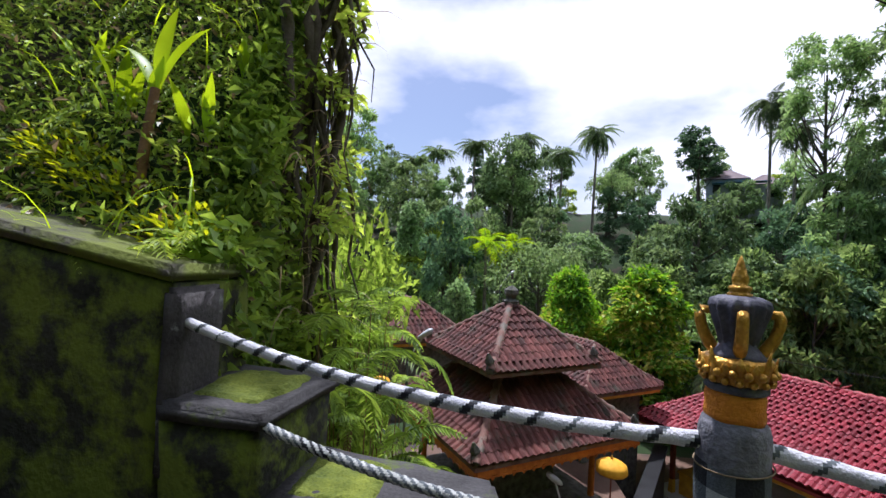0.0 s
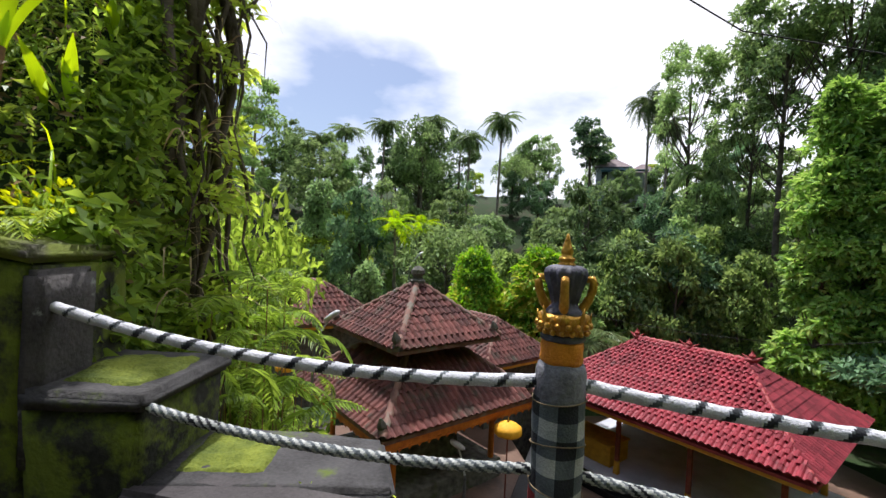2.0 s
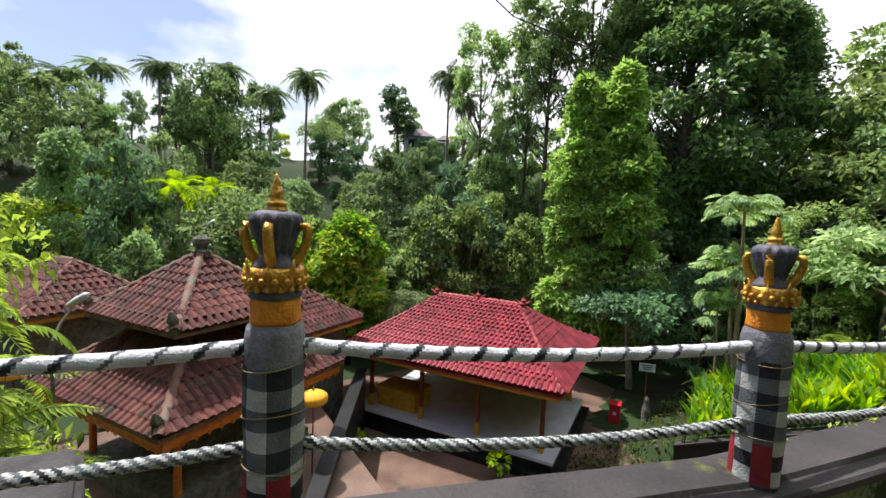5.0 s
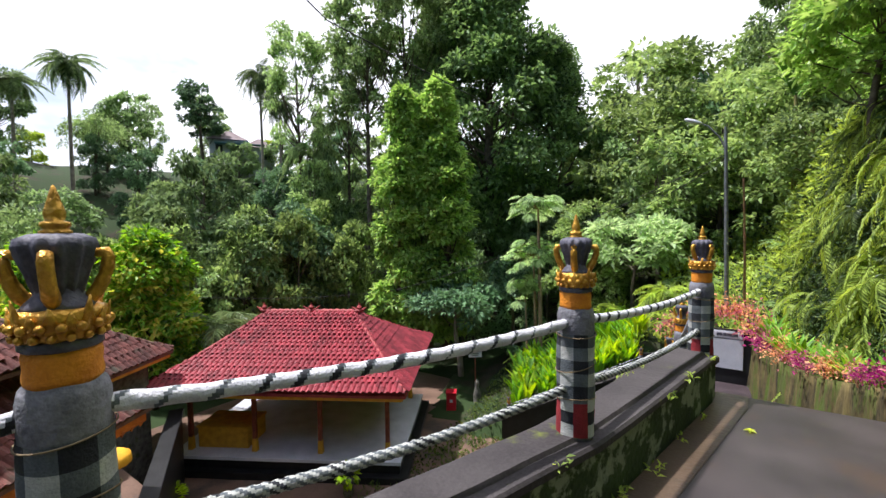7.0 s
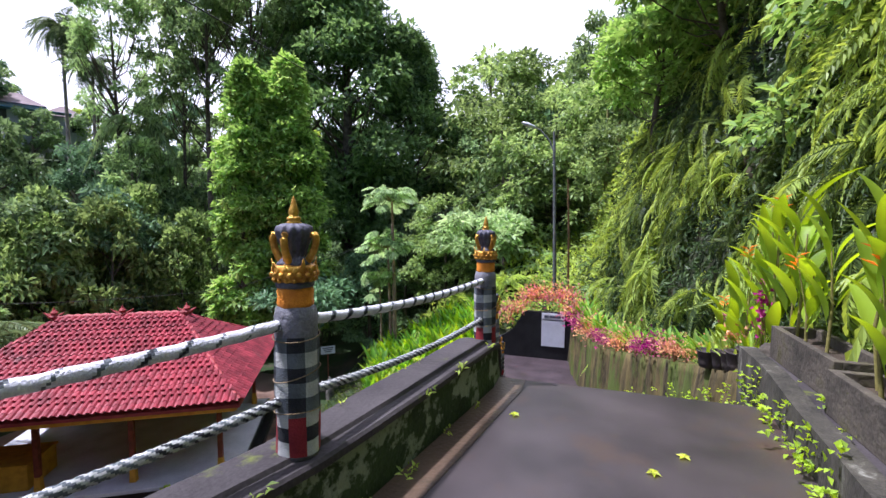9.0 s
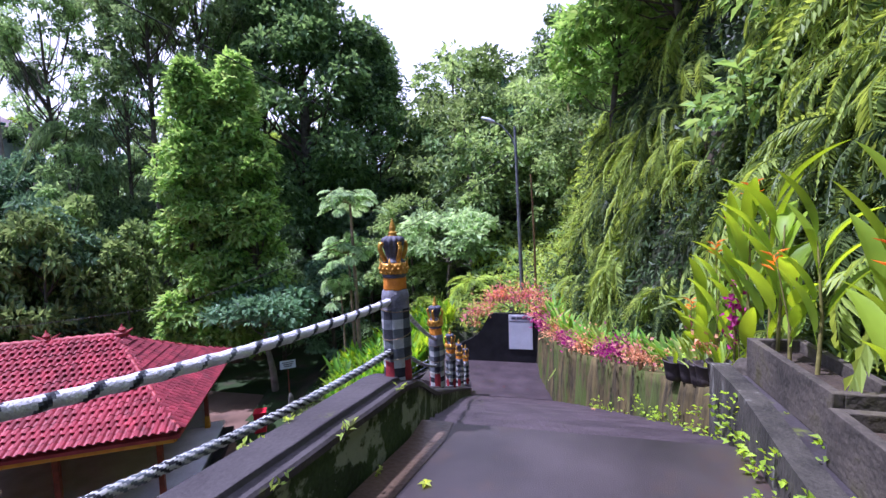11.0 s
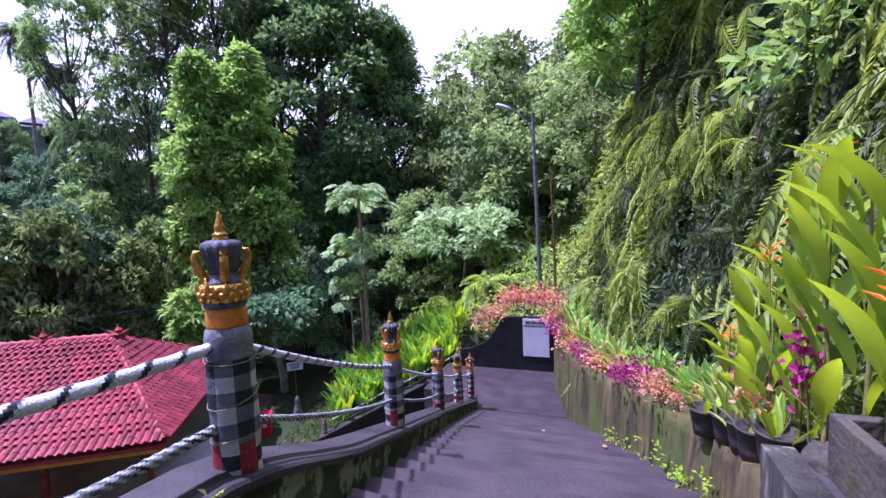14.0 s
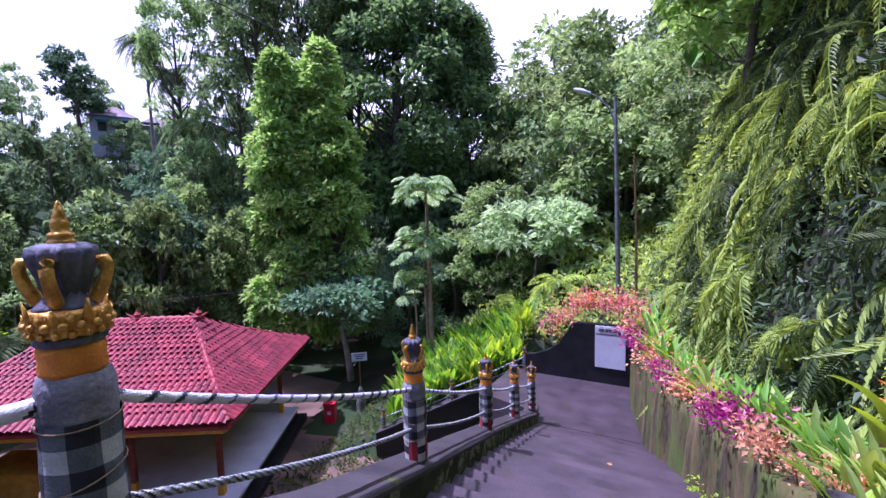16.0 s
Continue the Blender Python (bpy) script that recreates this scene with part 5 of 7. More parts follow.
def build_marked_trees():
    g = np.random.default_rng(21)
    col = make_tree("creeper_tree", "tall tree clad to the ground in bright green creeper", 31, 16.5, 1.75, 0.02, 170, 120, 0.38, L_COLUMN, M_BARK, 0.3, "spire", 0.40)
    col.matrix_basis = pose(-16.7, 23.3, -5.9) @ Matrix.Diagonal((1, 1, 1.03, 1))
    col2 = copy_thing(col, pose(-18.4, 20.9, -5.9, 0, 0, 140))
    col2.matrix_basis = pose(-19.0, 21.6, -5.9, 0, 0, 140) @ Matrix.Diagonal((0.9, 0.9, 0.99, 1))
    mid = copy_thing(col, pose(-17.4, 22.6, -5.9, 0, 0, 250))
    mid.matrix_basis = pose(-17.9, 22.7, -5.9, 0, 0, 250) @ Matrix.Diagonal((0.95, 0.95, 0.97, 1))
    one = make_tree("round_tree", "small round tree with dense bright green leaves", 33, 7.4, 2.5, 0.08, 100, 150, 0.30, L_BRIGHT, M_BARK, 0.14, "cone", 0.30)
    one.matrix_basis = pose(-22.8, 8.0, -6.1)
    two = copy_thing(one, pose(-23.7, 5.0, -6.0, 0, 0, 90))
    two.matrix_basis = pose(-23.8, 4.5, -6.2, 0, 0, 90) @ Matrix.Diagonal((0.75, 0.75, 0.98, 1))
    big = make_tree("tall_tree", "huge dark tree draped in hanging creepers", 35, 29, 7.0, 0.05, 210, 190, 0.52, L_VINE, M_BARK, 0.55, "column", 0.26)
    big.matrix_basis = pose(-19.4, 34.5, -6.0) @ Matrix.Diagonal((0.95, 0.95, 1.08, 1))
    big2 = copy_thing(big, pose(-11.0, 37.5, -5.0, 0, 0, 120))
    big2.matrix_basis = pose(-15.0, 39.0, -5.0, 0, 0, 120) @ Matrix.Diagonal((0.75, 0.75, 0.80, 1))
    big3 = copy_thing(big, pose(-25.6, 35.6, -4.5, 0, 0, 250))
    big3.matrix_basis = pose(-25.6, 35.6, -4.5, 0, 0, 250) @ Matrix.Diagonal((0.72, 0.72, 1.05, 1))
    airy = make_tree("tall_tree", "tall airy tree with sparse grey-green leaves and visible limbs", 37, 26, 3.9, 0.30, 96, 90, 0.36, L_GREYGREEN, M_BARK, 0.24, "spread", 0.17, 0.12)
    for k, (x, y, top, turn, s) in enumerate(((-36.3, 26.6, 20.5, 0, 0.8), (-28.4, 28.4, 24.0, 200, 0.95), (-31.8, 28.6, 19.0, 80, 0.72), (-26.0, 31.0, 24.5, 310, 0.95), (-23.4, 34.2, 23.0, 120, 0.9))):
        z = ground_z(x, y) - 0.5
        ob = airy if k == 0 else copy_thing(airy, pose(x, y, z))
        ob.matrix_basis = pose(x, y, z, 0, 0, turn) @ Matrix.Diagonal((s, s, (top - z) / 26, 1))
    blue = make_tree("frangipani_tree", "low spreading blue-green tree beside the pavilion", 39, 4.6, 2.6, 0.45, 40, 90, 0.34, L_BLUEGREEN, M_PALEBARK, 0.14, "spread", 0.26)
    blue.matrix_basis = pose(-14.6, 21.6, -7.0)
    pale = make_tree("shrub_tree", "pale feathery shrub tree below the path", 41, 5.5, 3.0, 0.2, 46, 100, 0.40, L_PAPAYA, M_BARK, 0.10, "spread", 0.26)
    pale.matrix_basis = pose(-5.6, 27.5, -4.0)
    bam = make_tree("tree", "yellow-green bamboo thicket tree on the slope", 43, 13, 5.0, 0.10, 70, 120, 0.42, L_BAMBOO, M_BARK, 0.16, "round", 0.22)
    for k, (x, y, z, s) in enumerate([(-6.0, 36, -3.4, 1.12), (-1.5, 33, -2.0, 0.95), (-3.5, 44, -1.0, 1.35), (2.5, 31, -0.6, 0.85), (-9, 30, -5.0, 0.6), (3.6, 24.5, 1.0, 0.6), (-9.0, 46, -2.0, 1.5), (1.5, 45, 1.0, 1.2)]):
        ob = bam if k == 0 else copy_thing(bam, pose(x, y, z))
        ob.matrix_basis = pose(x, y, z, 0, 0, 71 * k) @ Matrix.Diagonal((s, s, s, 1))
    bush = make_tree("shrub_tree", "yellow-green bushy shrub tree below the bluff", 44, 4.2, 1.7, 0.05, 40, 110, 0.17, L_WEED, M_BARK, 0.07, "column", 0.3)
    for k, (x, y, z, s) in enumerate([(-8.3, -3.4, -1.0, 0.85), (-9.9, -3.9, -1.5, 1.0), (-11.6, -4.6, -2.0, 1.1), (-7.4, -3.9, -1.2, 0.9)]):
        ob = bush if k == 0 else copy_thing(bush, pose(x, y, z))
        ob.matrix_basis = pose(x, y, max(ground_z(x, y), UPPER_COURT) - 0.2, 0, 0, 60 * k) @ Matrix.Diagonal((s, s, (z + 4.0 - max(ground_z(x, y), UPPER_COURT)) / 4.2, 1))
    low = make_tree("shrub_tree", "light green leafy shrub tree behind the pavilion", 46, 6.0, 2.3, 0.04, 60, 110, 0.30, L_BAMBOO, M_BARK, 0.09, "round", 0.24)
    for k, (x, y, top, s) in enumerate([(-27.1, 15.1, 1.2, 1.0), (-25.2, 18.1, 2.2, 1.0), (-24.0, 21.4, 0.6, 0.9), (-28.4, 13.0, -1.0, 0.9), (-29.5, 16.8, 2.6, 1.1), (-27.2, 20.4, 3.0, 1.1), (-30.6, 12.2, 1.4, 1.0), (-26.0, 24.6, 1.6, 1.0), (-31.5, 9.0, 0.8, 1.0)]):
        z = ground_z(x, y) - 0.2
        ob = low if k == 0 else copy_thing(low, pose(x, y, z))
        ob.matrix_basis = pose(x, y, z, 0, 0, 67 * k) @ Matrix.Diagonal((s, s, (top - z) / 6.0, 1))
    roundtop = make_tree("tree", "isolated dark round-headed tree on the skyline", 45, 15, 3.0, 0.55, 30, 110, 0.5, L_DARK, M_BARK, 0.25)
    roundtop.matrix_basis = pose(-63.1, 30.5, 6.6)


build_marked_trees()


# ---- ferns and leaves over the slope beside the path ----
def build_slope_ferns():
    g = np.random.default_rng(51)
    base = [frond(1.0, 26, 0.17, 1.1 + 0.45 * k, np.random.default_rng(60 + k), 1.0) for k in range(4)]
    slope = lambda x, y: x > right_x(y) + 0.92
    # second set repeats the fronds with shade put into their leaf colour
    for leaf, name, label, count, big in ((L_FERN, "hanging_ferns", "thick hanging light green ferns over the steep slope", 250, 1.25), (L_FERNSHADE, "shaded_ferns", "ferns toned dark for shade, deep in the steep slope", 170, 0.95)):
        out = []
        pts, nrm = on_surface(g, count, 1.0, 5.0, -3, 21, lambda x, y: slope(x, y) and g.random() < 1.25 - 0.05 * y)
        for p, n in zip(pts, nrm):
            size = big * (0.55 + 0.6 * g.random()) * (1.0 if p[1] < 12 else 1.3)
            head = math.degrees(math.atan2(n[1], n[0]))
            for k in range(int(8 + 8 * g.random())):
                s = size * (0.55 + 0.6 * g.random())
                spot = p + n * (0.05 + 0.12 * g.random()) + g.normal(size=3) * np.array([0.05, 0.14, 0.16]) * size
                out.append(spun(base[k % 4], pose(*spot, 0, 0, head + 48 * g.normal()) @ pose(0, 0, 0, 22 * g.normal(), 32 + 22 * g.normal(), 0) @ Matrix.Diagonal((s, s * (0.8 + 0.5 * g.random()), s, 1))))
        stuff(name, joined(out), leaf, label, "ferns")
    # near-black creeper tone stands in for deep shade between the ferns
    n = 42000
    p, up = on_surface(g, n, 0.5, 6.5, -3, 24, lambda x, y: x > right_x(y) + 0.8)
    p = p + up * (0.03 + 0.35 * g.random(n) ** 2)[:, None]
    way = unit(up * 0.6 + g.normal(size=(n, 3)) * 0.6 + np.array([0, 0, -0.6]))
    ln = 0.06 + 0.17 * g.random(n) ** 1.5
    stuff("slope_creepers", leaves(p, way, up, ln, ln * 0.5), L_CREEPER, "small shade-toned creeper leaves covering the steep slope", "creepers")
    # leafy mass that overhangs the upper slope
    cs = np.stack([3.6 + 2.4 * g.random(70), -2 + 24 * g.random(70), 3.0 + 5.0 * g.random(70)], 1)
    cs[:, 2] = np.array([ground_z(a, b) for a, b in cs[:, :2]]) + 0.2 + 0.9 * g.random(70)
    stuff("overhanging_leaves", clump_crown(g, cs, 0.75 + 0.6 * g.random(70), 330, 0.20), L_COLUMN, "broadleaf growth overhanging the slope", "leaves")


build_slope_ferns()


def build_slope_tree():
    t = make_tree("leaning_tree", "glossy broadleaf tree leaning out over the steps", 47, 5.2, 2.1, 0.25, 70, 120, 0.24, L_COLUMN, M_BARK, 0.10, "spread", 0.26)
    t.matrix_basis = pose(2.7, 16.6, ground_z(2.7, 16.6) - 0.4, 0, 0, 0) @ Matrix.Diagonal((1, 1, 1, 1))
    u = copy_thing(t, pose(3.4, 12.6, ground_z(3.4, 12.6) - 0.6, 0, 0, 130))


build_slope_tree()


# ---- overgrown bluff beside the upper steps ----
def build_bluff():
    g = np.random.default_rng(71)
    n = 52000
    p, nx = on_surface(g, n, -8.0, -2.98, -7.5, -2.0, lambda x, y: y < -2.2 - 0.05 * (-2.55 - x))
    p = p + nx * (0.02 + 0.30 * g.random(n) ** 2)[:, None]
    way = unit(nx + g.normal(size=(n, 3)) * 0.8 + np.array([0, 0, -0.3]))
    ln = 0.03 + 0.09 * g.random(n) ** 1.5
    pick = g.random(n)
    for s, leaf, name, label in ((pick < 0.5, L_WEED, "bluff_creepers", "dark creeping leaves over the bluff"), (pick > 0.86, L_DRY, "bluff_straw", "dry brown leaf litter over the bluff"), ((pick >= 0.5) & (pick <= 0.74), L_FERN, "bluff_weeds", "light green weeds over the bluff")):
        stuff(name, leaves(p[s], way[s], nx[s], ln[s], ln[s] * 0.45), leaf, label, "weeds")
    # the sheer side towards the valley
    m = 9000
    xs = -3.0 - 3.0 * g.random(m)
    es = 0.36 + 0.32 * g.random(m)
    ys = -2.10 - 0.18 * np.minimum(-2.55 - xs, 2.5) - 1.3 * np.maximum(-5.05 - xs, 0) - es
    side = np.stack([xs, ys, np.array([ground_z(a, b) for a, b in zip(xs, ys)])], 1) + np.stack([0.1 * g.normal(size=m), 0.05 + 0.25 * g.random(m) ** 2, 0.1 * g.normal(size=m)], 1)
    out_way = np.tile([0.25, 1.0, 0.2], (m, 1))
    ln2 = 0.05 + 0.13 * g.random(m)
    stuff("bluff_side_leaves", leaves(side, unit(out_way + g.normal(size=(m, 3)) * 0.7 + np.array([0, 0, -0.4])), out_way, ln2, ln2 * 0.5), L_WEED, "creeping leaves down the sheer side of the bluff", "creepers")
    base = [frond(1.0, 18, 0.18, 1.2 + 0.4 * k, np.random.default_rng(80 + k), 1.0) for k in range(3)]
    out = []
    for k in range(520):
        xx, yy = -2.7 - 4.5 * g.random(), -2.3 - 4.5 * g.random()
        s = 0.22 + 0.4 * g.random()
        out.append(spun(base[k % 3], pose(xx, yy, ground_z(xx, yy) + 0.04, 0, 0, g.normal() * 60) @ pose(0, 0, 0, 0, -15 + 25 * g.normal(), 0) @ Matrix.Diagonal((s, s, s, 1))))
    stuff("bluff_ferns", joined(out), L_FERN, "small light green ferns on the bluff", "ferns")
    out = []
    for k in range(260):
        xx, yy = -2.7 - 3.5 * g.random(), -2.35 - 4.5 * g.random()
        out.append(spun(blade(0.35 + 0.5 * g.random(), 0.016, 1.6, 6, 0.1, 0.05), pose(xx, yy, ground_z(xx, yy), 0, 0, g.random() * 360) @ pose(0, 0, 0, 0, 20 * g.random(), 0)))
    stuff("bluff_grass", joined(out), L_LIME, "arching grass blades on the bluff", "grass")
    # feathery shrubs between bluff and shrine
    fr = [frond(1.0, 20, 0.26, 0.7 + 0.3 * k, np.random.default_rng(90 + k), 1.0) for k in range(3)]
    for j, (cx, cy, cz, r, num) in enumerate([(-4.2, -2.35, -0.2, 0.6, 32), (-5.3, -1.95, -0.2, 0.7, 44), (-6.6, -2.6, -0.4, 1.0, 50), (-5.2, -1.5, -1.8, 0.8, 44), (-8.2, -3.6, -0.6, 1.3, 44)]):
        t = thing("feathery_shrub", "feathery light green shrub with thin brown stems", "shrub", "shrubs below the wall")
        out, stems = [], []
        gz = ground_z(cx, cy)
        for k in range(num):
            a, e = g.random() * 360, g.random()
            top = (cx + r * g.normal() * 0.45, cy + r * g.normal() * 0.45, cz + 1.5 * e)
            s = 0.45 + 0.4 * g.random()
            out.append(spun(fr[k % 3], pose(*top, 0, 0, a) @ pose(0, 0, 0, 0, -20 + 20 * g.normal(), 0) @ Matrix.Diagonal((s, s, s, 1))))
            if k % 4 == 0:
                stems.append(tube_arrays([(cx + 0.2 * g.normal(), cy + 0.2 * g.normal(), gz - 0.1), ((cx + top[0]) / 2, (cy + top[1]) / 2, (gz + top[2]) / 2 + 0.1), top], [0.018, 0.013, 0.005], 5))
        put("stem", mesh_of("stem", *joined(stems), M_CANE, smooth=True), t)
        put("foliage", mesh_of("foliage", *joined(out), L_WEED), t)


build_bluff()


# ---- planters, pots and flowers beside the path ----
def build_planter(x0, y0, x1, y1, z, seed, w=0.40, h=0.32):
    g = np.random.default_rng(seed)
    p = thing("planter", "long stained concrete trough of soil and tall heliconias", "planter", "concrete planters")
    a, b = Vector((x0, y0, z)), Vector((x1, y1, z))
    way = (b - a).normalized()
    side = Vector((-way.y, way.x, 0))
    if side.x < 0:
        side = -side
    for name, off, wid, ln in (("front_side", 0.03, 0.06, 0), ("back_side", w - 0.03, 0.06, 0)):
        bar(name, a + side * off + Vector((0, 0, h / 2)), b + side * off + Vector((0, 0, h / 2)), wid, h, M_PLANTER, p)
    for name, q in (("end_side", a), ("end_side", b)):
        s = -1 if q is b else 1
        bar(name, q + side * 0.06 + way * 0.03 * s + Vector((0, 0, h / 2)), q + side * (w - 0.06) + way * 0.03 * s + Vector((0, 0, h / 2)), 0.06, h, M_PLANTER, p)
    bar("soil", a + side * w / 2 + way * 0.06 + Vector((0, 0, h * 0.4)), b + side * w / 2 - way * 0.06 + Vector((0, 0, h * 0.4)), w - 0.12, h * 0.7, M_BEDSOIL, p, "dark soil")
    # heliconias
    for k in range(int((b - a).length / 0.17)):
        if seed == 101 and k > 2:
            continue
        c = a.lerp(b, (k + 0.5 + 0.3 * g.normal()) / max(int((b - a).length / 0.17), 1)) + side * (0.12 + 0.2 * g.random()) + Vector((0, 0, h * 0.75))
        heliconia(c, 0.7 + 0.6 * g.random(), g, k % 3 == 1)


def heliconia(c, tall, g, bloom):
    t = thing("heliconia", "tall lime-green heliconia with broad upright leaves", "plant", "heliconias")
    out = []
    turn = g.random() * 360
    for j in range(7):
        a = turn + 180 * (j % 2) + 25 * g.normal()
        lift = tall * (0.16 + 0.10 * j)
        out.append(spun(blade(min(tall * 0.46, 0.56) * (1 + 0.4 * g.random()), 0.105 + 0.045 * g.random(), 0.35 + 0.75 * g.random(), 13, 0.22, 0.18), pose(c.x, c.y, c.z + lift, 0, 0, a) @ pose(0, 0, 0, 0, 8 + 16 * g.random(), 0)))
    put("leaf", mesh_of("leaf", *joined(out), L_LIME, smooth=True), t)
    tube("stalk", [c - Vector((0, 0, 0.1)), c + Vector((0.02 * g.normal(), 0.02 * g.normal(), tall * 0.35)), c + Vector((0.02 * g.normal(), 0.02 * g.normal(), tall * 0.85))], [0.016, 0.012, 0.006], M_STEM, t, 6)
    if bloom:
        top = c + Vector((0.05 * g.normal(), 0.05 * g.normal(), tall * 1.05))
        tube("flower_stalk", [c + Vector((0, 0, tall * 0.3)), top], [0.007, 0.005], M_STEM, t, 5)
        n = 7
        at = np.array([list(top)] * n) + np.array([[0, 0, -0.02 * k] for k in range(n)])
        way = np.array([[math.cos(k * 2.5), math.sin(k * 2.5), 0.7] for k in range(n)])
        put("flower", mesh_of("flower", *leaves(at, way, np.tile([0, 0, 1.0], (n, 1)), np.full(n, 0.11), np.full(n, 0.03)), L_FLAME), t, "orange pointed flower bracts")


build_planter(2.08, 5.42, 2.06, 4.28, 0.265, 101)
build_planter(1.93, 4.08, 1.88, 2.95, 0.265, 102)
build_planter(1.86, 2.75, 1.82, 1.6, 0.265, 103)
build_planter(1.80, 1.4, 1.76, 0.25, 0.265, 104)


def build_slope_heliconias():
    g = np.random.default_rng(105)
    for k, (x, y, tall) in enumerate([(2.22, 5.80, 1.75), (2.24, 6.10, 1.6), (2.20, 6.40, 1.45), (2.16, 6.70, 1.2), (2.12, 7.05, 0.95), (2.34, 6.0, 1.9), (2.36, 6.45, 1.7), (2.30, 5.6, 1.9)]):
        heliconia(Vector((x, y, max(ground_z(x, y), side_top(y)))), tall, g, k % 2 == 0)


build_slope_heliconias()


def build_pot(x, y, z, seed, kind, r=0.13, h=0.24):
    g = np.random.default_rng(seed)
    p = thing("flower_pot", "black pot with strap leaves" if kind == 0 else "black pot with a flowering orchid", "pot", "pots on the ledge")
    part("pot", lathe([(r * 0.72, 0), (r * 0.80, h * 0.3), (r * 0.97, h * 0.93), (r * 1.06, h * 0.94), (r * 1.06, h), (r * 0.92, h), (r * 0.88, h * 0.9), (r * 0.2, h * 0.86)], 18), M_POT, p, "", True)
    v, q = strap_clump(g, 8, 0.55, 0.05, 0.55, 0.1, 0.03, 0.8)
    put("foliage", mesh_of("foliage", v, q, L_LIME if kind < 2 else L_FERN), p)
    if kind:
        n = 15
        top = np.array([0.05 * g.normal(), 0.05 * g.normal(), 0.42 + 0.25 * g.random()])
        at = top + g.normal(size=(n, 3)) * np.array([0.035, 0.035, 0.07])
        put("flower", mesh_of("flower", *leaves(at, g.normal(size=(n, 3)), g.normal(size=(n, 3)), np.full(n, 0.07), np.full(n, 0.05)), (L_MAGENTA, L_PEACH, L_PINK)[kind - 1]), p, "cluster of orchid petals")["kind"] = "stuff"
        tube("flower_stalk", [(0, 0, h * 0.8), tuple(top * np.array([0.6, 0.6, 0.6])), tuple(top)], [0.006, 0.005, 0.003], M_STEM, p, 5)
    p.matrix_basis = pose(x, y, z)


for k, (x, y, kind) in enumerate([(1.97, 7.18, 0), (2.08, 6.94, 3), (2.12, 6.70, 2), (2.36, 6.86, 1), (2.10, 6.42, 2), (2.12, 6.12, 1), (2.38, 6.3, 0), (2.42, 6.6, 0), (2.40, 5.95, 0)]):
    build_pot(x + 0.02, y, side_top(y) + 0.02, 110 + k, kind)


def build_orchid():
    g = np.random.default_rng(131)
    t = thing("orchid", "purple orchid spray on a tall stalk", "flower")
    n = 34
    at = np.array([2.16, 5.88, 0.74]) + g.normal(size=(n, 3)) * np.array([0.05, 0.05, 0.10])
    put("petal", mesh_of("petal", *leaves(at, g.normal(size=(n, 3)), g.normal(size=(n, 3)), np.full(n, 0.07), np.full(n, 0.055)), L_MAGENTA), t, "deep magenta petals")["kind"] = "stuff"
    tube("stalk", [(2.26, 6.0, -0.1), (2.22, 5.94, 0.4), (2.16, 5.88, 0.77)], [0.008, 0.007, 0.004], M_STEM, t, 6)


build_orchid()


def build_kerb_rocks():
    for k, (x, y, z, r) in enumerate(((2.10, 5.50, 0.24, 0.10), (2.22, 5.66, 0.20, 0.11), (2.00, 5.70, 0.12, 0.08))):
        bm = bmesh.new()
        bmesh.ops.create_icosphere(bm, subdivisions=4, radius=r)
        for v in bm.verts:
            n = 1 + 0.30 * wob(v.co.x * 6 + k * 7, v.co.y * 6 + v.co.z * 7, 1.6) + 0.06 * wob(v.co.z * 30, v.co.x * 34 + k, 1.5)
            v.co = Vector((v.co.x * 0.9, v.co.y * 1.1, v.co.z * 1.25)) * n
        me = bpy.data.meshes.new("rock")
        bm.to_mesh(me)
        bm.free()
        me.materials.append(M_PLANTER)
        tagged(put("rock", me, None, "", pose(x, y, z, 8 * k, 0, 50 * k)), "rough stained stone beside the pots", "rock", "rocks at the end of the kerb")


build_kerb_rocks()


def rosette(x, y, z, g, leaf, size, label, n=80):
    """A low tuft of coloured leaves."""
    t = thing("croton", label, "plant", "coloured plants along the stairs")
    at = np.array([x, y, z]) + np.abs(g.normal(size=(n, 3))) * np.array([0, 0, size * 0.5]) + g.normal(size=(n, 3)) * np.array([size * 0.45, size * 0.45, size * 0.18])
    way = unit(at - np.array([x, y, z - size * 0.4])) + g.normal(size=(n, 3)) * 0.35 + np.array([-0.3, 0, -0.15])
    ln = size * (0.16 + 0.16 * g.random(n))
    way = unit(way) + g.normal(size=(n, 3)) * 0.6
    put("foliage", mesh_of("foliage", *leaves(at, way, unit(np.array([0, 0, 1.0]) + g.normal(size=(n, 3)) * 0.5), ln, ln * 0.62), leaf), t)
    tube("stem", [(x + 0.03, y, z - 0.15), (x, y, z + size * 0.3)], [0.02, 0.012], M_CANE, t, 5)


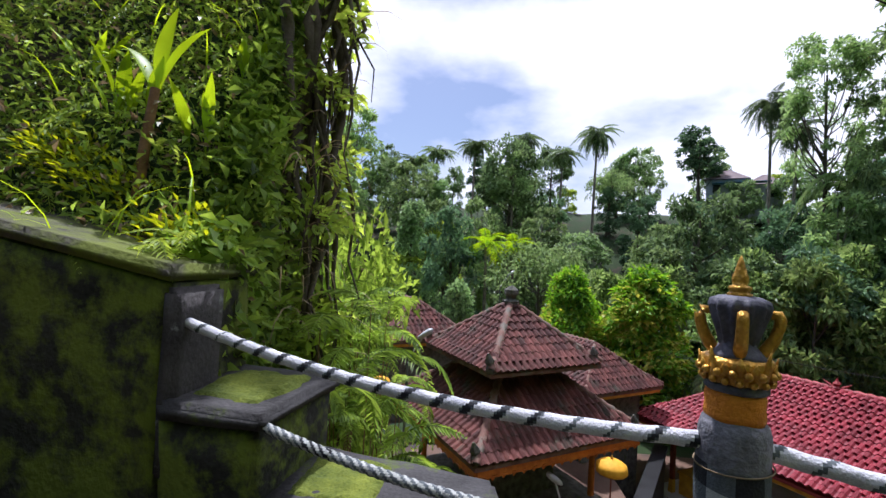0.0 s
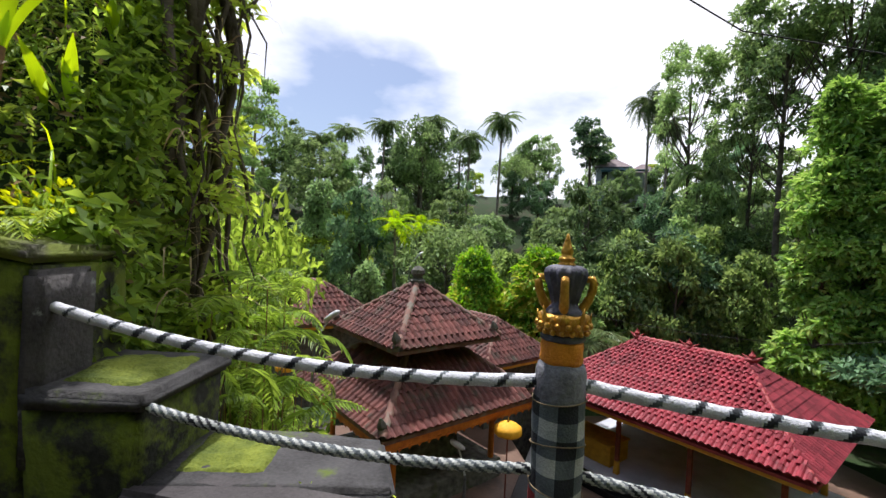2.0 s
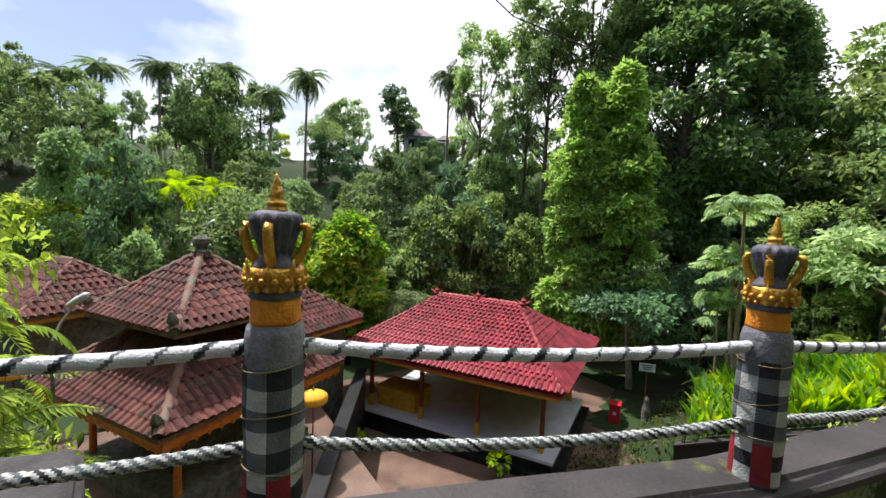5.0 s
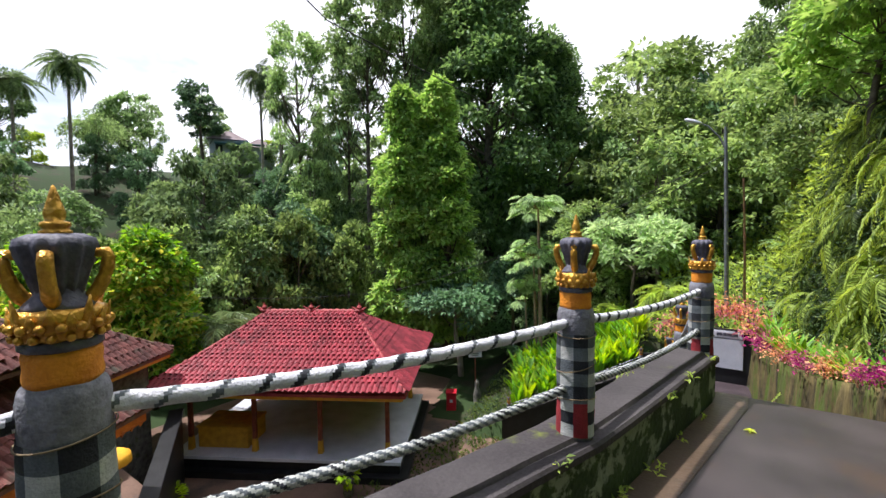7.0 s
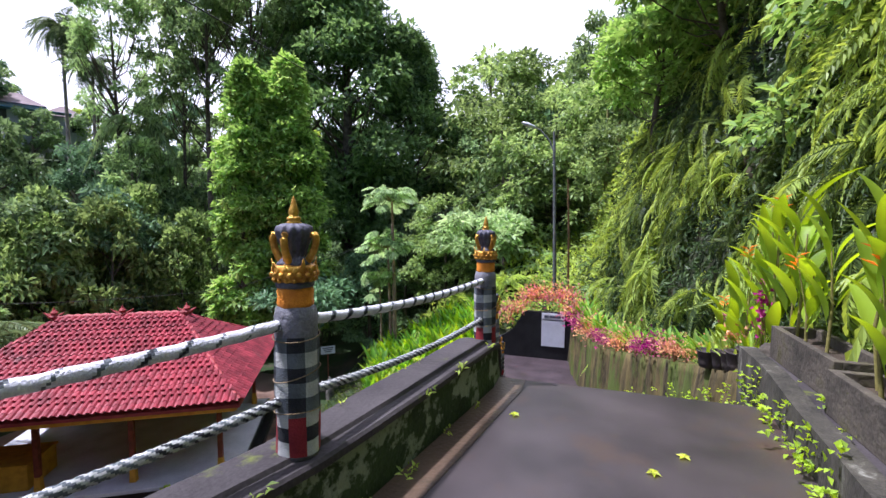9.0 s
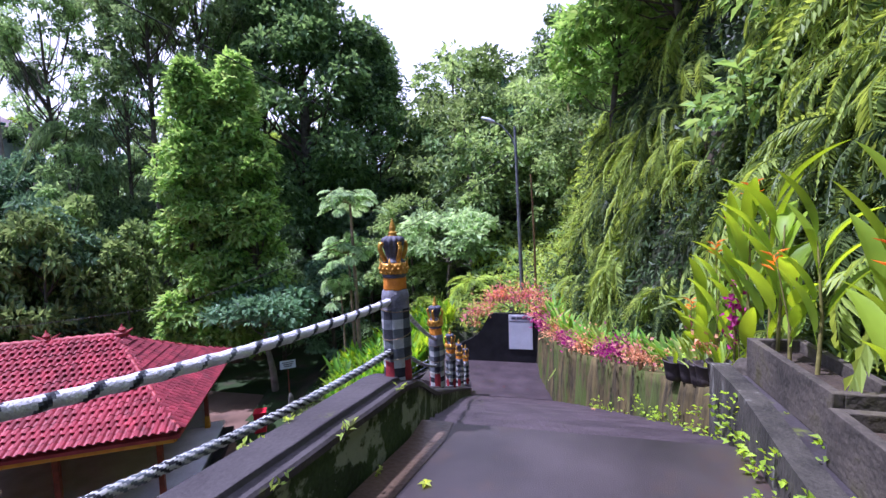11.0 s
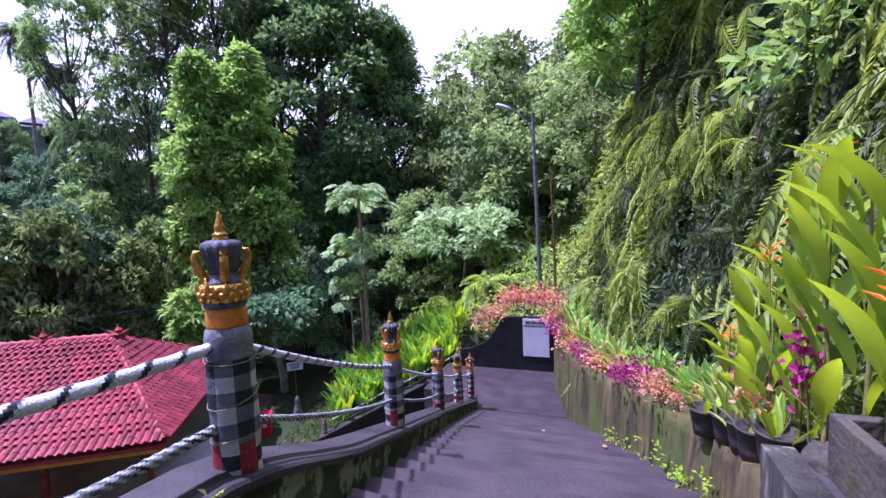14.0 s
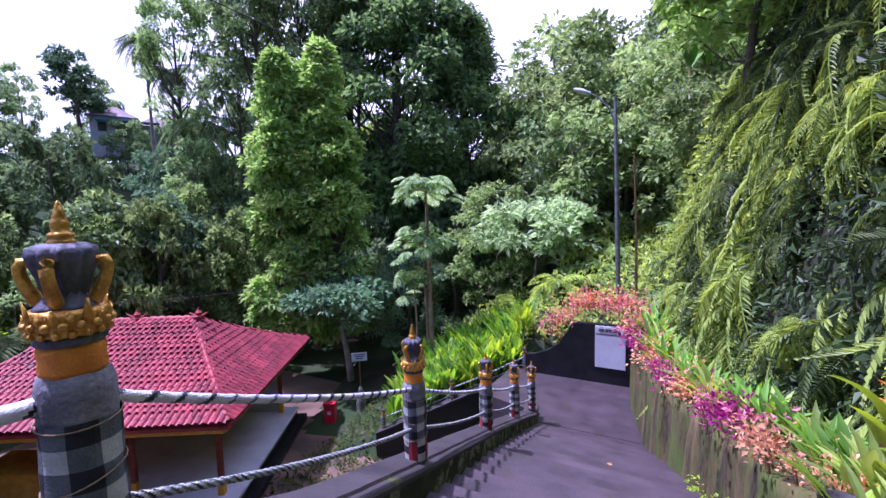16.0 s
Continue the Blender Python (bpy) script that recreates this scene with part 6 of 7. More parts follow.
def build_flower_border():
    g = np.random.default_rng(141)
    for k in range(46):
        y = 7.9 + 11.0 * (k + 0.7 * g.random()) / 46
        if math.sin(y * 3.1) + 0.5 * math.sin(y * 7.3) < -0.75:
            continue
        x = right_x(y) + 0.02 + 0.36 * g.random()
        kind = 0.5 + 0.45 * math.sin(y * 1.9 + 1.0) + 0.25 * g.normal()
        leaf, label = ((L_PEACH, "peach-coloured leafy bedding plant on the wall") if kind < 0.5 else (L_PINK, "pink leafy bedding plant on the wall") if kind < 0.82 else (L_MAGENTA, "magenta leafy bedding plant on the wall"))
        rosette(x, y, side_top(y) + 0.08 + 0.1 * g.random(), g, leaf, (0.15 + 0.024 * (y - 6)) * (0.5 + 0.9 * g.random()), label, 100)
    for k in range(22):
        x = -2.9 + 3.0 * (k + 0.5) / 22
        top = float(np.interp(x, [-3.2, -2.4, -1.9, 0.1], [-3.5, -3.0, -2.3, -2.3]))
        leaf, label = ((L_PEACH, "peach-coloured leafy plant behind the black wall") if k % 3 else (L_PINK, "pink leafy plant behind the black wall"))
        rosette(x, 19.15 + 0.3 * g.random(), top + 0.22 + 0.35 * g.random(), g, leaf, 0.5, label, 60)
    for k in range(26):
        y = 7.8 + 11.1 * (k + 0.5 * g.random()) / 26
        t = thing("strap_plant", "clump of dark green strap leaves above the wall", "plant", "strap plants on the slope")
        s = 0.45 + 0.035 * (y - 6)
        put("foliage", mesh_of("foliage", *strap_clump(g, 20, s * 1.25, s * 0.16, 0.7, 0.05, 0.07, 0.7), L_CANNA if k % 3 else L_FERN, smooth=True), t)
        x = right_x(y) + 0.45 + 0.35 * g.random()
        t.matrix_basis = pose(x, y, max(ground_z(x, y), side_top(y)) - 0.02)


build_flower_border()


def build_garden():
    """The bed of cannas below the stairs."""
    g = np.random.default_rng(151)
    for k in range(130):
        run, behind = -0.2 + 5.6 * g.random(), 0.45 + 4.4 * g.random() ** 1.3
        x = FLIGHT_TOP[0] + FLIGHT_WAY[0] * run + FLIGHT_WAY[1] * behind
        y = FLIGHT_TOP[1] + FLIGHT_WAY[1] * run - FLIGHT_WAY[0] * behind
        t = thing("canna", "upright clump of bright green canna leaves", "plant", "cannas in the garden bed")
        s = 1.25 + 0.6 * g.random()
        put("foliage", mesh_of("foliage", *strap_clump(g, 15, s * 1.1, s * 0.13, 0.45, 0.15, 0.12, 0.55), (L_CANNA, L_CANNA, L_LIME)[k % 3], smooth=True), t)
        t.matrix_basis = pose(x, y, ground_z(x, y) - 0.05)
    pts, nrm = on_surface(g, 15000, -12, -0.9, 5.5, 24, lambda x, y: x < line_x(min(y, 15.5)) - 0.3)
    ln = 0.10 + 0.16 * g.random(len(pts))
    stuff("bank_weeds", leaves(pts + nrm * 0.06, unit(nrm + g.normal(size=pts.shape) * 0.7), nrm, ln, ln * 0.45), L_FERNSHADE, "low green weeds over the bank", "weeds")
    pts, nrm = on_surface(g, 9000, -9, -1.0, -2.2, 6.5, lambda x, y: x < line_x(y) - 0.25)
    ln = 0.06 + 0.12 * g.random(len(pts))
    stuff("near_bank_weeds", leaves(pts + nrm * 0.06, unit(nrm + g.normal(size=pts.shape) * 0.7), nrm, ln, ln * 0.45), L_FERNSHADE, "low green weeds under the parapet", "weeds")
    for k, (x, y, s) in enumerate([(-9.4, 21.5, 1.2), (-8.0, 22.5, 1.2), (-5.5, 24.0, 1.4), (-3.4, 23.0, 1.3)]):
        p = make_palm("young_palm", "young palm with arching yellow-green fronds", 160 + k, 0.6, L_FERN, 10, 1.5 * s, 1.0, 0.08)
        p.matrix_basis = pose(*on_ground(x, y))


build_garden()


def build_lower_slope():
    g = np.random.default_rng(261)
    n = 9000
    p, up = on_surface(g, n, -9, 3.0, 19.3, 32)
    ln = 0.14 + 0.24 * g.random(n)
    stuff("slope_undergrowth", leaves(p + up * (0.05 + 0.5 * g.random(n) ** 2)[:, None], unit(up + g.normal(size=(n, 3)) * 0.8), up, ln, ln * 0.45), L_FERN, "pale green undergrowth behind the black wall", "undergrowth")
    fr = [frond(1.0, 18, 0.24, 0.9 + 0.3 * k, np.random.default_rng(270 + k), 1.0) for k in range(3)]
    for k in range(26):
        x, y = -7.5 + 9.5 * g.random(), 20.0 + 8 * g.random()
        t = thing("fern_clump", "pale arching fern clump on the lower slope", "fern", "ferns on the lower slope")
        out = []
        for j in range(13):
            s = 0.7 + 0.6 * g.random()
            out.append(spun(fr[j % 3], pose(0, 0, 0.1, 0, 0, 137.5 * j) @ pose(0, 0, 0, 0, -35 + 14 * g.normal(), 0) @ Matrix.Diagonal((s, s, s, 1))))
        put("foliage", mesh_of("foliage", *joined(out), L_FERN if k % 2 else L_PAPAYA), t)
        t.matrix_basis = pose(*on_ground(x, y, 0.0))


build_lower_slope()


# ---- papaya trees ----
def papaya_leaf(g):
    """A lobed, hand-shaped leaf round the origin, in the xy plane."""
    at, way, ln = [], [], []
    for k in range(9):
        a = -2.3 + 4.6 * k / 8
        l = 0.42 * (1 - 0.3 * abs(a) / 2.3)
        at.append((0, 0, 0)), way.append((math.cos(a), math.sin(a), -0.18)), ln.append(l)
        for s in (-1, 1):
            at.append((0.5 * l * math.cos(a), 0.5 * l * math.sin(a), -0.05)), way.append((math.cos(a + s * 0.6), math.sin(a + s * 0.6), -0.25)), ln.append(l * 0.5)
    ln = np.array(ln)
    return leaves(at, way, np.tile([0, 0, 1.0], (len(at), 1)), ln, ln * 0.34, 0.06, 0.2)


def build_papaya(x, y, top, spread, n, seed, r=0.10):
    g = np.random.default_rng(seed)
    t = thing("papaya_tree", "slender papaya tree with a flat crown of lobed leaves", "tree", "papaya trees")
    z = ground_z(x, y)
    tube("trunk", [(x + 0.15, y, z - 0.2), (x + 0.1, y, (z + top) / 2), (x, y, top)], [r * 1.2, r, r * 0.55], M_PAPAYABARK, t, 8)
    out, stems = [], []
    for k in range(n):
        a = 137.5 * k
        rad = spread * (0.35 + 0.65 * g.random())
        e = np.array([x + rad * math.cos(radians(a)), y + rad * math.sin(radians(a)), top + 0.65 - 1.0 * (rad / spread) ** 2 + 0.22 * g.normal()])
        s = 1.15 + 0.4 * g.random()
        out.append(spun(papaya_leaf(g), pose(*e, 0, 0, a) @ pose(0, 0, 0, 0, 26 + 20 * g.normal(), 0) @ Matrix.Diagonal((s, s, s, 1))))
        stems.append(tube_arrays([(x, y, top - 0.15), tuple((np.array([x, y, top]) + e) / 2 + np.array([0, 0, 0.12])), tuple(e)], [0.02, 0.014, 0.01], 4))
    put("leaf_stalk", mesh_of("leaf_stalk", *joined(stems), M_STEM, smooth=True), t)
    put("crown", mesh_of("crown", *joined(out), L_PAPAYA), t)


build_papaya(-9.55, 22.0, 2.7, 1.65, 40, 171)
build_papaya(-9.95, 22.3, 0.1, 1.6, 36, 172, 0.08)
build_papaya(-10.3, 21.9, -1.8, 1.1, 16, 173, 0.06)


def build_banana(x, y, z, tall, seed):
    g = np.random.default_rng(seed)
    t = thing("banana_plant", "banana plant with huge torn green leaves", "plant", "banana plants")
    tube("trunk", [(x, y, z - 0.3), (x + 0.05, y, z + tall * 0.5), (x, y, z + tall)], [0.14, 0.11, 0.06], M_STEM, t, 8)
    out = [spun(blade(2.2 + 0.7 * g.random(), 0.55, 0.6 + 0.8 * g.random(), 10, 0.12, 0.12), pose(x, y, z + tall * 0.9, 0, 0, 360 * k / 8 + 20 * g.normal()) @ pose(0, 0, 0, 0, 8 + 22 * g.random(), 0)) for k in range(8)]
    put("leaf", mesh_of("leaf", *joined(out), L_BRIGHT, smooth=True), t)


for k, (x, y, tall) in enumerate([(1.6, 26.5, 0), (2.3, 27.5, 0), (-50.5, 31.5, 2.5), (-49.0, 34.5, 2.0)]):
    z = ground_z(x, y)
    build_banana(x, y, z, (8.2 - z) if tall == 0 else tall, 180 + k)


# ---- street lamp, poles and wires ----
def build_lamp():
    t = thing("street_lamp", "grey steel street lamp with a curved arm", "lamp")
    z = ground_z(-0.9, 22.6)
    tube("pole", [(-0.85, 22.6, z - 0.3), (-0.95, 22.6, 2.0), (-1.05, 22.6, 5.9)], [0.10, 0.085, 0.065], M_STEEL, t, 10)
    tube("arm", [(-1.03, 22.6, 4.9), (-1.25, 22.58, 5.45), (-1.7, 22.55, 6.0), (-2.1, 22.5, 6.2)], [0.045, 0.04, 0.035, 0.03], M_STEEL, t, 8)
    head = lathe([(0.02, -0.42), (0.12, -0.30), (0.17, 0.0), (0.13, 0.28), (0.04, 0.36)], 14)
    ob = part("lamp_head", head, M_LAMPGLASS, t, "pale oval lamp housing", True)
    ob.matrix_basis = pose(-2.3, 22.48, 6.28, 0, -68, 5) @ Matrix.Diagonal((0.6, 1, 1, 1))
    p = thing("bamboo_pole", "bare bamboo pole beside the lamp", "pole")
    tube("pole", [(-0.2, 22.9, z - 0.3), (-0.25, 22.9, 0.8), (-0.35, 22.9, 3.6)], [0.06, 0.05, 0.04], M_CANE, p, 8)


build_lamp()


def wire(a, b, sag, r=0.012):
    a, b = Vector(a), Vector(b)
    pts = [a.lerp(b, t) - Vector((0, 0, sag * 4 * t * (1 - t))) for t in np.linspace(0, 1, 15)]
    ob = tube("cable", pts, r, M_WIRE, None, 5)
    tagged(ob, "thin black overhead cable", "cable", "overhead cables")


wire((-1.0, 22.6, 4.7), (-17.6, 19.2, -2.2), 0.55, 0.014)
wire((-1.0, 22.6, 4.4), (-9.9, 25.5, 0.2), 0.25, 0.012)
wire((-9.9, 7.95, 7.42), (-12.6, 36.0, 8.3), 0.0, 0.02)
wire((-9.9, 7.95, 7.42), (-8.6, -4.0, 11.0), 0.0, 0.02)
wire((-17.6, 19.2, -2.2), (-24.0, 9.0, -1.6), 0.3, 0.012)


# ---- court furniture ----
def build_bin(x, y):
    t = thing("wheeled_bin", "bright red plastic wheeled bin on the court", "bin")
    part("body", box((0.52, 0.56, 0.92), (0, 0, 0.08), 0.03), M_REDPLASTIC, t)
    part("lid", box((0.58, 0.64, 0.08), (0, 0, 1.0), 0.025), M_REDPLASTIC, t, "domed red lid")
    part("badge", box((0.16, 0.012, 0.16), (0, -0.292, 0.55), 0.004), M_WHITE, t, "pale round badge")
    for s in (-1, 1):
        bm = lathe([(0.10, -0.025), (0.10, 0.025)], 14)
        part("wheel", bm, M_BLACKCLOTH, t, "black wheel").matrix_basis = pose(s * 0.25, 0.24, 0.10, 0, 90, 0)
    t.matrix_basis = pose(x, y, COURT + 0.03, 0, 0, 32)


build_bin(-13.1, 18.55)


def build_umbrella(x, y, ground, top, label):
    t = thing("ceremonial_umbrella", label, "umbrella", "ceremonial umbrellas")
    tube("pole", [(x, y, ground - 0.1), (x, y, top)], [0.025, 0.02], M_REDWOOD, t, 8)
    part("canopy", lathe([(0.40, -0.16), (0.42, -0.10), (0.42, 0.0), (0.38, 0.07), (0.24, 0.15), (0.05, 0.20)], 24, 12, 0.05), M_YELLOW, t, "gathered yellow cloth canopy", True).matrix_basis = pose(x, y, top - 0.15)
    part("finial", lathe([(0.03, 0), (0.045, 0.03), (0.02, 0.07), (0.005, 0.14)], 10), M_GOLD, t, "", True).matrix_basis = pose(x, y, top + 0.04)


build_umbrella(-12.35, 3.2, UPPER_COURT, -3.5, "yellow cloth umbrella on a pole beside the shrine")
build_umbrella(-18.05, -4.4, UPPER_COURT, -3.4, "small yellow cloth umbrella beyond the shrine")


def build_floodlight(x, y, z, foot, lean, turn, label):
    """A pole with a slanted arm and a pale lantern head at (x, y, z)."""
    t = thing("garden_lamp", label, "lamp", "lamps in the temple court")
    c, s = math.cos(radians(turn)), math.sin(radians(turn))
    bx, by = x - c * lean, y - s * lean
    tube("pole", [(bx, by, foot - 0.1), (bx, by, z - 0.95)], [0.05, 0.04], M_STEEL, t, 8)
    tube("arm", [(bx, by, z - 1.0), (bx + c * lean * 0.35, by + s * lean * 0.35, z - 0.55), (x, y, z)], [0.032, 0.028, 0.024], M_LAMPGLASS, t, 7)
    head = lathe([(0.03, -0.30), (0.10, -0.22), (0.14, 0.0), (0.12, 0.22), (0.03, 0.30)], 14)
    part("lamp_head", head, M_LAMPGLASS, t, "pale oval lamp housing", True).matrix_basis = pose(x, y, z, 0, 55, turn) @ Matrix.Diagonal((0.65, 1, 1, 1))


build_floodlight(-13.35, -2.15, -0.62, UPPER_COURT, 0.55, 70, "white garden lamp on a slanted arm beside the shrine")
build_floodlight(-12.4, 1.72, -4.15, UPPER_COURT, 0.3, -70, "low white garden lamp in front of the shrine")
build_floodlight(-30.2, 1.8, 0.85, ground_z(-30.2, 1.8), 0.7, 100, "distant grey lamp behind the shrine roof")


def build_court_bits():
    g = np.random.default_rng(201)
    for x, y in ((-16.3, 6.0), (-12.2, 10.3)):
        t = thing("potted_plant", "leafy green plant in a stone pot on the court", "plant", "potted plants on the court")
        part("pot", lathe([(0.16, 0), (0.20, 0.1), (0.17, 0.35), (0.26, 0.55), (0.24, 0.58), (0.05, 0.52)], 14), M_STONE, t, "", True)
        n = 110
        d = unit(g.normal(size=(n, 3)) + np.array([0, 0, 0.6]))
        put("foliage", mesh_of("foliage", *leaves(np.array([0, 0, 0.78]) + d * 0.28, d, np.tile([0, 0, 1.0], (n, 1)), np.full(n, 0.26), np.full(n, 0.16)), L_LIME), t)
        t.matrix_basis = pose(x, y, COURT + 0.03)
    s = thing("small_sign", "small white sign on a post near the bin", "sign")
    part("panel", box((0.75, 0.03, 0.42), (0, 0, 1.75), 0.006), M_SIGNPAPER, s)
    for k in range(3):
        part("text_bar", box((0.56 - 0.1 * k, 0.006, 0.05), (0, -0.02, 2.05 - 0.10 * k), 0.0), M_INK, s, "illegible dark lettering")
    tube("post", [(0, 0.03, -0.2), (0, 0.03, 2.1)], 0.03, M_REDWOOD, s, 6)
    s.matrix_basis = pose(-12.5, 20.1, COURT + 0.9, 0, 0, 40)
    st = part("stone_statue", lathe([(0.26, 0), (0.28, 0.25), (0.20, 0.3), (0.24, 0.7), (0.20, 1.0), (0.12, 1.15), (0.15, 1.32), (0.12, 1.46), (0.04, 1.62)], 14, 6, 0.1), M_STONE, None, "", True)
    tagged(st, "weathered stone guardian statue beside the bin", "statue")
    st.matrix_basis = pose(-12.1, 19.6, COURT + 0.0)
    rail = thing("terrace_wall", "dark stone terrace wall with a weathered coping", "wall", kind="structure")
    part("wall_body", box((0.35, 9.5, 3.0), (0, 0, 0), 0.03), M_BLACKSTONE, rail).matrix_basis = pose(-14.4, 4.9, COURT - 0.2, 0, 0, 61)
    part("coping", box((0.5, 9.6, 0.14), (0, 0, 0), 0.03), M_BLACKSTONE, rail).matrix_basis = pose(-14.4, 4.9, COURT + 2.79, 0, 0, 61)


build_court_bits()


def build_outbuilding(cx, cy, th, a, b, r, zr, ze, floor, label):
    W = to_world(cx, cy, th)
    h = thing("outbuilding", label, "building", "old tiled buildings")
    eave = [W(-a, -b, ze), W(a, -b, ze), W(a, b, ze), W(-a, b, ze)]
    top = [W(-r, 0, zr), W(r, 0, zr)]
    roof = roof_body("roof", eave, top, h, M_OLDRIDGE)
    tile = tile_mesh("tile", M_OLDTILE, 0.25)
    for p, q, s, t in ((0, 1, 0, 1), (1, 2, 1, 1), (2, 3, 1, 0), (3, 0, 0, 0)):
        tiled_face(h, roof, eave[p], eave[q], top[s], top[t], tile, M_OLDTILE_REST, 0, 0.04, 0.25, 0.27)
    ridge_row("ridge", top[0], top[1], 0.10, M_OLDRIDGE, roof)
    for e, t in zip(eave, (top[0], top[1], top[1], top[0])):
        ridge_row("hip_ridge", t, e, 0.07, M_OLDRIDGE, roof, "", 0.1)
    part("wall", box((2 * a - 1.2, 2 * b - 1.2, ze - floor), (0, 0, 0), 0.02), M_STONE, h, "dark weathered wall").matrix_basis = pose(*W(0, 0, floor), 0, 0, math.degrees(th))
    for p, q in ((0, 1), (1, 2), (2, 3), (3, 0)):
        bar("eave_beam", Vector(eave[p]) * 0.96 + Vector(W(0, 0, ze)) * 0.04 - Vector((0, 0, 0.16)), Vector(eave[q]) * 0.96 + Vector(W(0, 0, ze)) * 0.04 - Vector((0, 0, 0.16)), 0.08, 0.16, M_YELLOWWOOD, h)


build_outbuilding(-22.3, -3.9, 0.54, 2.6, 2.3, 0.9, -0.55, -2.15, UPPER_COURT, "small building with an old brown hip roof")
build_outbuilding(-20.0, 4.1, 0.54, 2.6, 2.2, 0.9, -1.65, -3.15, COURT, "low building with an old brown hip roof")


def build_house(x, y, z):
    h = thing("house", "distant hillside house with grey tiled roofs", "house")
    for k, (dx, dy, w, d, e) in enumerate(((0, 0, 5.0, 4.0, 0), (4.2, 2.5, 4.2, 3.6, -0.4))):
        part("wall", box((w, d, 5.0), (dx, dy, -3.0 + e), 0.05), M_HOUSEWALL, h)
        bm = bmesh.new()
        bmesh.ops.create_cone(bm, cap_ends=True, segments=4, radius1=4.0, radius2=0.4, depth=1.6)
        ob = part("roof", bm, M_HOUSEROOF, h, "grey hipped roof")
        ob.matrix_basis = pose(dx, dy, 2.8 + e, 0, 0, 45) @ Matrix.Diagonal((w / 5.0, d / 4.4, 1, 1))
        for s in (-1, 1):
            win = part("window", box((0.9, 0.08, 1.1), (dx + s * w * 0.25, dy - d / 2 - 0.02, 0.2 + e), 0.02), M_GLASS, h, "dark window")
    part("awning", box((6.5, 1.6, 0.08), (1.5, -2.9, 1.3), 0.02), M_BLUE, h, "faded blue awning")
    h.matrix_basis = pose(x, y, z, 0, 0, 60)


build_house(-63.0, 34.2, 12.4)


# ---- growth on the bluff: cane stump, sprouts, twigs ----
def build_bluff_plants():
    g = np.random.default_rng(221)
    s = thing("sprouting_stump", "bare brown cane stump with three fresh leaves", "plant")
    b, t = Vector((-3.45, -3.42, 2.0)), Vector((-3.52, -3.36, 2.95))
    tube("stump", [b - Vector((0, 0, 0.2)), b.lerp(t, 0.5), t], [0.045, 0.040, 0.034], M_CANE, s, 9)
    out = [spun(blade(0.75, 0.13, 0.25 + 0.3 * k, 9, 0.2, 0.2), pose(t.x, t.y, t.z - 0.1, 0, 0, a) @ pose(0, 0, 0, 0, 8 + 9 * k, 0)) for k, a in enumerate((80, 110, 250))]
    put("leaf", mesh_of("leaf", *joined(out), L_LIME, smooth=True), s)
    for k, (x, y, n, l) in enumerate([(-3.69, -3.04, 6, 0.85), (-4.04, -4.41, 5, 0.85), (-3.72, -3.85, 5, 0.7), (-3.72, -3.62, 4, 0.65), (-4.18, -3.0, 3, 0.5), (-3.4, -5.2, 8, 0.8)]):
        p = thing("ginger_sprout", "upright lime-green ginger sprout on the bluff", "plant", "ginger sprouts")
        put("foliage", mesh_of("foliage", *strap_clump(g, n, l, 0.10, 0.4, 0.1, 0.05, 0.5), L_LIME), p)
        p.matrix_basis = pose(*on_ground(x, y, -0.03))
    for k, (x, y) in enumerate([(-3.35, -3.13), (-3.45, -3.55), (-3.50, -3.72), (-3.55, -4.05), (-3.6, -4.2), (-3.1, -2.75), (-3.2, -4.8)]):
        p = thing("golden_shrub", "low yellow-green shrub along the wall top", "shrub", "golden shrubs")
        n = 150
        c = np.array(on_ground(x, y, 0.1))
        at = c + g.normal(size=(n, 3)) * np.array([0.13, 0.16, 0.08])
        put("foliage", mesh_of("foliage", *leaves(at, unit(at - c + np.array([0.3, 0, 0.3])), np.tile([0, 0, 1.0], (n, 1)), np.full(n, 0.07), np.full(n, 0.03)), L_YELLOW), p)
        tube("stem", [tuple(c - np.array([0, 0, 0.2])), tuple(c)], [0.012, 0.008], M_CANE, p, 5)
    for k in range(34):
        x, y = -4.75 - 0.55 * g.random(), -2.50 - 0.35 * g.random()
        p = np.array([x, y + 0.15, 1.4 + 4.0 * g.random()])
        pts = [p]
        for j in range(5):
            p = p + np.array([0.10 * g.normal() + 0.05, 0.10 * g.normal() + 0.015, -0.28 - 0.25 * g.random()])
            pts.append(p)
        root = tube("hanging_root", pts, [0.034, 0.030, 0.022, 0.015, 0.009, 0.004], M_BARK, None, 5)
        tagged(root, "dark dry root hanging off the bluff", "root", "hanging roots")
    # mossy boulders set in the bank
    for k, (x, y, z, r) in enumerate([(-4.02, -2.92, 2.42, 0.24), (-3.95, -2.86, 1.98, 0.26), (-3.55, -2.72, 1.72, 0.15), (-4.35, -3.5, 3.2, 0.2)]):
        bm = bmesh.new()
        bmesh.ops.create_icosphere(bm, subdivisions=4, radius=r)
        for v in bm.verts:
            n = 1 + 0.16 * wob(v.co.x * 4 + k * 9, v.co.y * 4 + v.co.z * 5, 2.0) + 0.05 * wob(v.co.z * 20, v.co.x * 22 + k, 1.5)
            v.co = Vector((v.co.x * 1.15, v.co.y * 1.3, v.co.z * 0.8)) * n
        me = bpy.data.meshes.new("boulder")
        bm.to_mesh(me)
        bm.free()
        for f in me.polygons:
            f.use_smooth = True
        me.materials.append(M_MOSS if k % 2 == 0 else M_MOSSROCK)
        tagged(put("boulder", me, None, "", pose(x, y, z, 0, 0, 40 * k)), "mossy brown boulder bedded in the bluff", "rock", "boulders in the bluff")
    # old creeper trunk hanging at the corner
    trunk = thing("dead_creeper", "thick dark dead creeper hanging down the bluff", "creeper")
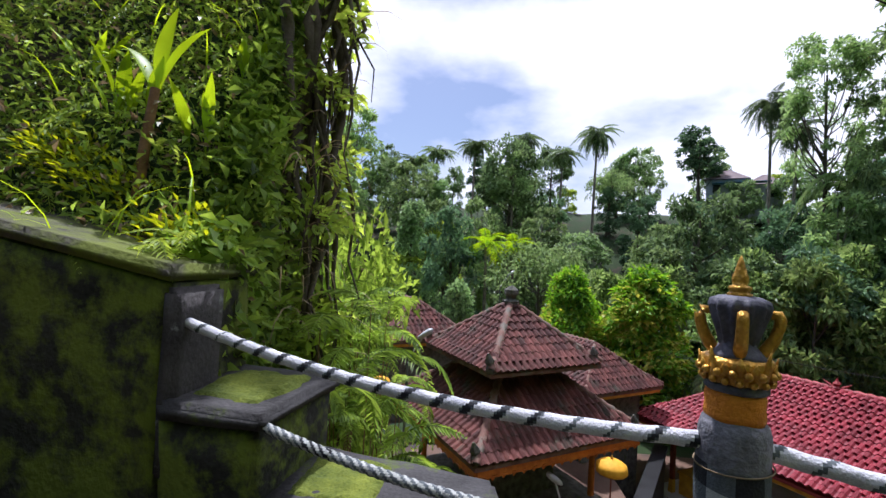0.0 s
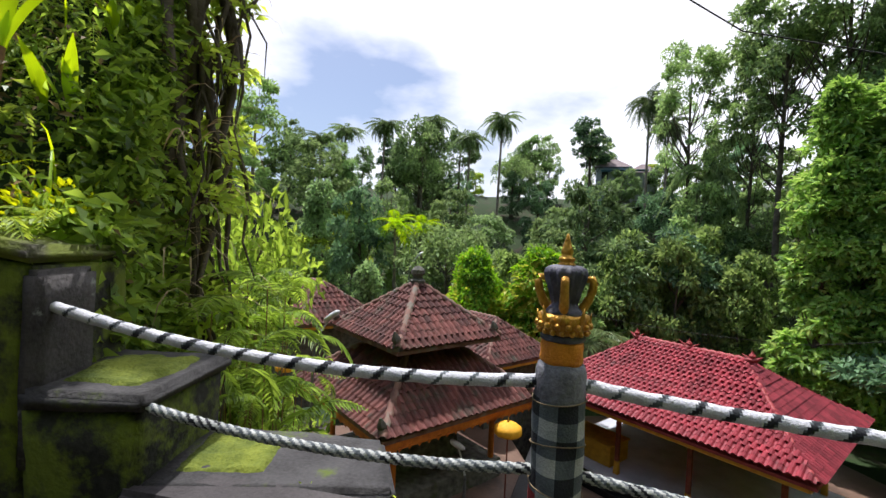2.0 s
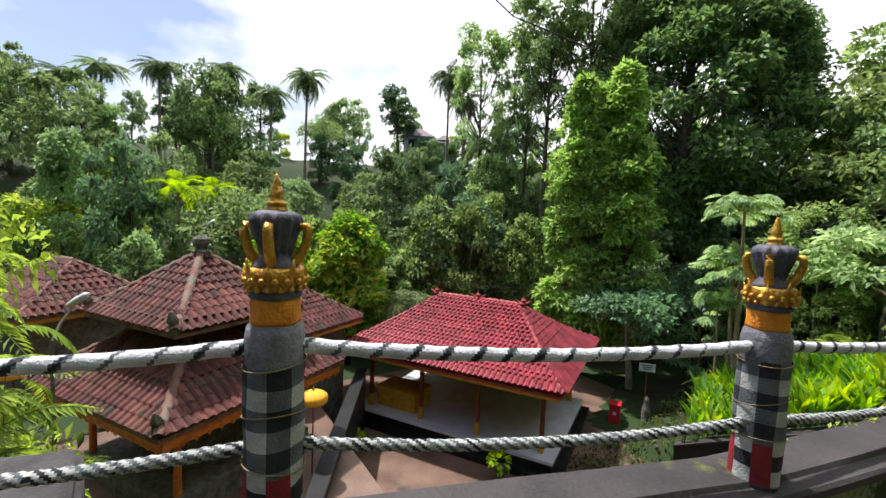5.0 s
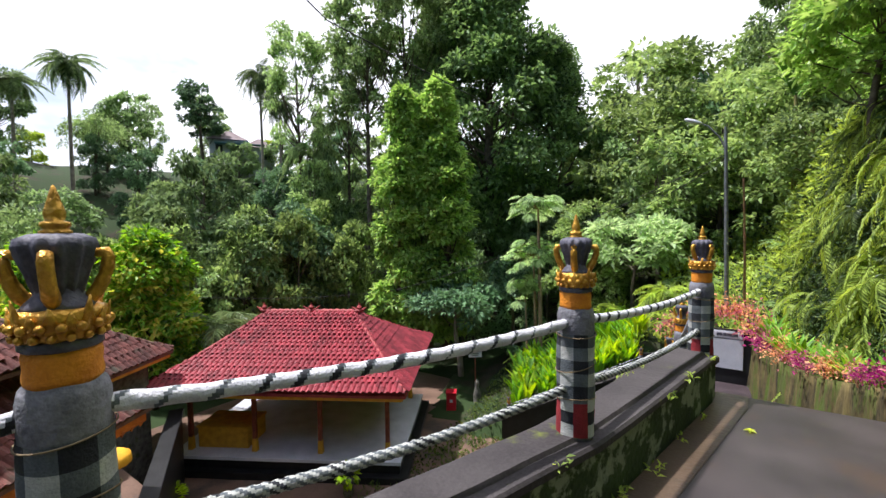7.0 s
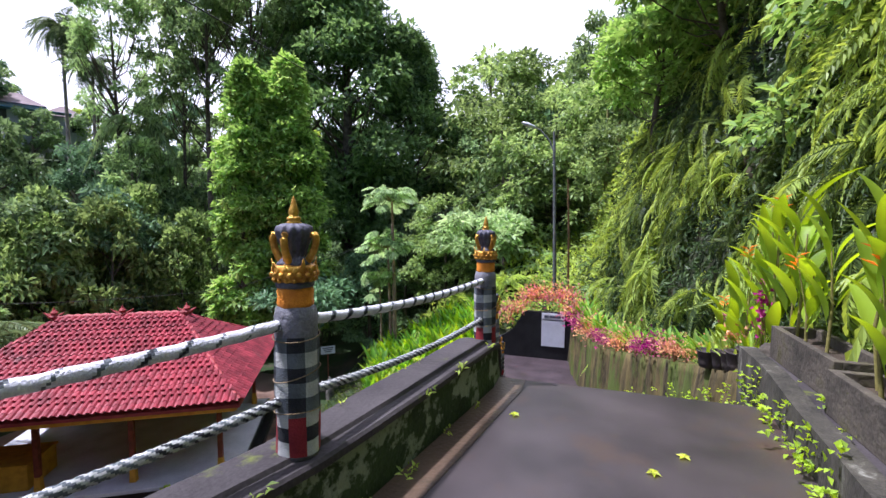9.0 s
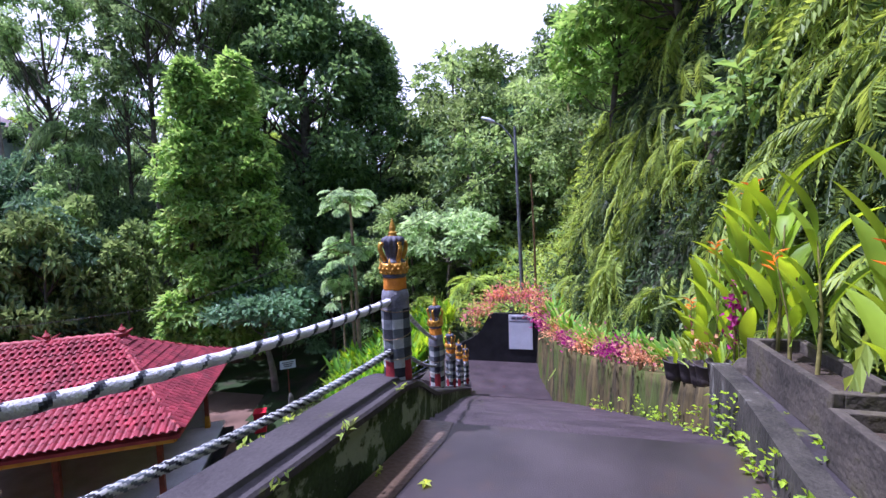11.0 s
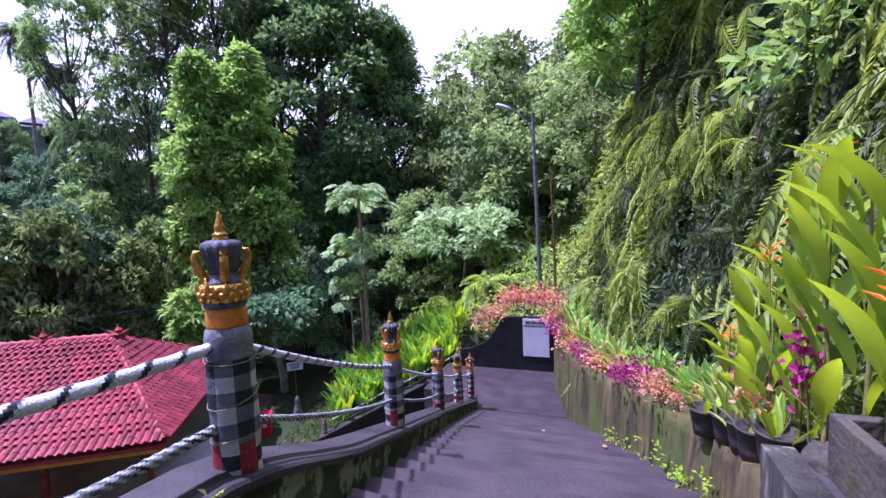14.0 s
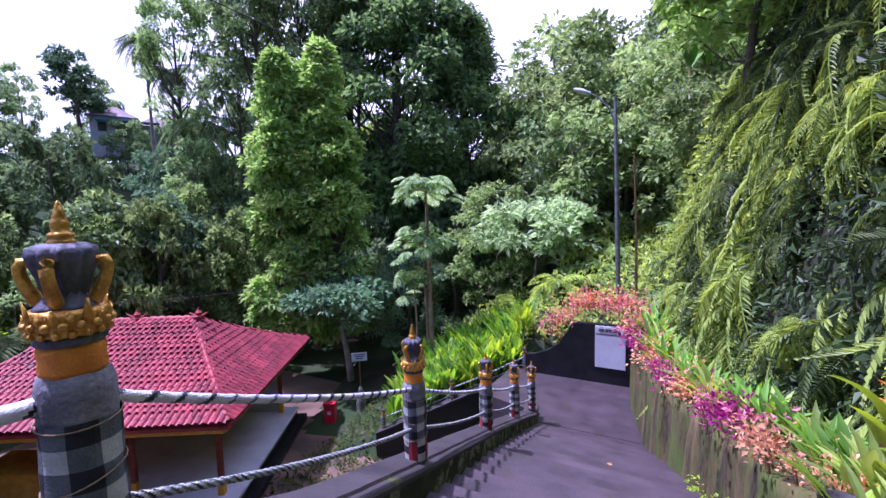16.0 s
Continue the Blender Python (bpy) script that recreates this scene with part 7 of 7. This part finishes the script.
    for k in range(5):
        q = [(-4.85 + 0.10 * k + 0.16 * math.sin(z * 1.3 + k * 2.4) + 0.05 * math.sin(z * 5 + k), -2.44 - 0.07 * k + 0.10 * math.cos(z * 1.9 + 1.7 * k), z) for z in np.linspace(5.6 - 0.3 * k, 0.3 + 0.35 * k, 12)]
        tube("strand", q, [0.06 - 0.03 * j / 11 + 0.012 * math.sin(j * 2.1 + k) for j in range(12)], M_BARK, trunk, 7)
    dry = []
    for k in range(70):
        x, y = -3.8 - 1.5 * g.random(), -2.5 - 0.4 * g.random()
        z = min(ground_z(x, y - 0.4), 5.5) * (0.35 + 0.6 * g.random())
        dry.append(spun(blade(0.4 + 0.5 * g.random(), 0.016, 2.2, 6, 0.1, 0.05), pose(x, y + 0.3, z, 0, 0, 90 + 40 * g.normal()) @ pose(0, 0, 0, 0, 50, 0)))
    stuff("dry_grass", joined(dry), L_DRY, "dry straw hanging off the bluff edge", "grass")
    cs = np.stack([-4.5 - 0.9 * g.random(34), -2.45 - 0.35 * g.random(34), 0.4 + 5.0 * g.random(34)], 1)
    stuff("bluff_edge_leaves", clump_crown(g, cs, 0.25 + 0.2 * g.random(34), 90, 0.13), L_FERN, "fresh leaves on the bluff's edge", "leaves")


build_bluff_plants()


def build_litter():
    g = np.random.default_rng(231)
    spots = [(0.72, 3.35, 0.0), (0.95, 3.62, 0.0), (0.35, 2.6, 0.0), (1.2, 2.2, 0.0), (-0.25, 3.9, 0.0), (0.6, 9.0, -1.83), (1.25, 9.6, -2.0), (0.2, 11.2, -2.7), (0.9, 8.1, -1.47)]
    for k, (x, y, z) in enumerate(spots):
        n = 5
        me = mesh_of("fallen_leaf", *leaves(np.zeros((n, 3)), np.stack([np.cos(np.arange(n) * 1.2), np.sin(np.arange(n) * 1.2), 0.1 * np.ones(n)], 1), np.tile([0, 0, 1.0], (n, 1)), np.full(n, 0.05), np.full(n, 0.03)), L_YELLOW if z == 0 else L_PEACH)
        tagged(put("fallen_leaf", me, None, "", pose(x, y, z + 0.012, 0, 0, g.random() * 360)), "crumpled yellow leaf lying on the path", "leaf", "fallen leaves")
    pts = []
    for k in range(240):
        y = -1.5 + 6.6 * g.random()
        pts.append((right_x(y) + (0.05 * g.normal() + (0.19 if g.random() < 0.55 else -0.05)), y, (0.30 if g.random() < 0.5 else 0.10) * g.random() + 0.02))
    for k in range(60):
        y = 4.9 + 6 * g.random()
        pts.append((right_x(y) - 0.06 + 0.05 * g.random(), y, path_z(y) - 0.05 + 0.5 * g.random() * g.random()))
    pts = np.array(pts)
    at = np.repeat(pts, 6, 0) + g.normal(size=(len(pts) * 6, 3)) * 0.025
    ln = 0.03 + 0.035 * g.random(len(at))
    stuff("kerb_weeds", leaves(at, unit(g.normal(size=at.shape) + np.array([-0.5, 0, 0.6])), np.tile([0, 0, 1.0], (len(at), 1)), ln, ln * 0.7), L_LIME, "bright creeping weeds along the kerb wall", "weeds")
    pts = np.array([(line_x(y) + 0.19 + 0.03 * g.normal() if g.random() < 0.6 else line_x(y) - 0.2, y, 0.02 + 0.42 * (g.random() < 0.3)) for y in (-1.2 + 5.6 * g.random(34))])
    at = np.repeat(pts, 9, 0) + g.normal(size=(len(pts) * 9, 3)) * np.array([0.02, 0.04, 0.012])
    ln = 0.025 + 0.035 * g.random(len(at))
    stuff("parapet_weeds", leaves(at, unit(g.normal(size=at.shape) + np.array([0.3, 0, 0.9])), np.tile([0, 0, 1.0], (len(at), 1)), ln, ln * 0.45), L_FERN, "small green weeds along the parapet", "weeds")


build_litter()
